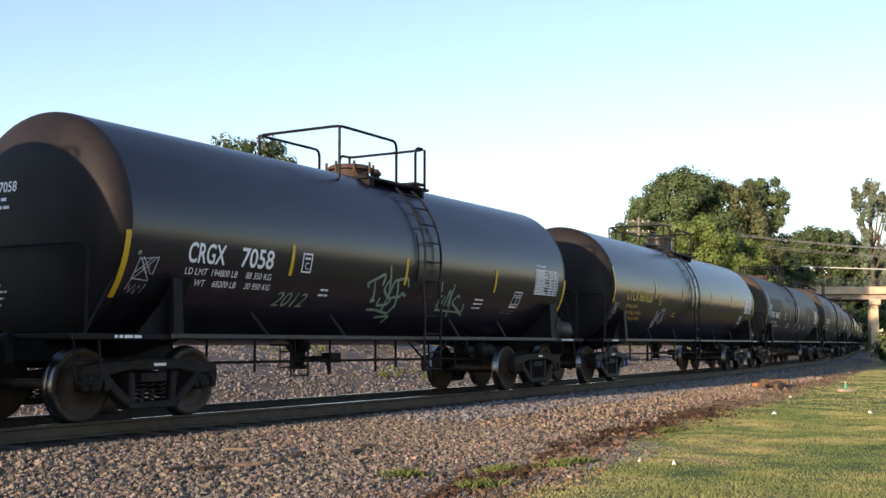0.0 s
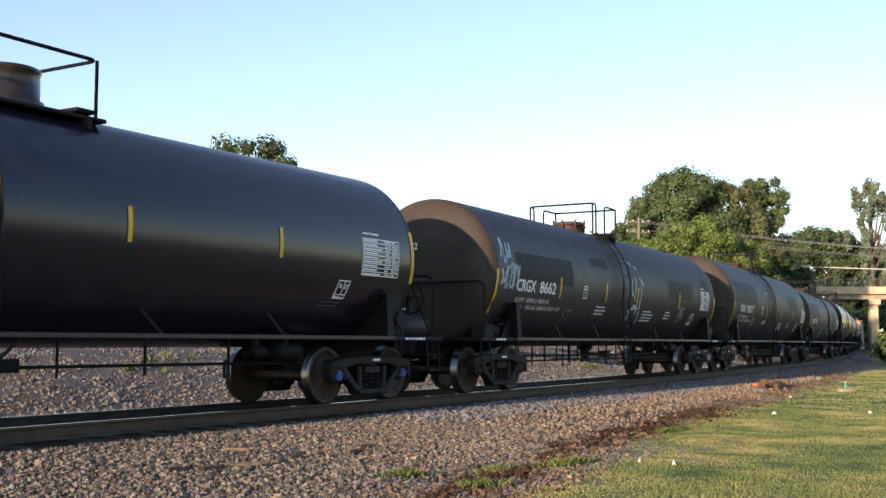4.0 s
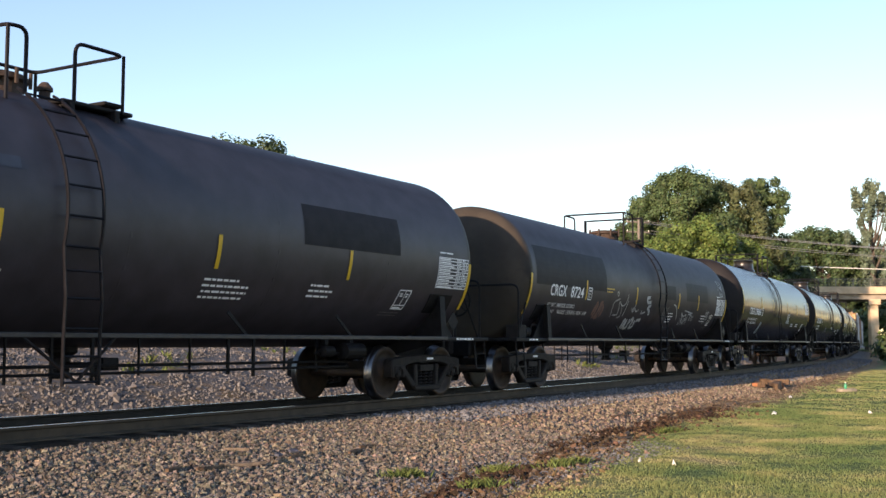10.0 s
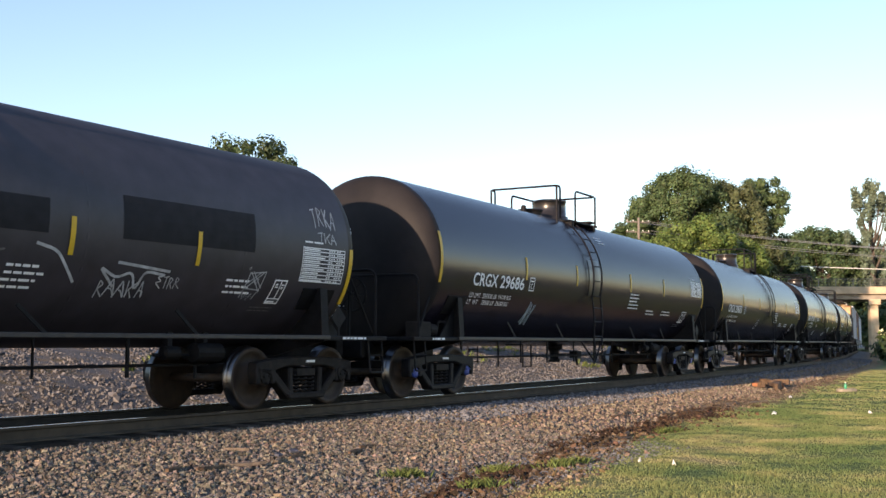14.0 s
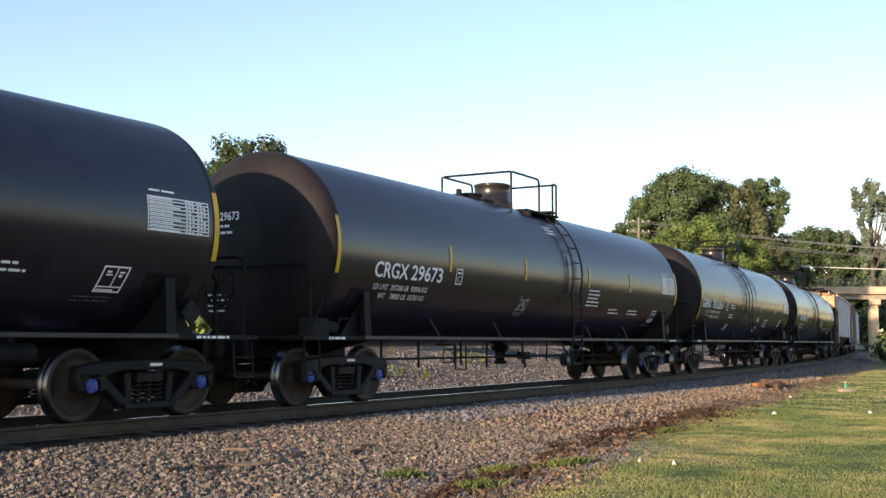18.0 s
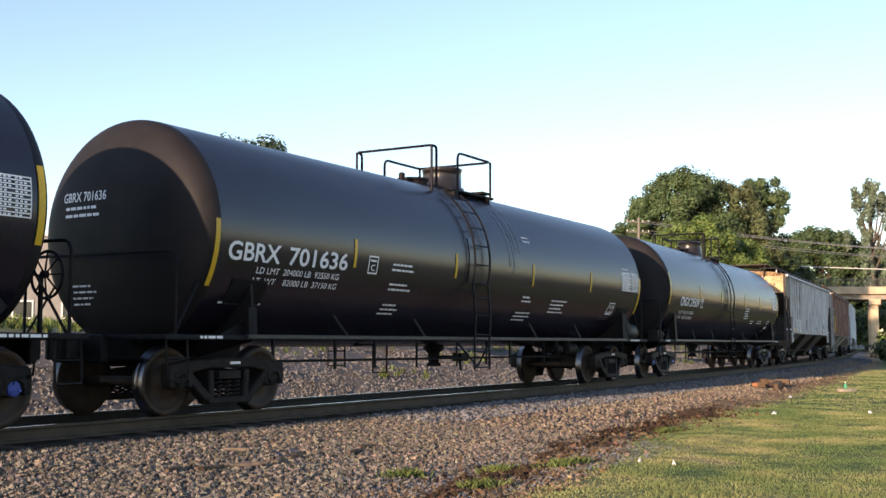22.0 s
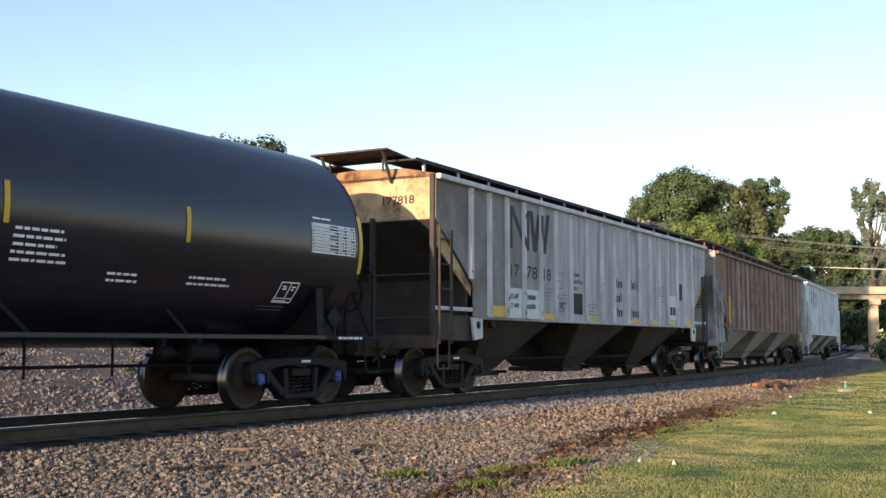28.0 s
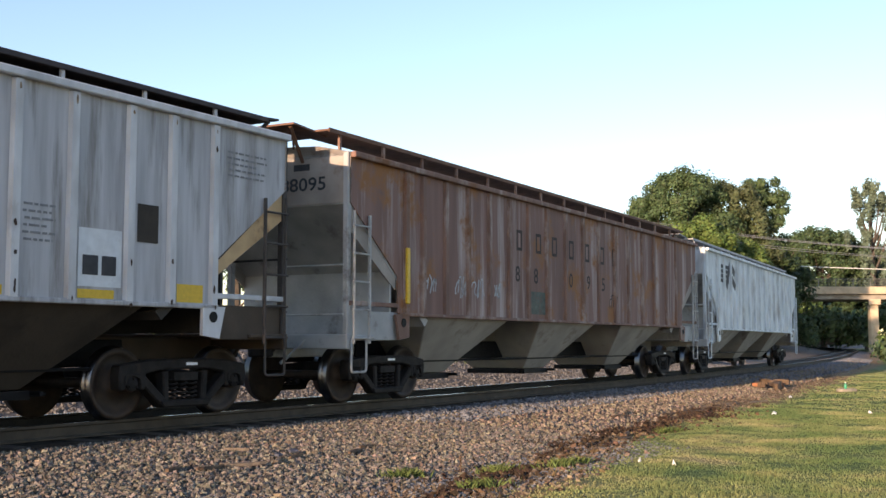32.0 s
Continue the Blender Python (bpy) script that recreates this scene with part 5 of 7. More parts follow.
A_TAG = [((-1.15, -0.55), (-1.23, -0.5), (-0.76, -0.3), (-0.8, -0.51)), ((-1.04, -0.46), (-0.93, -0.72), (-0.98, -0.8), (-0.87, -0.76)), ((-0.67, -0.18), (-0.56, -0.57), (-0.51, -0.63)), ((-0.62, -0.41), (-0.74, -0.55), (-0.62, -0.67), (-0.41, -0.73), (-0.48, -0.84), (-0.76, -0.86), (-0.75, -0.71)), ((-0.51, -0.5), (-0.54, -0.62), (-0.54, -0.96)), ((-0.5, -0.53), (-0.5, -0.42), (-0.11, -0.34), (-0.04, -0.5)), ((-0.39, -0.43), (-0.3, -0.63), (-0.22, -0.87)), ((-0.43, -0.7), (-0.18, -0.67), (-0.19, -0.6), (-0.05, -0.66)), ((-0.96, -0.94), (-0.69, -0.94), (-0.3, -1.01), (-0.26, -0.87), (-0.2, -0.86)), ((-0.59, -1.09), (-0.19, -1.05), (-0.29, -1.2))]
A_WORD = [((0.99, -0.36), (1.06, -0.53)), ((1.12, -0.6), (1.0, -0.66), (1.13, -0.73), (1.04, -0.77), (1.14, -0.85)), ((1.22, -0.61), (1.19, -0.83)), ((1.31, -0.8), (1.31, -0.53), (1.35, -0.49), (1.44, -0.8)), ((1.44, -0.38), (1.42, -0.6), (1.59, -1.01)), ((1.74, -0.62), (1.67, -0.57), (1.5, -0.71), (2.05, -0.95), (1.97, -0.73)), ((1.08, -0.88), (1.92, -0.91), (2.09, -0.97))]
C_TAG = [((-0.30, 0.2), (-0.30, -0.09)), ((-0.05, 0.22), (-0.12, 0.07), (-0.09, -0.15), (0.01, -0.18)), ((0.16, 0.28), (0.19, 0.09), (0.10, -0.21), (0.15, -0.32)), ((0.47, 0.27), (0.64, 0.22), (0.81, 0.07)), ((0.70, 0.21), (0.54, 0.05), (0.63, -0.14), (0.53, -0.33), (0.65, -0.52)), ((-0.18, -0.6), (0.06, -0.51), (0.52, -0.49)), ((0.08, -0.44), (0.43, -0.46), (0.42, -0.66)), ((-0.02, -0.58), (-0.03, -0.85)), ((0.66, -0.57), (0.80, -0.91)), ((-0.14, 0.73), (-0.12, 0.61)), ((0.03, 0.67), (0.14, 0.57)), ((0.28, 0.56), (0.45, 0.49))]
E_THIN = [((-2.81, -0.77), (-2.89, -0.58), (-2.89, -0.39), (-2.5, -0.3)), ((-2.68, -0.72), (-2.37, -0.71), (-2.51, -0.37)), ((-2.72, -0.24), (-2.77, -0.17), (-2.69, -0.13), (-2.63, -0.2), (-2.69, -0.25)), ((-2.48, -0.37), (-2.24, -0.49), (-2.02, -0.42), (-1.91, -0.18)), ((-2.24, -0.51), (-2.13, -0.74), (-2.32, -0.79)), ((-1.97, -0.74), (-1.95, -0.57), (-1.87, -0.33)), ((-1.34, -0.3), (-1.23, -0.45), (-1.43, -0.55))]
E_FAT = [((-1.57, -1.1), (-1.68, -0.81), (-1.54, -0.85), (-1.45, -1.1)), ((-1.49, -0.81), (-1.34, -1.1), (-1.12, -1.07)), ((-1.27, -0.8), (-1.14, -1.11)), ((-1.17, -0.94), (-1.12, -0.75), (-1.0, -0.83), (-0.94, -1.09), (-0.71, -1.03), (-0.87, -0.83)), ((-0.75, -0.83), (-0.5, -0.8), (-0.48, -0.87)), ((-0.19, -0.19), (-0.46, -0.21), (-0.36, -0.33), (-0.08, -0.31)), ((-0.05, -0.4), (-0.31, -0.45), (-0.04, -0.57), (-0.05, -0.66))]
E_SMALL = [((-1.51, -0.51), (-1.33, -0.62), (-1.23, -0.49)), ((-1.19, -0.53), (-1.09, -0.6), (-0.92, -0.52)), ((-0.66, -0.55), (-0.68, -0.64), (-0.38, -0.58)), ((1.96, -0.3), (2.25, -0.36), (2.57, -0.72)), ((3.16, -0.75), (2.87, -0.5), (3.17, -0.64), (3.38, -0.53), (3.5, -0.8), (3.57, -0.52), (3.91, -0.56)), ((3.13, -0.44), (3.98, -0.51))]
# the car ahead, whose shadow falls on the next one
tank_car(-99.33, -88.50, "short glossy black tank car leading the others", dict(
    R=1.440, zc=2.335, skin=M_TANK_GLOSS, mark="CRGX", num="7056", mark_x=(-5.22, -4.54), num_x=(-4.23, -3.57), base=-0.37, cap=0.25, stripe_v=(0.0, -0.44, -0.06, -0.9), stripes=(-6.24, -3.17, -0.19, 2.92, 5.98),
    lines=(("LD LMT  194800 LB     88 350 KG", -5.21, -3.55, -0.53), ("LT  WT    68200 LB     30 950 KG", -5.18, -3.51, -0.68)), plate=(-2.94, -0.38, -2.72, -0.1), table=(4.6, -0.40, 5.66, 0.1), test=(3.76, -0.72, 4.09, -0.38),
    print=((2, -2.38, -2.1, -0.6), (3, 2.3, 2.72, -0.58)), rail=(-1.25, 0.41, 1.03, 1.34), hatch=0.2, ladder=(0.21, 0.72), plated=True, tank2=True, outlet=-1.2))
tank_car(-84.17, -73.34, "short glossy black tank car with green graffiti", dict(
    R=1.440, zc=2.335, skin=M_TANK_GLOSS, mark="CRGX", num="7058", mark_x=(-5.22, -4.54), num_x=(-4.23, -3.57), base=-0.37, cap=0.25, stripe_v=(0.0, -0.44, -0.06, -0.9), stripes=(-6.24, -3.17, -0.19, 2.92, 5.98),
    lines=(("LD LMT  194800 LB     88 350 KG", -5.21, -3.55, -0.53), ("LT  WT    68200 LB     30 950 KG", -5.18, -3.51, -0.68)), plate=(-2.94, -0.38, -2.72, -0.1), table=(4.6, -0.40, 5.66, 0.1), test=(3.76, -0.72, 4.09, -0.38),
    print=((2, -2.38, -2.1, -0.6), (3, 2.3, 2.72, -0.58)), graffiti=((-6.05, -0.85, -5.72, -0.34, 0, 0.014, M_SPRAY),),
    tag=("2012", -3.32, -2.6, -0.92), strokes=((M_SPRAY_GREEN, 0.05, A_TAG), (M_SPRAY_GREEN, 0.042, A_WORD)), rail=(-1.25, 0.41, 1.03, 1.34), hatch=0.2, ladder=(0.21, 0.72), plated=True, tank2=True, outlet=-1.2))
tank_car(-69.04, -55.07, "black tank car with yellow lettering and a valve dome", dict(
    R=1.430, zc=2.295, rise=0.08, aft=0.962, skin=M_TANK_GLOSS, ink=M_GOLD, mark="UTLX", num="667826", mark_x=(-6.8, -5.86), num_x=(-5.78, -4.72), base=-0.36, cap=0.24, stripe_v=(0.18, -0.24, 0.4, -0.45), stripes=(-7.76, -4.42, -1.79, 1.54, 4.4, 7.86),
    lines=(("THE TANK CAR PEOPLE", -6.78, -5.79, -0.55), ("LD LMT  208400 LB  94 500 KG", -6.77, -5.35, -0.72), ("LT  WT    77600 LB  35 200 KG", -6.75, -5.32, -0.87)), plate=(-4.09, -0.40, -3.88, -0.11), table=(6.41, -0.38, 7.45, 0.2), test=(5.86, -0.78, 6.16, -0.48),
    print=((2, -2.56, -2.2, -0.58),), graffiti=((-7.6, -0.9, -7.35, -0.44, 0, 0.014, M_SPRAY), (-4.06, -1.05, -3.75, -0.6, 4, 0.025, M_SPRAY), (-3.7, -0.95, -3.26, -0.52, 4, 0.02, M_SPRAY)),
    rail=(-1.5, -0.87, -0.26, 1.5), dome=0.85, ladder=(-0.78, -0.30), plated=True, tank2=True, blue=True))
tank_car(-50.58, -36.87, "weathered black tank car with pale paint splashes", dict(
    R=1.425, zc=2.290, rise=0.09, aft=0.993, skin=M_TANK_DULL, mark="CRGX", num="8662", mark_x=(-6.87, -5.97), num_x=(-5.76, -4.94), base=-0.40, cap=0.23, stripe_v=(-0.03, -0.47, -0.03, -0.9), stripes=(-7.78, -4.68, -1.9, 0.35, 3.95, 7.62),
    lines=(("LD LMT  187400 LB  85000 KG", -6.82, -5.16, -0.62), ("LT  WT    75600 LB  34300 KG NEW  5-97", -6.82, -4.48, -0.77)), plate=(-3.36, -0.43, -3.12, -0.15), table=(6.11, -0.44, 7.05, 0.12), test=(5.32, -0.92, 5.67, -0.58),
    print=((3, -2.39, -1.6, -0.58), (4, 1.01, 1.88, -0.6), (3, 2.86, 3.48, -0.58)), patches=((-6.92, -0.2, -3.98, 0.36), (-2.78, 0.32, -1.7, 0.54), (2.95, -0.18, 5.24, 0.30), (6.3, -0.05, 6.95, 0.45)),
    graffiti=((-7.6, -0.5, -6.8, 0.2, 5, 0.05, M_SPRAY_BLUE), (-7.6, 0.1, -7.1, 0.62, 4, 0.05, M_SPRAY_BLUE), (4.1, -0.9, 4.55, -0.42, 0, 0.018, M_SPRAY), (-4.2, -1.0, -3.7, -0.7, 2, 0.012, M_SPRAY)),
    strokes=((M_SPRAY_BLUE, 0.075, C_TAG),), rail=(-1.2, -0.98, -0.38, 0.42), hatch=-0.7, ladder=(-0.98, -0.50), comb=True))
tank_car(-32.73, -18.43, "weathered black tank car with square paint patches", dict(
    R=1.505, zc=2.370, skin=M_TANK_DULL, mark="CRGX", num="29337", mark_x=(-6.94, -6.02), num_x=(-5.8, -4.8), base=-0.33, cap=0.23, stripe_v=(-0.03, -0.47, -0.02, -0.86), stripes=(-8.0, -4.62, -1.78, 1.5, 4.35, 7.9),
    lines=(("LD LMT  205300LB  93100KG", -6.96, -5.29, -0.53), ("LT  WT    80700LB  36600KG NEW  7-97", -6.97, -4.58, -0.68)), plate=(-3.01, -0.34, -2.74, -0.06), table=(6.86, -0.48, 7.85, 0.05), test=(5.82, -0.92, 6.17, -0.56),
    print=((2, -2.33, -1.49, -0.58), (4, 1.35, 2.24, -0.6), (3, 3.5, 4.16, -0.58)), patches=((-7.68, -0.02, -3.85, 0.7), (3.22, -0.02, 5.68, 0.58)), patch_light=(-1.95, 0.42, -1.5, 0.56),
    graffiti=((-4.42, -0.98, -4.06, -0.46, 0, 0.017, M_SPRAY),), rail=(-1.25, -1.0, -0.31, 0.44), hatch=-0.8, ladder=(-1.0, -0.5), comb=True))
tank_car(-14.18, -0.19, "weathered black tank car covered in white graffiti", dict(
    R=1.430, zc=2.295, rise=0.11, skin=M_TANK_DULL, mark="CRGX", num="8724", mark_x=(-6.84, -5.95), num_x=(-5.71, -4.96), base=-0.45, cap=0.23, stripe_v=(-0.05, -0.48, -0.05, -0.9), stripes=(-7.86, -4.79, -1.28, 2.42, 4.4, 7.6),
    lines=(("LD LMT  188600LB  85550KG", -6.82, -5.3, -0.70), ("LT  WT    74400LB  33750KG NEW  3-99", -6.8, -4.45, -0.85)), plate=(-4.68, -0.48, -4.44, -0.2), table=(6.46, -0.58, 7.45, -0.08), test=(5.94, -0.95, 6.21, -0.58),
    print=((4, 1.62, 2.2, -0.62), (3, 5.0, 5.6, -0.62)), patches=((-7.6, -0.25, -3.5, 0.56), (3.15, -0.24, 5.45, 0.28), (1.05, -0.26, 2.1, 0.12)),
    gold_print=((2, -3.5, -2.95, -0.16),), strokes=((M_SPRAY, 0.03, E_THIN), (M_SPRAY, 0.085, E_FAT), (M_SPRAY, 0.035, E_SMALL)), graffiti=((-4.13, -0.95, -3.5, -0.46, 5, 0.05, M_SPRAY_RED), (6.72, 0.22, 7.28, 0.52, 4, 0.02, M_SPRAY), (6.8, 0.0, 7.25, 0.16, 3, 0.016, M_SPRAY), (5.38, -0.92, 5.72, -0.48, 0, 0.015, M_SPRAY), (2.9, -0.95, 3.7, -0.72, 5, 0.018, M_SPRAY), (3.8, -0.82, 4.2, -0.66, 4, 0.014, M_SPRAY), (1.1, -0.85, 1.6, -0.45, 3, 0.022, M_INK_DIM)),
    rail=(-0.5, 0.24, 1.0, 1.1), hatch=0.3, ladder=(0.36, 0.9)))
tank_car(3.73, 18.04, "glossy black tank car with blue bearing caps", dict(
    R=1.505, zc=2.370, skin=M_TANK_GLOSS, mark="CRGX", num="29686", mark_x=(-6.76, -5.76), num_x=(-5.66, -4.6), base=-0.37, cap=0.23, stripe_v=(0.27, -0.17, 0.5, -0.38), stripes=(-7.98, -4.53, -1.9, 1.55, 4.16, 7.82),
    lines=(("LD LMT  207500 LB  94100 KG", -6.76, -5.05, -0.60), ("LT  WT    78500 LB  35600 KG", -6.76, -5.08, -0.73)), plate=(-4.36, -0.38, -4.12, -0.11), table=(6.65, -0.08, 7.68, 0.34), test=(6.1, -0.88, 6.49, -0.54),
    print=((5, 1.56, 2.4, -0.2), (2, 3.04, 3.75, -0.58), (2, 4.28, 5.27, -0.57), (3, 0.07, 0.6, 1.18)), graffiti=((-4.1, -1.1, -3.75, -0.6, 3, 0.03, M_SPRAY_BLUE),), rail=(-1.4, -1.2, -0.3, 0.97), dome=0.1, ladder=(-1.15, -0.65), plated=True, blue=True))
tank_car(22.14, 36.33, "glossy black tank car with a side ladder and white lettering", dict(
    R=1.505, zc=2.370, skin=M_TANK_GLOSS, mark="CRGX", num="29673", mark_x=(-6.95, -5.95), num_x=(-5.86, -4.84), base=-0.38, cap=0.24, stripe_v=(0.26, -0.18, 0.48, -0.38), stripes=(-7.96, -4.6, -1.56, 1.73, 4.36, 7.93),
    lines=(("LD LMT  207200 LB  93950 KG", -6.88, -5.25, -0.58), ("LT  WT    78800 LB  35750 KG", -6.87, -5.26, -0.73)), plate=(-4.37, -0.39, -4.14, -0.11), table=(6.78, -0.11, 7.8, 0.33), test=(6.3, -0.91, 6.64, -0.58),
    print=((5, 1.75, 2.6, -0.22), (2, 3.25, 3.95, -0.62), (2, 4.5, 5.45, -0.62), (3, 0.0, 0.55, 1.15)), graffiti=((-1.6, -0.95, -1.2, -0.54, 0, 0.014, M_SPRAY),), rail=(-0.8, 0.58, 1.3, 1.5), dome=-0.05, ladder=(0.6, 1.1), plated=True, blue=True))
tank_car(40.63, 54.33, "black tank car with pale streaks beside its ladder", dict(
    R=1.525, zc=2.390, skin=M_TANK_GLOSS, mark="GBRX", num="701636", mark_x=(-7.43, -6.36), num_x=(-6.17, -4.77), base=-0.35, cap=0.24, stripe_v=(0.13, -0.30, 0.15, -0.73), stripes=(-7.66, -4.59, -1.5, 1.62, 4.58, 7.65),
    lines=(("LD LMT  204000 LB  92550 KG", -6.8, -4.92, -0.51), ("LT  WT    82000 LB  37150 KG", -6.82, -4.91, -0.66)), plate=(-4.22, -0.37, -3.96, -0.09), table=(6.48, -0.19, 7.6, 0.25), test=(5.88, -0.8, 6.26, -0.5),
    print=((2, -3.55, -2.77, -0.17), (2, -3.53, -2.83, -0.49), (3, -3.49, -2.92, -0.85), (3, 1.3, 2.07, -0.86), (4, 2.71, 3.5, -0.55), (2, 1.31, 1.75, -0.52), (2, 1.28, 1.7, 0.68), (1, -7.3, -6.4, -0.95)), streaks=(-0.9, 0.55), bracket=0.40,
    rail=(-1.17, -1.0, -0.21, 1.12), dome=0.62, ladder=(-0.98, -0.42), plated=True, tank2=True))
tank_car(58.54, 72.84, "clean black tank car coupled before the hopper cars", dict(
    R=1.510, zc=2.375, skin=M_TANK_GLOSS, mark="CRGX", num="29509", mark_x=(-6.77, -5.79), num_x=(-5.71, -4.71), base=-0.36, cap=0.24, stripe_v=(0.26, -0.18, 0.5, -0.38), stripes=(-7.92, -4.62, -1.82, 1.75, 4.37, 8.0),
    lines=(("LD LMT  207000 LB  93850 KG", -6.71, -5.08, -0.60), ("LT  WT    79000 LB  35850 KG", -6.7, -5.06, -0.75)), plate=(-4.49, -0.37, -4.21, -0.1), table=(6.82, -0.13, 7.86, 0.3), test=(6.29, -0.91, 6.69, -0.58),
    print=((5, 1.85, 2.69, -0.2), (2, 3.22, 3.86, -0.62), (2, 4.5, 5.47, -0.6), (3, 0.1, 0.65, 1.15)), rail=(-1.3, -1.05, -0.2, 0.94), dome=0.2, ladder=(-0.9, -0.4), plated=True, blue=True))


# ---- the covered hopper cars ----
def streaky(name, color, streak, at=0.5, rough=0.7, rust=None, rust_at=0.62, stretch=(1.5, 1.5, 0.5), front=None):
    """Old paint with runs of dirt down the sheet, and blotches of rust."""
    m = mat(name, color, rough, 0, 0.22, 2.5, streak, at, 1.6, 0.12, 25, stretch=stretch)
    if rust:
        n, l = m.node_tree.nodes, m.node_tree.links
        b = n["Principled BSDF"]
        src = b.inputs["Base Color"].links[0].from_socket
        tc, no, rp, mx = n.new("ShaderNodeTexCoord"), n.new("ShaderNodeTexNoise"), n.new("ShaderNodeValToRGB"), n.new("ShaderNodeMix")
        no.inputs["Scale"].default_value, no.inputs["Detail"].default_value, no.inputs["Roughness"].default_value = 0.9, 9, 0.7
        rp.color_ramp.elements[0].position, rp.color_ramp.elements[1].position = rust_at, rust_at + 0.1
        mx.data_type = "RGBA"
        l.new(tc.outputs["Object"], no.inputs["Vector"])
        l.new(no.outputs["Fac"], rp.inputs["Fac"])
        l.new(rp.outputs["Color"], mx.inputs["Factor"])
        l.new(src, mx.inputs["A"])
        mx.inputs["B"].default_value = (*rust, 1)
        l.new(mx.outputs["Result"], b.inputs["Base Color"])
    if front:    # brown exhaust grime on the leading panels
        src = b.inputs["Base Color"].links[0].from_socket
        sx, mr, soft, mf = n.new("ShaderNodeSeparateXYZ"), n.new("ShaderNodeMapRange"), n.new("ShaderNodeMath"), n.new("ShaderNodeMix")
        mr.inputs["From Min"].default_value, mr.inputs["From Max"].default_value = front[1], front[0]
        soft.operation, mf.data_type = "MULTIPLY", "RGBA"
        wide = n.new("ShaderNodeMapRange")
        wide.inputs["From Min"].default_value, wide.inputs["From Max"].default_value, wide.inputs["To Min"].default_value = 0.3, 0.6, 0.45
        l.new(tc.outputs["Object"], sx.inputs[0])
        l.new(sx.outputs["X"], mr.inputs["Value"])
        l.new(no.outputs["Fac"], wide.inputs["Value"])
        l.new(mr.outputs[0], soft.inputs[0])
        l.new(wide.outputs[0], soft.inputs[1])
        l.new(soft.outputs[0], mf.inputs["Factor"])
        l.new(src, mf.inputs["A"])
        mf.inputs["B"].default_value = (*front[2], 1)
        l.new(mf.outputs["Result"], b.inputs["Base Color"])
    return m


M_SHEET_GREY = streaky("weathered light grey paint", (0.44, 0.435, 0.45), (0.235, 0.22, 0.21), 0.50, 0.65, (0.20, 0.11, 0.06), 0.70, (3.2, 1.5, 0.28), (-5.4, -2.6, (0.155, 0.135, 0.115)))
M_SHEET_RUST = streaky("rust brown paint", (0.235, 0.130, 0.105), (0.47, 0.38, 0.35), 0.50, 0.8, (0.30, 0.125, 0.045), 0.52, (1.6, 0.9, 0.10))
M_SHEET_WHITE = streaky("pale blue white paint", (0.62, 0.67, 0.70), (0.40, 0.41, 0.42), 0.52, 0.6, (0.30, 0.2, 0.13), 0.76)
M_RIB_GREY = streaky("rib, light grey paint", (0.56, 0.56, 0.57), (0.34, 0.31, 0.29), 0.60, 0.6, (0.22, 0.11, 0.05), 0.70)
M_PATCH_GREEN = mat("faded green patch", (0.10, 0.12, 0.10), 0.8, 0, 0.3, 9, (0.16, 0.10, 0.08), 0.5, 5, 0.02, 30)
M_CHIP = mat("dark rust chip", (0.06, 0.038, 0.028), 0.9, 0, 0.4, 20, (0.12, 0.06, 0.03), 0.55, 12, 0.2, 40)
M_CHIP_TAN = mat("tan rust at the rib top", (0.27, 0.18, 0.11), 0.9, 0, 0.4, 20, (0.10, 0.055, 0.03), 0.55, 12, 0.2, 40)
M_RIB_RUST = streaky("rib, brown paint", (0.21, 0.115, 0.085), (0.40, 0.31, 0.27), 0.50, 0.8, (0.20, 0.08, 0.03), 0.55)
# brown grime, darkened further for the shadow below the car body
M_BAY_BROWN = mat("hopper bay, brown grime with shade", (0.047, 0.036, 0.027), 0.85, 0, 0.25, 1.5, (0.027, 0.021, 0.016), 0.5, 1.2, 0.2, 25)
M_BAY_PALE = mat("hopper bay, pale grime", (0.36, 0.335, 0.30), 0.85, 0, 0.2, 1.5, (0.16, 0.12, 0.085), 0.58, 1.4, 0.2, 25)
M_END_BROWN = mat("end steel, brown grime", (0.075, 0.053, 0.037), 0.85, 0, 0.3, 2, (0.16, 0.105, 0.06), 0.62, 1.6, 0.2, 25)
M_END_PALE = mat("end steel, grey paint", (0.40, 0.40, 0.39), 0.75, 0, 0.2, 2, (0.15, 0.12, 0.10), 0.56, 1.8, 0.2, 25)
M_END_RUSTY = mat("end panel, pale paint gone rusty", (0.36, 0.31, 0.27), 0.75, 0, 0.2, 2, (0.20, 0.10, 0.055), 0.55, 1.8, 0.2, 25)
# grimy steel with the shade under the overhanging end in its colour
M_SLOPE = mat("slope sheet, grime with shade", (0.036, 0.030, 0.025), 0.85, 0, 0.3, 2, (0.07, 0.055, 0.042), 0.6, 1.6, 0.2, 25)
M_POST = mat("post, dark brown grey steel", (0.055, 0.046, 0.042), 0.8, 0, 0.3, 6, (0.12, 0.085, 0.06), 0.6, 3, 0.2, 25)
M_BUFF = mat("end panel, rusty buff paint", (0.58, 0.38, 0.20), 0.75, 0, 0.25, 2, (0.19, 0.075, 0.03), 0.50, 2.2, 0.15, 25)
M_ROOF = mat("dark running board", (0.05, 0.042, 0.045), 0.8, 0.1, 0.3, 6, (0.11, 0.07, 0.055), 0.55, 3, 0.3, 40)
M_ROOF_RUST = mat("rusty running board", (0.16, 0.08, 0.05), 0.8, 0.1, 0.3, 6, (0.09, 0.05, 0.04), 0.55, 3, 0.3, 40)
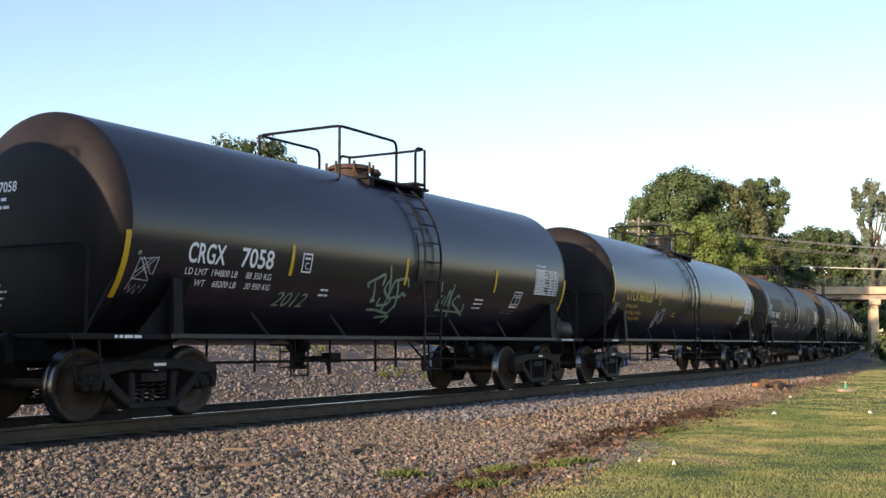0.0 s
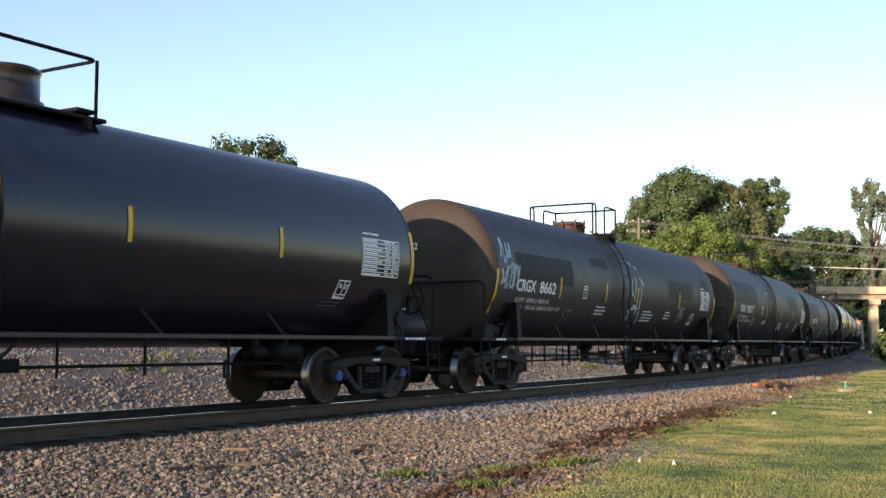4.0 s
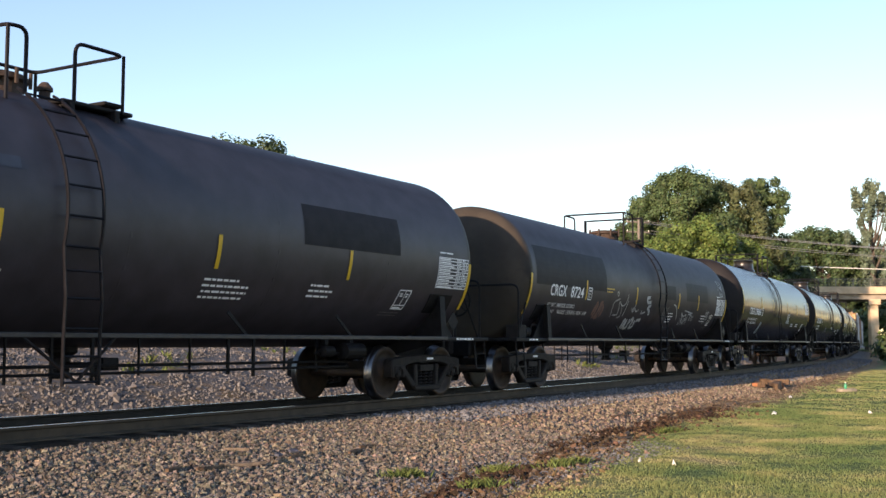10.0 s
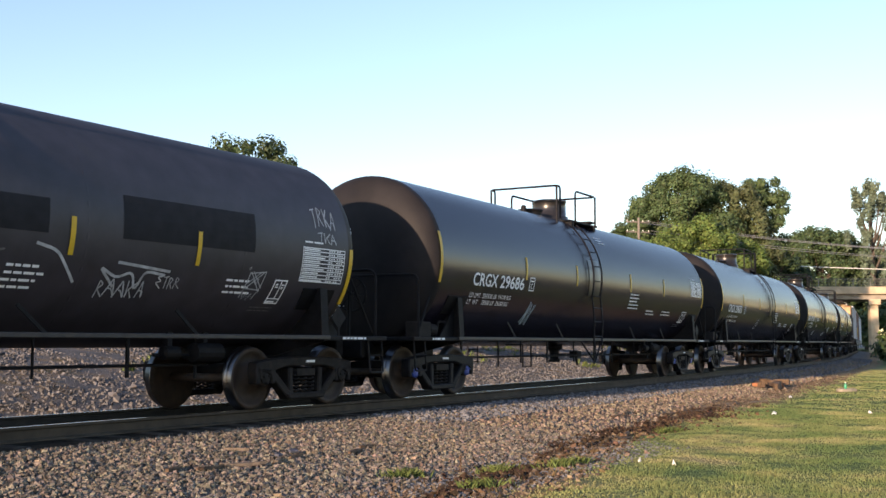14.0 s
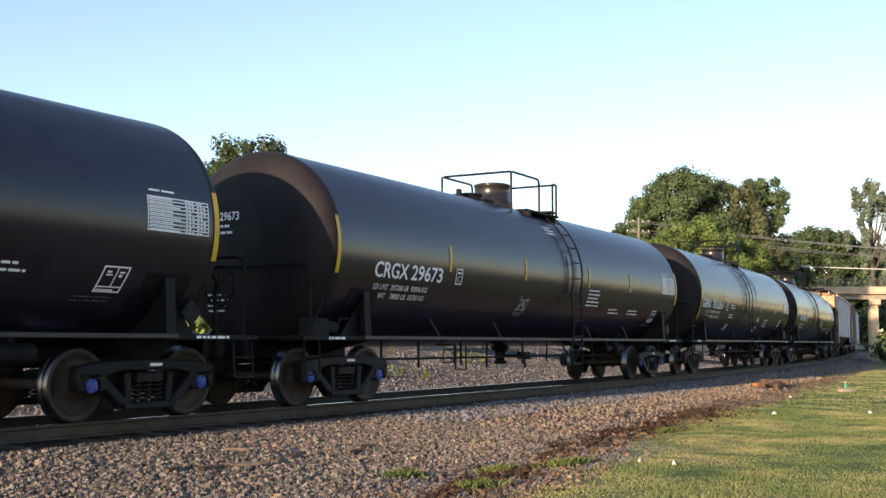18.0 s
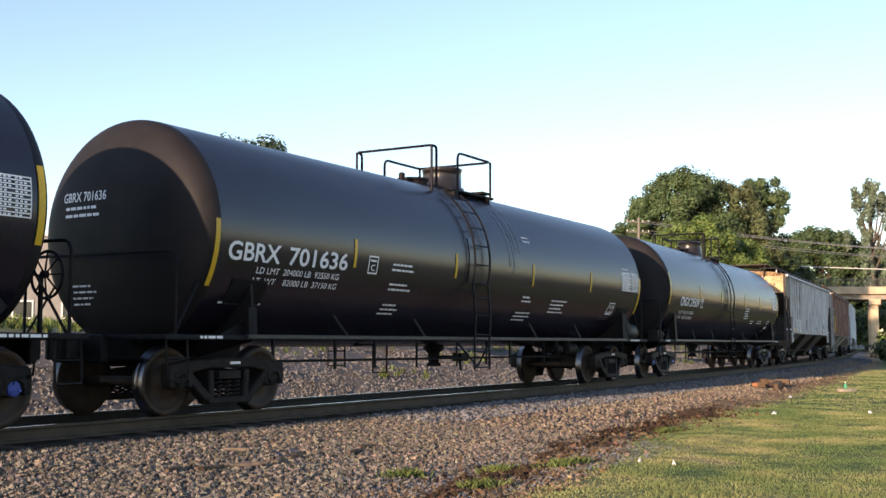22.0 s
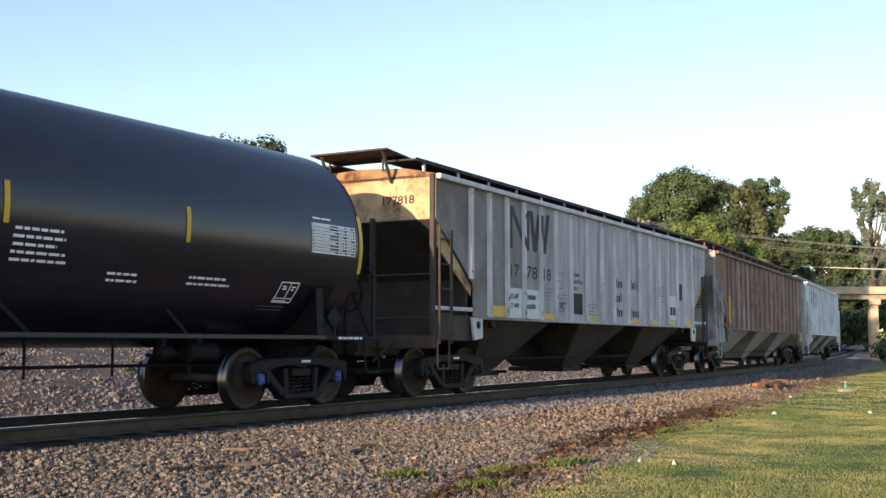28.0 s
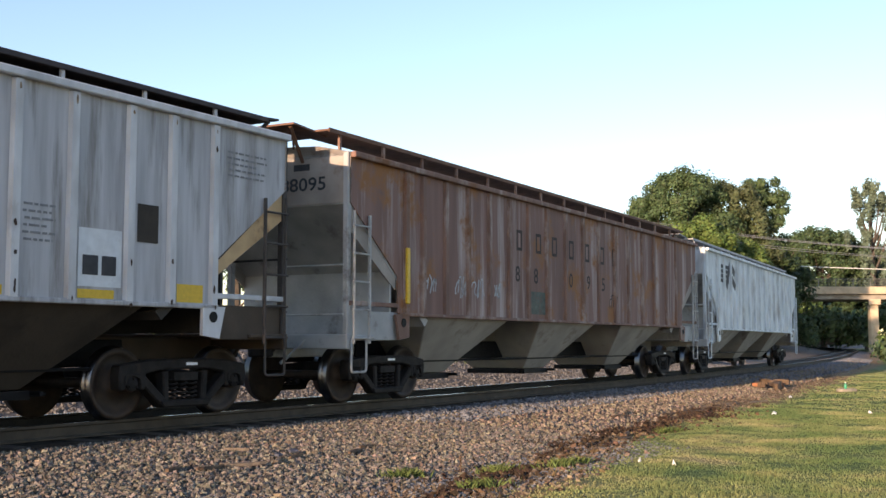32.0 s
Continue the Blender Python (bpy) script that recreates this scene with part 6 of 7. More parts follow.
M_INK = mat("faded black stencil", (0.035, 0.035, 0.04), 0.7, 0, 0.25, 8, (0.11, 0.11, 0.115), 0.64, 6, 0.02, 30)
M_INK_GREY = mat("washed-out grey stencil", (0.21, 0.21, 0.22), 0.7, 0, 0.25, 8, (0.32, 0.32, 0.33), 0.58, 6, 0.02, 30)
M_INK_FADED = mat("nearly lost stencil", (0.05, 0.035, 0.03), 0.8, 0, 0.4, 8, (0.12, 0.07, 0.05), 0.55, 6, 0.02, 30)
M_PANEL = mat("white stencil panel", (0.66, 0.68, 0.70), 0.6, 0, 0.1, 8, (0.45, 0.45, 0.45), 0.6, 4, 0.02, 30)


def on_side(car, name, bm, material, y, label="", lift=0.006):
    """Lay flat faces (x along, y up) on the near side at depth y."""
    for v in bm.verts:
        v.co = (v.co.x, y - lift, v.co.y)
    bmesh.ops.recalc_face_normals(bm, faces=bm.faces)
    for f in bm.faces:
        if f.normal.y > 0:
            f.normal_flip()
    return part(name, bm, material, car, label)


def side_word(car, text, x0, x1, z, cap, material, y=-1.55, bold=0.004):
    bm, w = letters(text, cap, x1 - x0, bold)
    bmesh.ops.translate(bm, verts=bm.verts, vec=(x0, z, 0))
    return on_side(car, "lettering", bm, material, y)


def end_word(car, text, y0, y1, z, cap, material, x):
    """On the leading end, read by someone ahead of the car."""
    bm, w = letters(text, cap, y1 - y0, 0.004)
    for v in bm.verts:
        v.co = (x - 0.006, -y0 - v.co.x, z + v.co.y)
    return part("end_lettering", fixed(bm), material, car)


def hopper_car(front, rear, label, sp):
    h = (rear - front) / 2
    xe = h + sp["over"]
    cut = xe - 1.35
    car = thing("hopper_car", label, "hopper car", "covered hopper cars of the train")
    skin, ribm, endm, bay = sp["skin"], sp["rib"], sp["end"], sp["bay"]
    W, ZB, ZE = 1.5, 1.40, 3.78
    # side sheets, cut away over the trucks
    for j in (-1, 1):
        bm = BM()
        prism(bm, [(-xe, ZE), (xe, ZE), (xe, 3.02), (cut, 1.98), (cut, ZB), (-cut, ZB), (-cut, 1.98), (-xe, 3.02)], W * j - 0.02 * j, W * j)
        part("side_sheet", fixed(bm), skin, car)
        bm = BM()
        box(bm, (0, (W + 0.045) * j, ZE - 0.04), (2 * xe, 0.09, 0.09))
        part("top_chord", soften(bm, 0.012), ribm, car)
        bm = BM()
        box(bm, (0, (W + 0.02) * j, ZB - 0.02), (2 * cut, 0.06, 0.06))
        part("side_sill", soften(bm, 0.012), sp.get("sill", ribm), car)
        # plate and white rail beside the truck
        for k in (-1, 1):
            bm = BM()
            box(bm, (k * (cut + xe) / 2, (W - 0.06) * j, 1.19), (xe - cut + 0.1, 0.03, 0.44))
            part("sill_plate", soften(bm, 0.01), endm, car)
            bm = BM()
            box(bm, (k * (cut + xe) / 2, (W - 0.02) * j, 1.52), (xe - cut, 0.05, 0.07))
            part("side_rail", soften(bm, 0.01), ribm, car)
            bm = BM()
            prism(bm, [(k * (cut - 0.28), 1.38), (k * (cut + 0.12), 1.38), (k * (cut + 0.02), 0.98), (k * (cut - 0.28), 1.02)], (W + 0.0) * j, (W + 0.05) * j)
            lathe(bm, [((W + 0.02) * j, 0.07), ((W + 0.06) * j, 0.07)], 14, "y", (k * (cut - 0.1), 0, 1.25), mi=1)
            part("jacking_pad", fixed(bm), [ribm, M_FRAME], car)
    for x in sp["ribs"]:
        for j in (-1, 1):
            bm = BM()
            z0 = ZB if abs(x) < cut else 1.98 + (abs(x) - cut) * 0.78
            prism(bm, [(x - 0.07, W * j), (x - 0.05, (W + sp["deep"]) * j), (x + 0.05, (W + sp["deep"]) * j), (x + 0.07, W * j)], z0, ZE - 0.1, "z")
            part("rib", fixed(bm), ribm, car)
    # roof, slightly arched, with the long hatch and its running boards
    bm = BM()
    prism(bm, [(-W, ZE), (-0.9, ZE + 0.13), (0, ZE + 0.18), (0.9, ZE + 0.13), (W, ZE), (W, ZE - 0.05), (-W, ZE - 0.05)], -xe, xe, "x")
    part("roof", fixed(bm), endm, car)
    bm = BM()
    prism(bm, [(-0.32, ZE + 0.1), (-0.30, ZE + 0.28), (0.30, ZE + 0.28), (0.32, ZE + 0.1)], -xe + 0.8, xe - 0.8, "x")
    part("hatch", soften(bm, 0.02), endm, car)
    for j in (-1, 1):
        bm = BM()
        lift = sp.get("lift", 0.27)
        box(bm, (0, 0.80 * j, ZE + lift), (2 * xe + 0.1, 0.66, 0.035))
        box(bm, (0, 1.13 * j, ZE + lift), (2 * xe + 0.1, 0.02, 0.07))
        part("running_board", soften(bm, 0.008), sp["board"], car, "grating running board along the roof")
        for x in np.arange(-xe + 0.3, xe, 1.25):
            bm = BM()
            box(bm, (x, 1.09 * j, ZE + lift / 2), (0.05, 0.04, lift))
            part("board_bracket", bm, ribm, car)
    for k in (-1, 1):
        # end panel, slope sheet, posts
        bm = BM()
        prism(bm, [(-W, 3.02), (-W, ZE), (-0.9, ZE + 0.13), (0, ZE + 0.18), (0.9, ZE + 0.13), (W, ZE), (W, 3.02)], k * (xe - 0.03), k * xe, "x")
        part("end_panel", fixed(bm), sp["buff"], car)
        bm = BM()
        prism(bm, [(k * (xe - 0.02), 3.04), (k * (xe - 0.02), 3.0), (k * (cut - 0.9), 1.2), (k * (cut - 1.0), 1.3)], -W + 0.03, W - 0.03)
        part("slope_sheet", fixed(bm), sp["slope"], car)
        for j in (-1, 1):
            bm = BM()
            prism(bm, [(k * (xe - 0.01), 3.04), (k * (xe - 0.01), 2.62), (k * (cut + 0.02), 1.76), (k * (cut + 0.02), 2.0)], (W - 0.06) * j, (W - 0.035) * j)
            part("gusset", fixed(bm), sp["buff"], car)
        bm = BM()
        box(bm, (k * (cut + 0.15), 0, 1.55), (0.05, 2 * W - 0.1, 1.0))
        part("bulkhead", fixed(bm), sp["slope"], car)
        bm = BM()
        box(bm, (k * (xe - 0.35), 0, 1.02), (0.7, 2 * W, 0.06))
        box(bm, (k * (xe + 0.02), 0, 0.95), (0.1, 2 * W, 0.22))
        part("end_sill", soften(bm, 0.015), endm, car)
        for y in (-W + 0.06, -0.25, 0.75, W - 0.06):
            bm = BM()
            ph = 2.80 if abs(y) > 1 else 2.1
            box(bm, (k * (xe + 0.0), y, 0.98 + ph / 2), (0.10, 0.09, ph))
            part("end_post", soften(bm, 0.012), sp.get("post", ribm), car)
        # ladders: one on each side corner, one across the end
        for j in (-1, 1):
            bm = BM()
            tube(bm, [(k * (xe - 0.47), (W + 0.04) * j, 0.92), (k * (xe - 0.47), (W + 0.04) * j, 2.86)], 0.028, 6)
            tube(bm, [(k * (xe - 0.05), (W + 0.04) * j, 0.92), (k * (xe - 0.05), (W + 0.04) * j, 2.9)], 0.022, 6)
            tube(bm, bent([(k * (xe - 0.42), (W + 0.02) * j, 1.0), (k * (xe - 0.42), (W + 0.02) * j, 0.5), (k * (xe - 0.02), (W + 0.02) * j, 0.5), (k * (xe - 0.02), (W + 0.02) * j, 1.0)], 0.06), 0.018, 6)
            ladder = part("side_ladder", fixed(bm), sp.get("post", ribm), car, "corner ladder of round bars")
            for z in (1.0, 1.42, 1.84, 2.26, 2.68):
                bm = BM()
                tube(bm, [(k * (xe - 0.47), (W + 0.05) * j, z), (k * xe, (W + 0.05) * j, z)], 0.016, 5)
                part("rung", bm, sp.get("post", ribm), ladder)
        for z in (1.35, 2.08):
            bm = BM()
            tube(bm, [(k * (xe + 0.10), -W + 0.05, float(z)), (k * (xe + 0.10), -0.22, float(z))], 0.016, 5)
            part("end_rung", fixed(bm), sp.get("post", ribm), car)
        bm = BM()
        tube(bm, bent([(k * (xe + 0.08), -0.5, ZE + 0.1), (k * (xe + 0.1), -0.5, ZE + 0.34), (k * (xe + 0.1), 0.6, ZE + 0.34), (k * (xe + 0.08), 0.6, ZE + 0.1)], 0.06), 0.02, 6)
        box(bm, (k * (xe + 0.16), -0.1, ZE + 0.36), (0.85, 1.55, 0.03), Matrix.Rotation(-0.07 * k, 4, "Y"))
        for y in (-0.75, 0.5):
            tube(bm, [(k * (xe + 0.5), y, ZE + 0.37), (k * (xe + 0.02), y + 0.12, ZE - 0.1)], 0.03, 5)
        part("roof_platform", fixed(bm), sp["board"], car)
        bm = BM()
        box(bm, (k * (h + 0.3), 0, 0.86), (2.6, 0.4, 0.3))
        part("draft_sill", soften(bm, 0.02), endm, car)
        bm = BM()
        tube(bm, [(k * (xe - 0.1), 0, 0.86), (k * (h + 1.9), 0, 0.86)], 0.09, 8)
        e = h + 2.05
        prism(bm, [(k * (e - 0.22), -0.17), (k * (e - 0.2), 0.17), (k * (e + 0.06), 0.13), (k * (e + 0.1), 0.02), (k * (e - 0.02), -0.04), (k * (e - 0.04), -0.17)], 0.72, 1.0, "z")
        part("coupler", soften(bm, 0.025), M_TRUCK, car, "rusty knuckle coupler")
        for j in (-1, 1):
            bm = BM()
            tube(bm, [(k * (xe + 0.05), 0.75 * j, 0.98), (k * (xe + 0.15), 0.35 * j, 0.62)], 0.025, 5)
            part("uncoupling_lever", fixed(bm), endm, car)
    # hand wheel and air gear on the rear end
    bm = BM()
    tube(bm, [(xe + 0.16, 0.95 + 0.27 * math.cos(a), 2.0 + 0.27 * math.sin(a)) for a in np.linspace(0, 2 * math.pi, 25)], 0.018, 6)
    for a in np.linspace(0, 2 * math.pi, 6)[:-1]:
        tube(bm, [(xe + 0.14, 0.95, 2.0), (xe + 0.16, 0.95 + 0.27 * math.cos(a), 2.0 + 0.27 * math.sin(a))], 0.012, 4)
    tube(bm, [(xe + 0.08, 0.95, 2.0), (xe + 0.08, 0.95, 1.0)], 0.03, 6)
    part("brake_wheel", fixed(bm), M_FRAME, car)
    bm = BM()
    lathe(bm, [(-0.45, 0.02), (-0.43, 0.13), (-0.36, 0.19), (0.36, 0.19), (0.43, 0.13), (0.45, 0.02)], 18, "x", (xe - 0.75, -0.6, 1.3))
    part("air_reservoir", fixed(bm), endm, car, "", None, True)
    # hopper bays with their outlet gates
    for x0, x1 in sp["bays"]:
        c = (x0 + x1) / 2 + sp.get("lean", 0.0)
        zt, zb = ZB - 0.02, 0.40
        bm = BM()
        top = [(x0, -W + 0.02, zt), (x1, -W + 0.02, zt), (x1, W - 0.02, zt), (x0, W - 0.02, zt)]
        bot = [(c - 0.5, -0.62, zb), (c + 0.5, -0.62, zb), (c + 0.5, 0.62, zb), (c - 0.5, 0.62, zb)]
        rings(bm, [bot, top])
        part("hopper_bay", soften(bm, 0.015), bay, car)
        bm = BM()
        box(bm, (c, 0, 0.34), (1.2, 1.36, 0.1))
        tube(bm, [(c - 0.75, -0.55, 0.34), (c + 0.9, -0.55, 0.34)], 0.03, 6)
        tube(bm, [(c + 0.62, -0.85, 0.36), (c + 0.62, 0.4, 0.36)], 0.03, 6)
        part("outlet_gate", fixed(bm), M_FRAME, car)
    bm = BM()
    box(bm, (0, 0, 0.80), (2 * h - 0.6, 0.5, 0.34))
    part("centre_sill", soften(bm, 0.015), M_FRAME, car)
    bm = BM()
    tube(bm, [(-h + 1.3, -0.8, 0.62), (h - 1.3, -0.8, 0.62)], 0.022, 6)
    part("brake_pipe", fixed(bm), M_FRAME, car)
    bg = [bogie(car, -h, False), bogie(car, h, False)]
    CARS.append((car, front, rear, [b for b, _ in bg], [w for _, ws in bg for w in ws]))
    return car, xe


RIBS_A = (-6.9, -6.17, -5.42, -4.65, -3.85, -3.07, -2.27, -1.35, -0.43, 0.37, 1.39, 2.2, 3.0, 3.75, 4.49, 5.32, 5.99, 6.72)
car, xe = hopper_car(77.25, 90.70, "light grey covered hopper car with dark stencils", dict(
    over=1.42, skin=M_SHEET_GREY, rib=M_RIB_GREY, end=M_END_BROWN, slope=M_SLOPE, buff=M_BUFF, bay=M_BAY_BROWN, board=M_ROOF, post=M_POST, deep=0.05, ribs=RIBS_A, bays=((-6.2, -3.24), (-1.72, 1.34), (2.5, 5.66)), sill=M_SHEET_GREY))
# the large dark device: two slanted zigzags
DEVICE = ((-5.24, 2.74, -5.24, 3.56), (-4.52, 2.74, -5.22, 3.56), (-4.47, 2.74, -4.47, 3.54), (-4.12, 2.74, -4.30, 3.54), (-4.12, 2.74, -3.90, 3.50), (-3.66, 2.74, -3.90, 3.50), (-3.66, 2.74, -3.47, 3.54))
for k, (x0, z0, x1, z1) in enumerate(DEVICE):
    for a, b, y in ((-9, 9, -1.5), (-4.70, -4.60, -1.55), (-3.90, -3.80, -1.55)):
        bm = BM()
        flat_rect(bm, -0.09, z0, 0.09, z1)
        for v in bm.verts:
            v.co.x += x1 if v.co.y > z0 + 0.1 else x0
        for at, way in ((a, -1), (b, 1)):
            bmesh.ops.bisect_plane(bm, geom=bm.verts[:] + bm.edges[:] + bm.faces[:], plane_co=(at, 0, 0), plane_no=(way, 0, 0), clear_outer=True)
        if bm.faces:
            on_side(car, "device_stroke", bm, M_INK, y, "", 0.004 + 0.0008 * k)
        else:
            bm.free()
# rust where the ribs are chipped
rng = random.Random(31)
for x in RIBS_A:
    for z, tall, odds in ((3.60, 0.10, 1.0), (3.45, 0.16, 0.4), (2.2, 0.07, 0.35), (1.85, 0.09, 0.4), (1.55, 0.16, 0.5), (1.43, 0.07, 0.8)):
        if rng.random() < odds:
            bm, c = BM(), x + rng.uniform(-0.02, 0.02)
            z, tall, wide = z + rng.uniform(-0.1, 0.06) * (z < 3.5), tall * rng.uniform(0.6, 1.2), rng.uniform(0.012, 0.03)
            ring = [(c + wide * math.cos(q) * rng.uniform(0.6, 1.1), z + tall / 2 * math.sin(q) * rng.uniform(0.6, 1.1)) for q in np.linspace(0, 2 * math.pi, 10)[:-1]]
            bm.faces.new([bm.verts.new((u, v, 0)) for u, v in ring])
            on_side(car, "rust_chip", bm, M_CHIP if z < 3.5 else M_CHIP_TAN, -1.55, "", 0.004)
for text, x0, x1 in (("17", -5.25, -4.87), ("78", -4.53, -4.01), ("18", -3.70, -3.32)):
    side_word(car, text, x0, x1, 2.2, 0.24, M_INK, -1.5)
for x0, x1, a, b in ((-5.34, -4.74, "LD LMT", "LT  WT"), (-4.56, -3.92, "198300", " 64700")):
    bm = BM()
    flat_rect(bm, x0, 1.40, x1, 1.98)
    on_side(car, "stencil_panel", bm, M_PANEL, -1.5, "fresh white stencil panel", 0.005)
    side_word(car, a, x0 + 0.04, x0 + 0.45, 1.78, 0.09, M_INK, -1.506)
    side_word(car, b, x0 + 0.04, x0 + 0.45, 1.60, 0.09, M_INK, -1.506)
for x0, x1, z1, m in ((-6.08, -5.5, 1.62, M_YELLOW), (-3.76, -3.16, 1.52, M_YELLOW), (-1.28, -0.68, 1.52, M_YELLOW), (1.5, 2.08, 1.52, M_YELLOW), (3.1, 3.64, 1.52, M_YELLOW), (4.6, 5.12, 1.52, M_YELLOW), (6.1, 6.55, 1.64, M_YELLOW), (-2.2, -1.6, 2.0, M_BAY_BROWN), (5.45, 5.78, 2.55, M_BAY_BROWN)):
    bm = BM()
    flat_rect(bm, x0, 1.42 if m is M_YELLOW else z1 - 0.45, x1, z1)
    on_side(car, "reflective_patch" if m is M_YELLOW else "repaint_patch", bm, m, -1.5)
# the owner's name, two columns of three lines, as bars in the rhythm of its letters
for x0, rows in ((0.5, ("lxx", "xxl", "lxx")), (1.5, ("lxll", "", "txxx"))):
    for k, row in enumerate(rows):
        for i, tall in enumerate(row):
            bm = BM()
            a, low = x0 + 0.165 * i, 2.24 - 0.34 * k
            flat_rect(bm, a, low, a + (0.06 if tall in "lt" and i else 0.115), low + {"l": 0.22, "t": 0.19, "x": 0.155}[tall])
            on_side(car, "faded_name", bm, M_INK, -1.5)
for text, x1, z in (("GRAIN", -1.78, 2.36), ("LOADING", -1.6, 2.21), ("ONLY", -1.84, 2.06)):
    side_word(car, text, -2.2, x1, z, 0.085, M_INK, -1.5, 0.001)
for n, x0, x1, z in ((3, -2.95, -2.45, 1.95), (4, -3.75, -3.2, 2.05), (5, -1.28, -0.68, 1.8), (6, 3.86, 4.3, 2.4), (5, 6.95, 7.75, 3.4)):
    on_side(car, "small_print", bars(n, x0, x1, z, 0.075, 0.026, 7), M_INK_GREY, -1.5)
bm = BM()
frame_rect(bm, -2.98, 2.06, -2.68, 2.40, 0.02)
on_side(car, "plate_frame", bm, M_INK_GREY, -1.5)
bm = BM()
crossed_tag(bm, -2.96, 1.46, -2.6, 1.78, 0.014)
on_side(car, "chalk_mark", bm, M_INK, -1.5)
bm = BM()
flat_rect(bm, 4.6, 1.55, 5.22, 2.2)
on_side(car, "stencil_panel", bm, M_PANEL, -1.5, "fresh white stencil panel", 0.005)
bm = BM()
flat_rect(bm, 4.66, 1.68, 4.88, 1.9), flat_rect(bm, 4.93, 1.68, 5.14, 1.9)
on_side(car, "test_symbol", bm, M_INK, -1.5, "", 0.009)
end_word(car, "177818", 0.45, 1.08, 3.3, 0.14, M_INK, -xe)

RIBS_B = (-7.23, -6.69, -5.92, -5.1, -4.27, -3.43, -2.58, -1.69, -0.71, 0.26, 1.19, 2.23, 3.14, 4.15, 5.04, 6.04, 6.9)
car, xe = hopper_car(95.32, 109.42, "rust brown covered hopper car with streaked sides", dict(
    over=1.76, lift=0.36, skin=M_SHEET_RUST, rib=M_RIB_RUST, end=M_END_PALE, slope=M_END_PALE, buff=M_END_RUSTY, bay=M_BAY_PALE, board=M_ROOF_RUST, sill=M_RIB_RUST, post=M_END_PALE, deep=0.05, ribs=RIBS_B, bays=((-6.5, -3.37), (-1.92, 1.07), (2.75, 5.8))))
for text, x in (("8", -3.15), ("8", -2.3), ("0", -0.5), ("9", 0.5), ("5", 1.4)):
    side_word(car, text, x, x + 0.2, 2.12, 0.3, M_INK_FADED, -1.5)
for x in (-3.1, -2.2, -1.4, -0.5, 0.4, 1.3, 2.1):
    bm = BM()
    frame_rect(bm, x, 2.72, x + 0.26, 3.12, 0.06)
    on_side(car, "faded_name", bm, M_INK_FADED, -1.5)
bm = BM()
box(bm, (-7.25, -1.56, 2.0), (0.1, 0.05, 0.9))
part("yellow_guard", soften(bm, 0.015), M_YELLOW, car, "bright yellow upright bar")
bm = BM()
flat_rect(bm, -2.5, 1.5, -1.75, 1.95)
on_side(car, "paint_patch", bm, M_PATCH_GREEN, -1.5, "faded green paint patch")
for k, (x0, x1) in enumerate(((-5.6, -5.1), (-4.9, -4.5), (-4.1, -3.8), (1.9, 2.4), (-6.6, -6.2))):
    bm = BM()
    scribble(bm, x0, 1.7, x1, 2.1, 3, 0.03, k)
    on_side(car, "chalk_mark", bm, M_INK_FADED if k == 3 else M_SPRAY, -1.5)
end_word(car, "88095", 0.2, 1.05, 3.24, 0.2, M_INK, -xe)
bm = BM()
flat_rect(bm, 0, 0, 0.3, 0.1)
for v in bm.verts:
    v.co = (-xe - 0.006, -0.45 - v.co.x, 3.55 + v.co.y)
part("end_lettering", fixed(bm), M_INK, car)

RIBS_C = [-7.0 + 1.0 * k for k in range(15)]
car, xe = hopper_car(113.8, 128.0, "pale blue-white covered hopper car at the train's end", dict(
    over=1.3, skin=M_SHEET_WHITE, rib=M_SHEET_WHITE, end=M_END_PALE, slope=M_END_PALE, buff=M_SHEET_WHITE, bay=M_BAY_PALE, board=M_END_PALE, deep=0.06, ribs=RIBS_C, bays=((-6.2, -3.3), (-1.6, 1.3), (3.0, 6.0))))
for z in (2.95, 3.1, 3.25, 3.4):
    bm = BM()
    flat_rect(bm, -6.7, z - 0.1, -5.5, z + 0.02, 0.1)
    on_side(car, "device_stroke", bm, M_INK, -1.5)
for pts in (((-5.6, 2.7), (-5.0, 3.5)), ((-4.95, 3.5), (-4.3, 3.2)), ((-4.95, 3.15), (-4.2, 2.75))):
    bm = BM()
    stroke(bm, pts, 0.26)
    on_side(car, "device_stroke", bm, M_INK, -1.5)


# ---- bridge over the line ----
M_STEEL = mat("weathered railing steel", (0.20, 0.19, 0.18), 0.6, 0.4, 0.25, 5, (0.12, 0.08, 0.06), 0.6, 3, 0.1, 20)
M_GIRDER = mat("girder concrete, stained", (0.30, 0.26, 0.21), 0.85, 0, 0.2, 1, (0.16, 0.13, 0.10), 0.55, 0.6, 0.2, 8)
M_ASPHALT = mat("asphalt", (0.05, 0.05, 0.05), 0.9, 0, 0.2, 4, None, 0.5, 1, 0.2, 40)


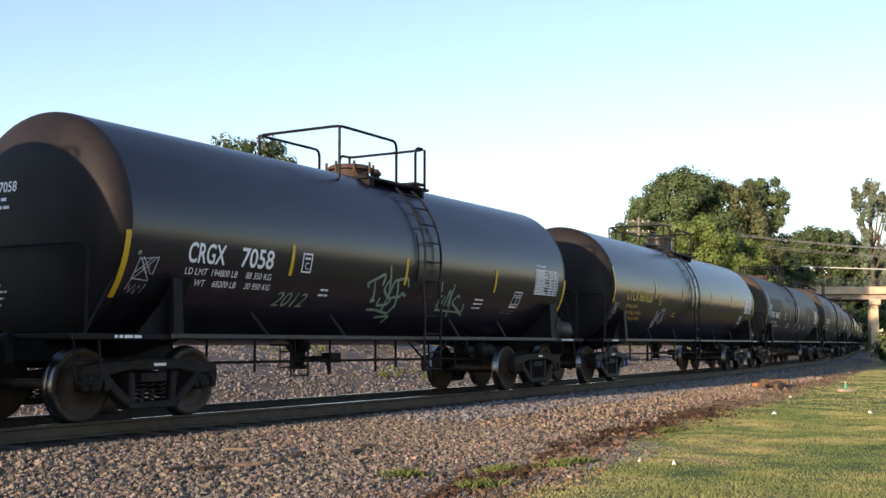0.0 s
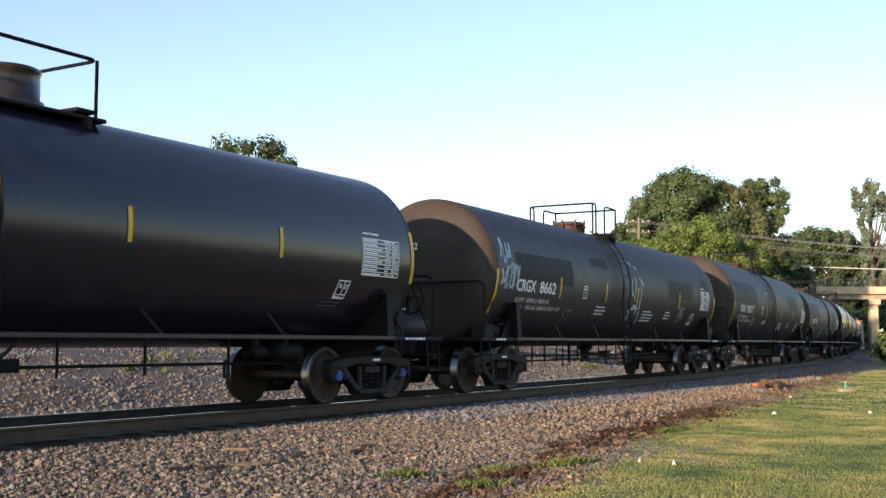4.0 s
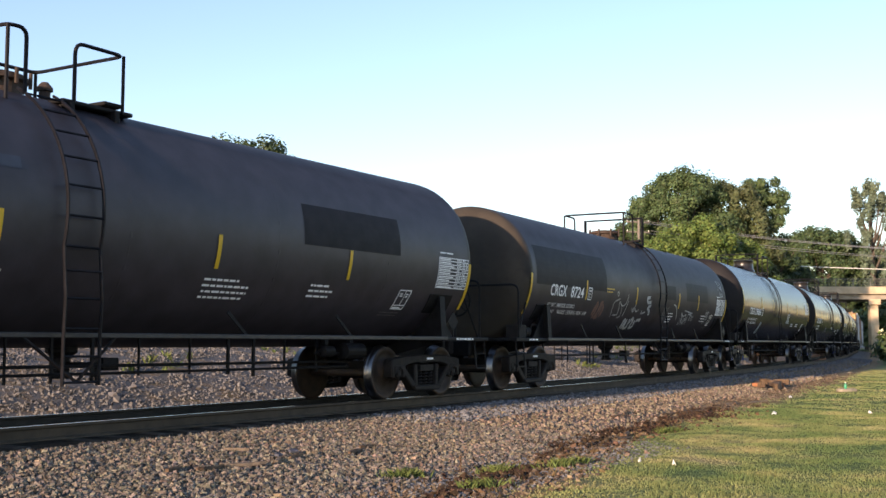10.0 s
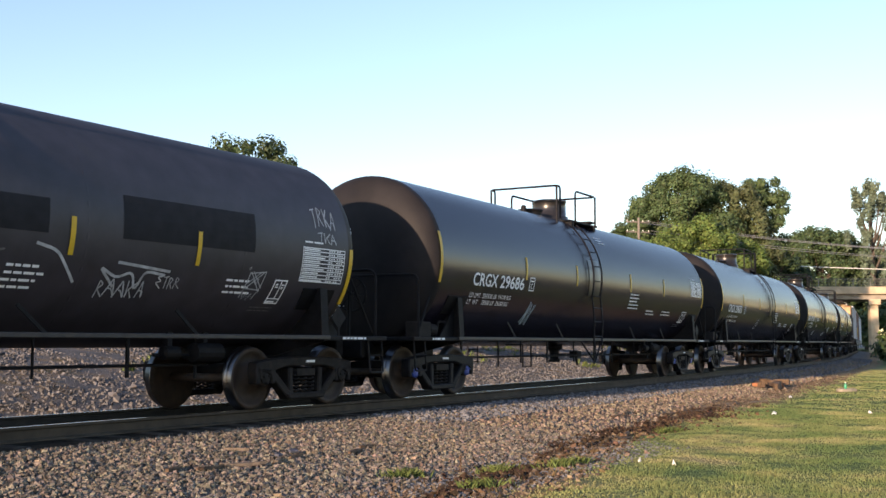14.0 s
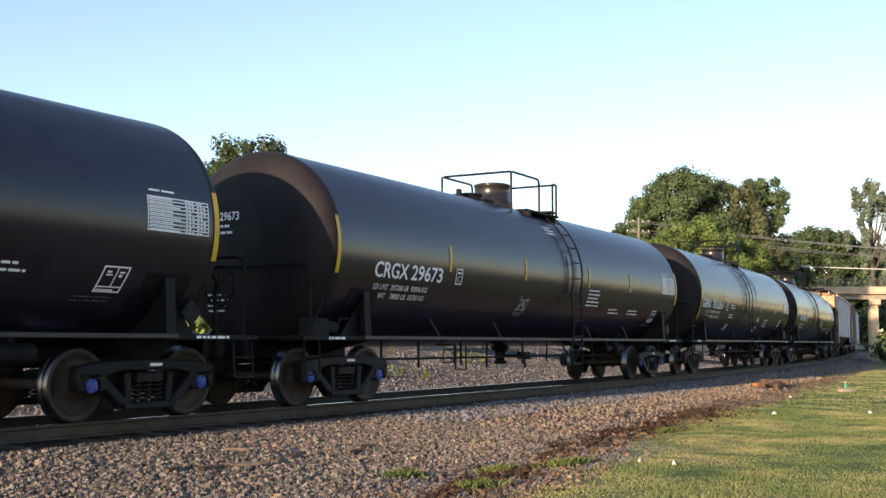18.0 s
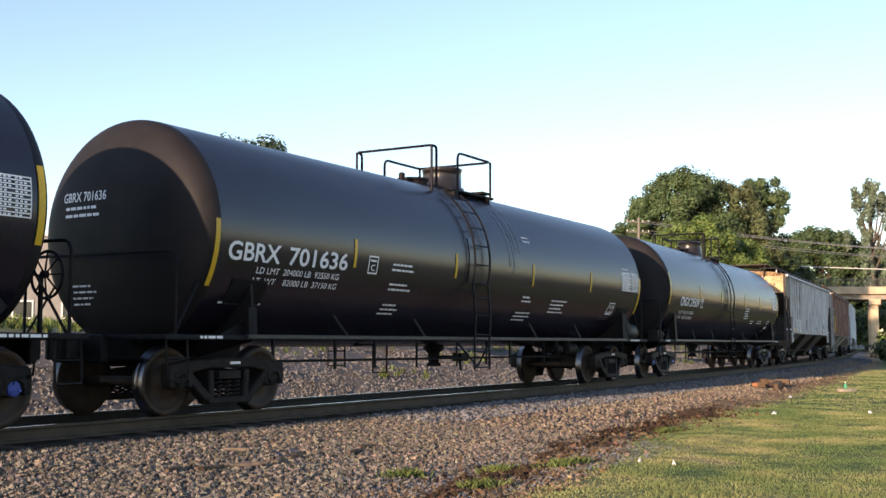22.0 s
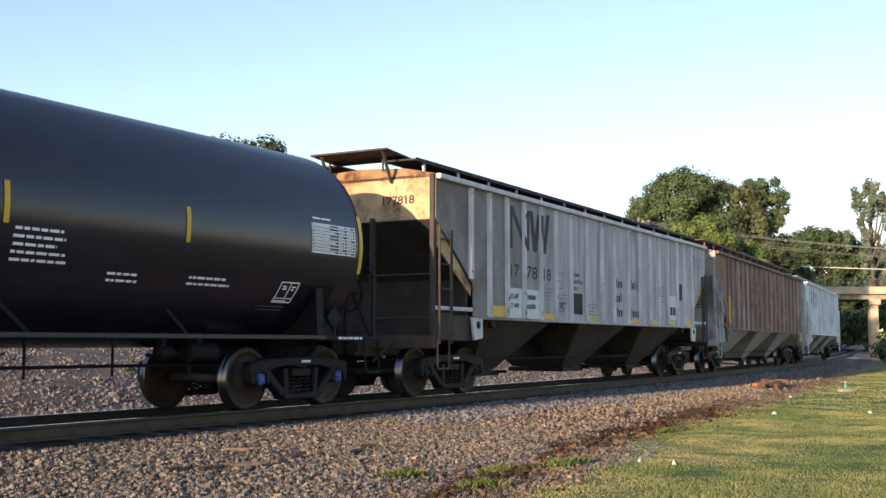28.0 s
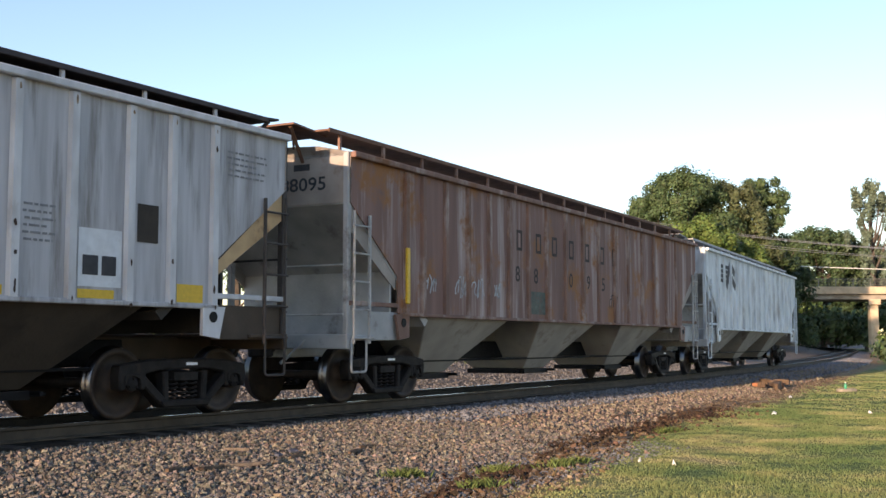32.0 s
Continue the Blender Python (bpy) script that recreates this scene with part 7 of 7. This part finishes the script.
def road_bridge():
    b = thing("road_bridge", "sunlit concrete road bridge on pillars over the railway", "bridge", "", "structure")
    y0, x0, x1 = 155.0, -10.0, 130.0
    mx, lx = (x0 + x1) / 2, x1 - x0
    bm = BM()
    box(bm, (mx, y0 + 4.5, 8.55), (lx, 9.0, 0.3))
    part("deck", bm, M_ASPHALT, b)
    bm = BM()
    box(bm, (mx, y0 - 0.1, 8.35), (lx, 0.35, 1.05))
    part("parapet", soften(bm, 0.05), M_CONCRETE, b)
    bm = BM()
    box(bm, (mx, y0 + 9.1, 8.35), (lx, 0.35, 1.05))
    part("parapet", soften(bm, 0.05), M_CONCRETE, b)
    for y in (0.6, 3.2, 5.8, 8.4):
        bm = BM()
        box(bm, (mx, y0 + y, 7.65), (lx, 0.5, 1.1))
        part("girder", soften(bm, 0.04), M_GIRDER, b)
    for x in np.arange(x0, x1, 2.4):
        bm = BM()
        box(bm, (float(x), y0 - 0.1, 9.4), (0.10, 0.10, 1.15))
        part("railing_post", bm, M_STEEL, b)
    for z in (8.98, 9.18, 9.38, 9.58, 9.78, 9.95):
        bm = BM()
        tube(bm, [(x0, y0 - 0.1, z), (x1, y0 - 0.1, z)], 0.045 if z > 9.9 else 0.022, 6)
        part("railing_bar", bm, M_STEEL, b)
    skew = 0.39     # the piers stand along the railway, askew to the road
    for px in (60.2, 16.0, 88.0):
        bm = BM()
        prism(bm, [(px - 0.95, y0 - 0.2), (px + 0.75, y0 - 0.2), (px + 0.75 + 9.4 * skew, y0 + 9.2), (px - 0.95 + 9.4 * skew, y0 + 9.2)], 6.35, 7.12, "z")
        part("pier_cap", soften(bm, 0.06), M_CONCRETE, b)
        for y in (0.8, 8.2):
            bm = BM()
            box(bm, (px + y * skew - 0.3, y0 + y, 2.6), (1.15, 1.15, 7.6))
            part("pier_column", soften(bm, 0.08), M_CONCRETE, b)


road_bridge()


# ---- traffic on the bridge ----
M_CARWHITE = mat("white car paint", (0.75, 0.76, 0.78), 0.25, 0, 0.05, 3, None, 0.5, 1, 0, 10, coat=0.5)
M_CARSILVER = mat("silver car paint", (0.45, 0.47, 0.5), 0.3, 0.6, 0.05, 3, None, 0.5, 1, 0, 10, coat=0.5)
M_GLASS = mat("dark car glass", (0.02, 0.025, 0.03), 0.08, 0, 0.1, 3, None, 0.5, 1, 0, 10)
M_TYRE = mat("tyre", (0.02, 0.02, 0.02), 0.85, 0, 0.2, 9, None, 0.5, 1, 0.1, 40)
M_LAMP = mat("red lamp glass", (0.35, 0.02, 0.02), 0.3, 0, 0.1, 5, None, 0.5, 1, 0, 10)
ROAD = []


def road_car(paint, label, rows):
    c = thing("road_car", label, "car", "cars on the bridge")
    bm = BM()
    prism(bm, [(-2.2, 0.35), (-2.25, 0.75), (-2.0, 0.92), (-1.1, 1.0), (1.4, 0.98), (2.15, 0.85), (2.25, 0.5), (2.2, 0.3)], -0.86, 0.86)
    part("body", soften(bm, 0.06, 2), paint, c)
    bm = BM()
    prism(bm, [(-1.9, 0.95), (-1.35, 1.42), (0.4, 1.46), (1.25, 0.96)], -0.72, 0.72)
    cab = part("cabin", soften(bm, 0.05, 2), paint, c)
    for y in (-0.735, 0.735):
        bm = BM()
        prism(bm, [(-1.6, 1.0), (-1.25, 1.36), (0.3, 1.39), (0.95, 1.0)], y - 0.01, y + 0.01)
        part("window", bm, M_GLASS, cab)
    for x in (-1.35, 1.35):
        for y in (-0.78, 0.78):
            bm = BM()
            lathe(bm, [(-0.1, 0.2), (-0.1, 0.31), (0.1, 0.31), (0.1, 0.2)], 18, "y", (x, y, 0.31))
            part("wheel", fixed(bm), M_TYRE, c)
    for y in (-0.65, 0.65):
        bm = BM()
        box(bm, (-2.22, y, 0.75), (0.06, 0.3, 0.12))
        part("tail_lamp", soften(bm, 0.02), M_LAMP, c)
    ROAD.append((c, rows))


road_car(M_CARSILVER, "pale silver saloon car crossing the bridge", [(0.0, pose(80, 161.5, 8.7, 0, 0, 180)), (2.5, pose(60.5, 161.5, 8.7, 0, 0, 180)), (5.5, pose(37, 161.5, 8.7, 0, 0, 180)), (32.0, pose(-8, 161.5, 8.7, 0, 0, 180))])
road_car(M_CARWHITE, "white estate car crossing the bridge", [(0.0, pose(-8, 157.5, 8.7)), (10.0, pose(41, 157.5, 8.7)), (11.0, pose(51.3, 157.5, 8.7)), (12.0, pose(60.3, 157.5, 8.7)), (14.0, pose(80, 157.5, 8.7)), (32.0, pose(128, 157.5, 8.7))])


# ---- building seen between the cars ----
M_WALL = mat("beige render", (0.21, 0.205, 0.20), 0.85, 0, 0.1, 1.5, (0.19, 0.175, 0.155), 0.6, 0.6, 0.15, 15)
M_TRIM = mat("white trim", (0.72, 0.71, 0.69), 0.6, 0, 0.08, 3, None, 0.5, 1, 0.05, 20)
M_PANE = mat("dark window glass", (0.03, 0.035, 0.04), 0.1, 0, 0.1, 2, None, 0.5, 1, 0, 10)


def warehouse():
    b = thing("warehouse", "pale beige flat-roofed building beyond the railway", "building")
    b.matrix_basis = pose(-32.5, 76, 1.5, 0, 0, 12)
    bm = BM()
    box(bm, (0, 0, 3.1), (24, 12, 6.6))
    part("wall", bm, M_WALL, b)
    bm = BM()
    box(bm, (0, 0, 6.5), (24.4, 12.4, 0.35))
    part("roof", soften(bm, 0.05), M_TRIM, b)
    for k in range(8):
        for z in (1.6, 4.5):
            x = -10.5 + 3 * k
            bm = BM()
            box(bm, (x, -6.03, z), (1.3, 0.1, 1.2))
            w = part("window", bm, M_TRIM, b)
            bm = BM()
            box(bm, (x, -6.09, z), (1.1, 0.04, 1.0))
            part("pane", bm, M_PANE, w)


warehouse()


# ---- poles and wires ----
M_POLE = mat("grey weathered pole", (0.17, 0.15, 0.13), 0.85, 0, 0.25, 5, None, 0.5, 1, 0.3, 20)
M_WIRE = mat("pale cable", (0.30, 0.30, 0.30), 0.5, 0.2, 0.1, 5, None, 0.5, 1, 0, 10)
M_WIRE_DARK = mat("dark cable", (0.03, 0.03, 0.03), 0.6, 0.1, 0.1, 5, None, 0.5, 1, 0, 10)


def utility_pole(x, y, top, turn=20):
    p = thing("utility_pole", "grey wooden utility pole with a cross arm", "pole", "poles of the cable line")
    p.matrix_basis = pose(x, y, 0, 0, 0, turn)
    bm = BM()
    tube(bm, [(0, 0, -0.5), (0, 0, top)], [0.17, 0.11], 10)
    part("post", fixed(bm), M_POLE, p)
    for z in (top - 0.4, top - 1.3):
        bm = BM()
        box(bm, (0, 0.12, z), (2.4, 0.1, 0.12))
        part("cross_arm", soften(bm, 0.01), M_POLE, p)
        for q in (-1.1, -0.5, 0.5, 1.1):
            bm = BM()
            lathe(bm, [(z + 0.06, 0.03), (z + 0.12, 0.05), (z + 0.2, 0.03)], 8, "z", (q, 0.12, 0))
            part("insulator", fixed(bm), M_TRIM, p)


def wire(a, b, sag, material, r=0.02, label="overhead cable slung between poles"):
    a, b = Vector(a), Vector(b)
    bm = BM()
    tube(bm, [a.lerp(b, q) + Vector((0, 0, -sag * 4 * q * (1 - q))) for q in np.linspace(0, 1, 16)], r, 5)
    tagged(part("cable", bm, material), label, "cable", "overhead cables")


utility_pole(17.7, 100, 12.3)
utility_pole(92, 138, 13.2)
for dz, dx in ((0.0, -1.1), (0.0, -0.5), (0.0, 0.5), (-0.9, 1.1), (-0.9, -0.8)):
    wire((17.7 + dx, 100, 12.0 + dz), (92 + dx, 138, 12.9 + dz), 1.7, M_WIRE)
wire((38.3, 132, 10.3), (92, 137, 9.7), 0.35, M_TRIM, 0.05, "pale thick cable strung before the bridge")
wire((17.7, 100, 11.3), (38.3, 132, 10.3), 0.4, M_WIRE_DARK, 0.03)
for px in (38.3, 39.3):
    bm = BM()
    tube(bm, [(px, 132, -0.6), (px, 132, 10.35)], [0.17, 0.13], 10)
    tagged(part("wooden_post", fixed(bm), M_POLE), "plain grey wooden post before the bridge", "post", "posts before the bridge")


# ---- trees ----
def leaf_cloud(name, centres, radii, per, size, seed, droop=0.0):
    """Small bent leaf sprays on the outside of many clumps, as one mesh."""
    rs = np.random.RandomState(seed)
    c, r = np.repeat(np.array(centres, float), per, 0), np.repeat(np.array(radii, float), per)
    m = len(c)

    def unit(v):
        return v / np.linalg.norm(v, axis=1)[:, None]
    d = unit(rs.normal(size=(m, 3)) * (1, 1, 0.85))
    p = c + d * (r * rs.uniform(0.55, 1.05, m))[:, None]
    if droop:
        p[:, 2] -= droop * rs.rand(m) ** 2 * r * 3
    nrm = unit(d + rs.uniform(-0.5, 0.5, (m, 3)) + (0, 0, 0.3))
    u = unit(np.cross(nrm, rs.normal(size=(m, 3))))
    w = np.cross(nrm, u)
    k = (size * rs.uniform(0.5, 1.35, m))[:, None]
    v = np.stack([p - u * k, p + w * k * 0.6 - nrm * k * 0.2, p + u * k, p - w * k * 0.6 - nrm * k * 0.2], 1)
    me = bpy.data.meshes.new(name)
    me.from_pydata(v.reshape(-1, 3).tolist(), [], np.arange(4 * m).reshape(-1, 4).tolist())
    return me


def tree(x, y, z, height, spread, leaf, seed, label, trunk=0.35, clumps=40, leaves=300, size=0.15, low=0.25, droop=0.0, clump=(0.13, 0.25), open_=0.25):
    """A tapered trunk with limbs out to a billowing crown; the clumps lie mostly on its outside."""
    rng = random.Random(seed)
    t = thing("tree", label, "tree", "trees beyond the line")
    t.matrix_basis = pose(x, y, z)
    bm = BM()
    top = Vector((rng.uniform(-0.4, 0.4), rng.uniform(-0.4, 0.4), height * 0.8))
    tube(bm, [(0, 0, -0.5), (0.05, 0.1, height * 0.25), (top * 0.6), top], [trunk * height / 12, trunk * height / 15, trunk * height / 26, 0.05], 8)
    cs, rs = [], []
    for i in range(int(clumps * 2.2)):
        v = rng.random() ** 0.85
        zz = height * (low + (0.985 - low) * v)
        full = spread * math.sqrt(max(0.06, 1 - ((v - 0.36) / 0.68) ** 2))
        rad = full * (rng.uniform(0.78, 1.05) if rng.random() > open_ else math.sqrt(rng.random()) * 0.8)
        a = rng.uniform(0, 2 * math.pi)
        cs.append(Vector((rad * math.cos(a), rad * math.sin(a), zz)))
        rs.append(spread * rng.uniform(*clump))
        if i % 6 == 0:
            b0 = Vector((0, 0, height * min(0.75, 0.12 + 0.55 * v)))
            tube(bm, [b0, (b0 + cs[-1]) / 2 + Vector((0, 0, -0.03 * height)), cs[-1]], [trunk * height / 40, trunk * height / 60, 0.03], 5)
    part("trunk", fixed(bm), M_BARK, t)
    me = leaf_cloud("crown", cs, rs, leaves, size, seed, droop)
    me.materials.append(leaf)
    part("crown", me, None, t)
    return t


tree(24.8, 114, 0, 18.4, 5.6, M_LEAF, 1, "tall broadleaf tree with a dense green crown", clumps=90, low=0.16)
tree(21.4, 113, 0, 15.9, 4.0, M_LEAF, 21, "broadleaf tree at the edge of the wood", clumps=55, low=0.14)
tree(18.9, 112, 0, 12.9, 3.1, M_LEAF_DARK, 22, "small broadleaf tree at the edge of the wood", clumps=44, low=0.14)
tree(29.9, 117, 0, 17.7, 5.2, M_LEAF_OLIVE, 2, "tall broadleaf tree with an olive brown crown", clumps=80, low=0.16)
tree(34.2, 119, 0, 18.7, 4.0, M_LEAF, 3, "tall green broadleaf tree with an open crown", clumps=46, leaves=260, open_=0.4)
# understorey: shade put into the leaf colour
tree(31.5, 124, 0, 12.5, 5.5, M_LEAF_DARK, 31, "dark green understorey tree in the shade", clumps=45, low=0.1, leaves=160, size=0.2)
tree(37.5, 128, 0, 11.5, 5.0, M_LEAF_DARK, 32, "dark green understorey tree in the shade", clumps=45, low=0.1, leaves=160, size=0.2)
# front trees: evening sun put into the leaf colour
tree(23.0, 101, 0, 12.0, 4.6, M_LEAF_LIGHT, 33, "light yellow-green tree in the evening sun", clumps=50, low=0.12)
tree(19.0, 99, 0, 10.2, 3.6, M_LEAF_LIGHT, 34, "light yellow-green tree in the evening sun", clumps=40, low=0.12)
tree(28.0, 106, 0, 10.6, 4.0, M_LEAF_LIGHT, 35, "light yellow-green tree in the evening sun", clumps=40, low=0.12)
tree(-11.6, 62, 1.0, 11.3, 4.6, M_LEAF_DARK, 4, "thin dark tree top showing over the train", clumps=34, leaves=150, size=0.13, open_=0.5, clump=(0.10, 0.2))
tree(-22.5, 74, 1.4, 7.5, 1.6, M_LEAF_DARK, 44, "slim dark tree beside the building", clumps=20, leaves=150, size=0.13, low=0.1)
tree(67, 196, 0, 20.6, 9.0, M_LEAF_DARK, 5, "dark rounded tree beyond the bridge", clumps=80, size=0.3, leaves=220)
tree(58, 200, 0, 19.5, 6.0, M_LEAF_DARK, 51, "dark tree beyond the bridge", clumps=50, size=0.32, leaves=160)
tree(48, 205, 0, 20.0, 8.0, M_LEAF_DARK, 52, "dark tree beyond the bridge", clumps=60, size=0.32, leaves=160)
tree(36, 200, 0, 20.0, 8.0, M_LEAF_DARK, 53, "dark tree beyond the bridge", clumps=50, size=0.34, leaves=130)
tree(78, 205, 0, 18.5, 7.0, M_LEAF, 54, "green tree beyond the bridge", clumps=50, size=0.32, leaves=160)
tree(72.0, 186, 0, 29.0, 4.4, M_LEAF_PALE, 6, "tall thin pale tree with feathery drooping foliage", clumps=40, leaves=170, size=0.2, low=0.35, droop=0.7, open_=0.6, clump=(0.10, 0.2))


def shrub(x, y, z, w, hgt, leaf, seed, label, size=0.32, n=14):
    rng = random.Random(seed)
    t = thing("shrub", label, "shrub", "shrubs by the line")
    t.matrix_basis = pose(x, y, z)
    bm = BM()
    verts, faces = [], []
    for i in range(n):
        a, q = rng.uniform(0, 6.28), math.sqrt(rng.random())
        c = Vector((w * q * math.cos(a), w * q * math.sin(a) * 0.7, hgt * (1 - 0.6 * q) * rng.uniform(0.35, 0.85)))
        tube(bm, [(c.x * 0.2, c.y * 0.2, -0.2), c * 0.6, c], [0.05, 0.03, 0.01], 4)
        for _ in range(90):
            d = Vector((rng.gauss(0, 1), rng.gauss(0, 1), rng.gauss(0, 0.8))).normalized()
            p = c + d * rng.uniform(0.3, 1.0) * min(w, hgt) * 0.42
            nn = (d + Vector((rng.uniform(-.7, .7), rng.uniform(-.7, .7), rng.uniform(-.3, .9)))).normalized()
            u = nn.orthogonal().normalized()
            v = nn.cross(u)
            k = size * rng.uniform(0.6, 1.3)
            i0 = len(verts)
            verts += [p - u * k, p + v * k * 0.55, p + u * k, p - v * k * 0.55]
            faces.append((i0, i0 + 1, i0 + 2, i0 + 3))
    part("stems", fixed(bm), M_BARK, t)
    me = bpy.data.meshes.new("foliage")
    me.from_pydata([tuple(q) for q in verts], [], faces)
    me.materials.append(leaf)
    part("foliage", me, None, t)


for k, (x, y) in enumerate(((49, 182), (55, 188), (61, 178), (66, 186), (44, 186), (58, 170), (40, 178))):
    shrub(x, y, 1.0, 5.5, 6.5, M_LEAF if k % 2 else M_LEAF_DARK, 90 + k, "dense green thicket beyond the bridge", 0.45, 26)
# the sunlit thickets get their brightness from the lighter leaf colour
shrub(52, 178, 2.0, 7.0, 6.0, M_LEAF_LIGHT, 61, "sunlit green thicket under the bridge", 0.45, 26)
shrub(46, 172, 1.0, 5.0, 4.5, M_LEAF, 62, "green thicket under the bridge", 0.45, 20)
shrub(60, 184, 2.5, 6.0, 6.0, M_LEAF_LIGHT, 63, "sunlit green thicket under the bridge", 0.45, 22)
shrub(70, 176, 2.5, 6.0, 6.0, M_LEAF, 64, "green thicket beside the bridge", 0.45, 22)
shrub(53.5, 128, -0.4, 3.2, 3.0, M_LEAF, 65, "green bushes on the slope beside the bridge", 0.3, 18)
shrub(57, 134, 0.0, 3.6, 4.6, M_LEAF_LIGHT, 66, "green bushes on the slope beside the bridge", 0.3, 20)
shrub(50.5, 118, -0.5, 1.8, 1.6, M_LEAF_LIGHT, 67, "low green bushes at the lawn's far end", 0.25, 12)
shrub(32.6, 77, -0.5, 2.4, 3.0, M_LEAF, 168, "leafy green bushes bordering the far lawn", 0.22, 26)
shrub(31.5, 72, -0.5, 1.6, 1.3, M_LEAF_LIGHT, 68, "low green bush at the lawn's edge", 0.2, 12)
for k, (x, y) in enumerate(((-2, 36), (4, 44), (9, 50), (-8, 33), (15, 62), (-14, 34), (2, 39))):
    shrub(x, y, 1.2, 1.2, 0.9, M_LEAF_LIGHT if k % 2 else M_LEAF, 70 + k, "low green scrub on top of the bank", 0.14, 9)


# ---- the train runs: every car by its two trucks on the line, the wheels turning ----
def truck_pose(s):
    x, y, a = at_line(s, -0.79)
    return Vector((float(x), float(y), float(rail_z(s)))), float(a)


def motions():
    steps = [0.5 * k for k in range(65)]
    fine = [k / 15 for k in range(481)]
    for car, front, rear, bogies, wheelsets in CARS:
        rows, rows_b = [], ([], [])
        for t in steps:
            pf, af = truck_pose(front - gone(t))
            pr, ar = truck_pose(rear - gone(t))
            d = pr - pf
            turn = math.atan2(d.y, d.x)
            up = math.atan2(d.z, math.hypot(d.x, d.y))
            m = Matrix.Translation((pf + pr) / 2) @ Matrix.Rotation(turn, 4, "Z") @ Matrix.Rotation(-up, 4, "Y")
            rows.append((t, m))
            for k, a in ((0, af), (1, ar)):
                b = bogies[k]
                rows_b[k].append((t, Matrix.Translation(b.location) @ Matrix.Rotation(a - turn, 4, "Z")))
        walk(car, rows)
        for k in (0, 1):
            walk(bogies[k], rows_b[k])
        for w in wheelsets:
            place = w.location.copy()
            walk(w, [(t, Matrix.Translation(place) @ Matrix.Rotation(-gone(t) / WHEEL_R, 4, "Y")) for t in fine])

    for c, rows in ROAD:
        walk(c, rows)


motions()
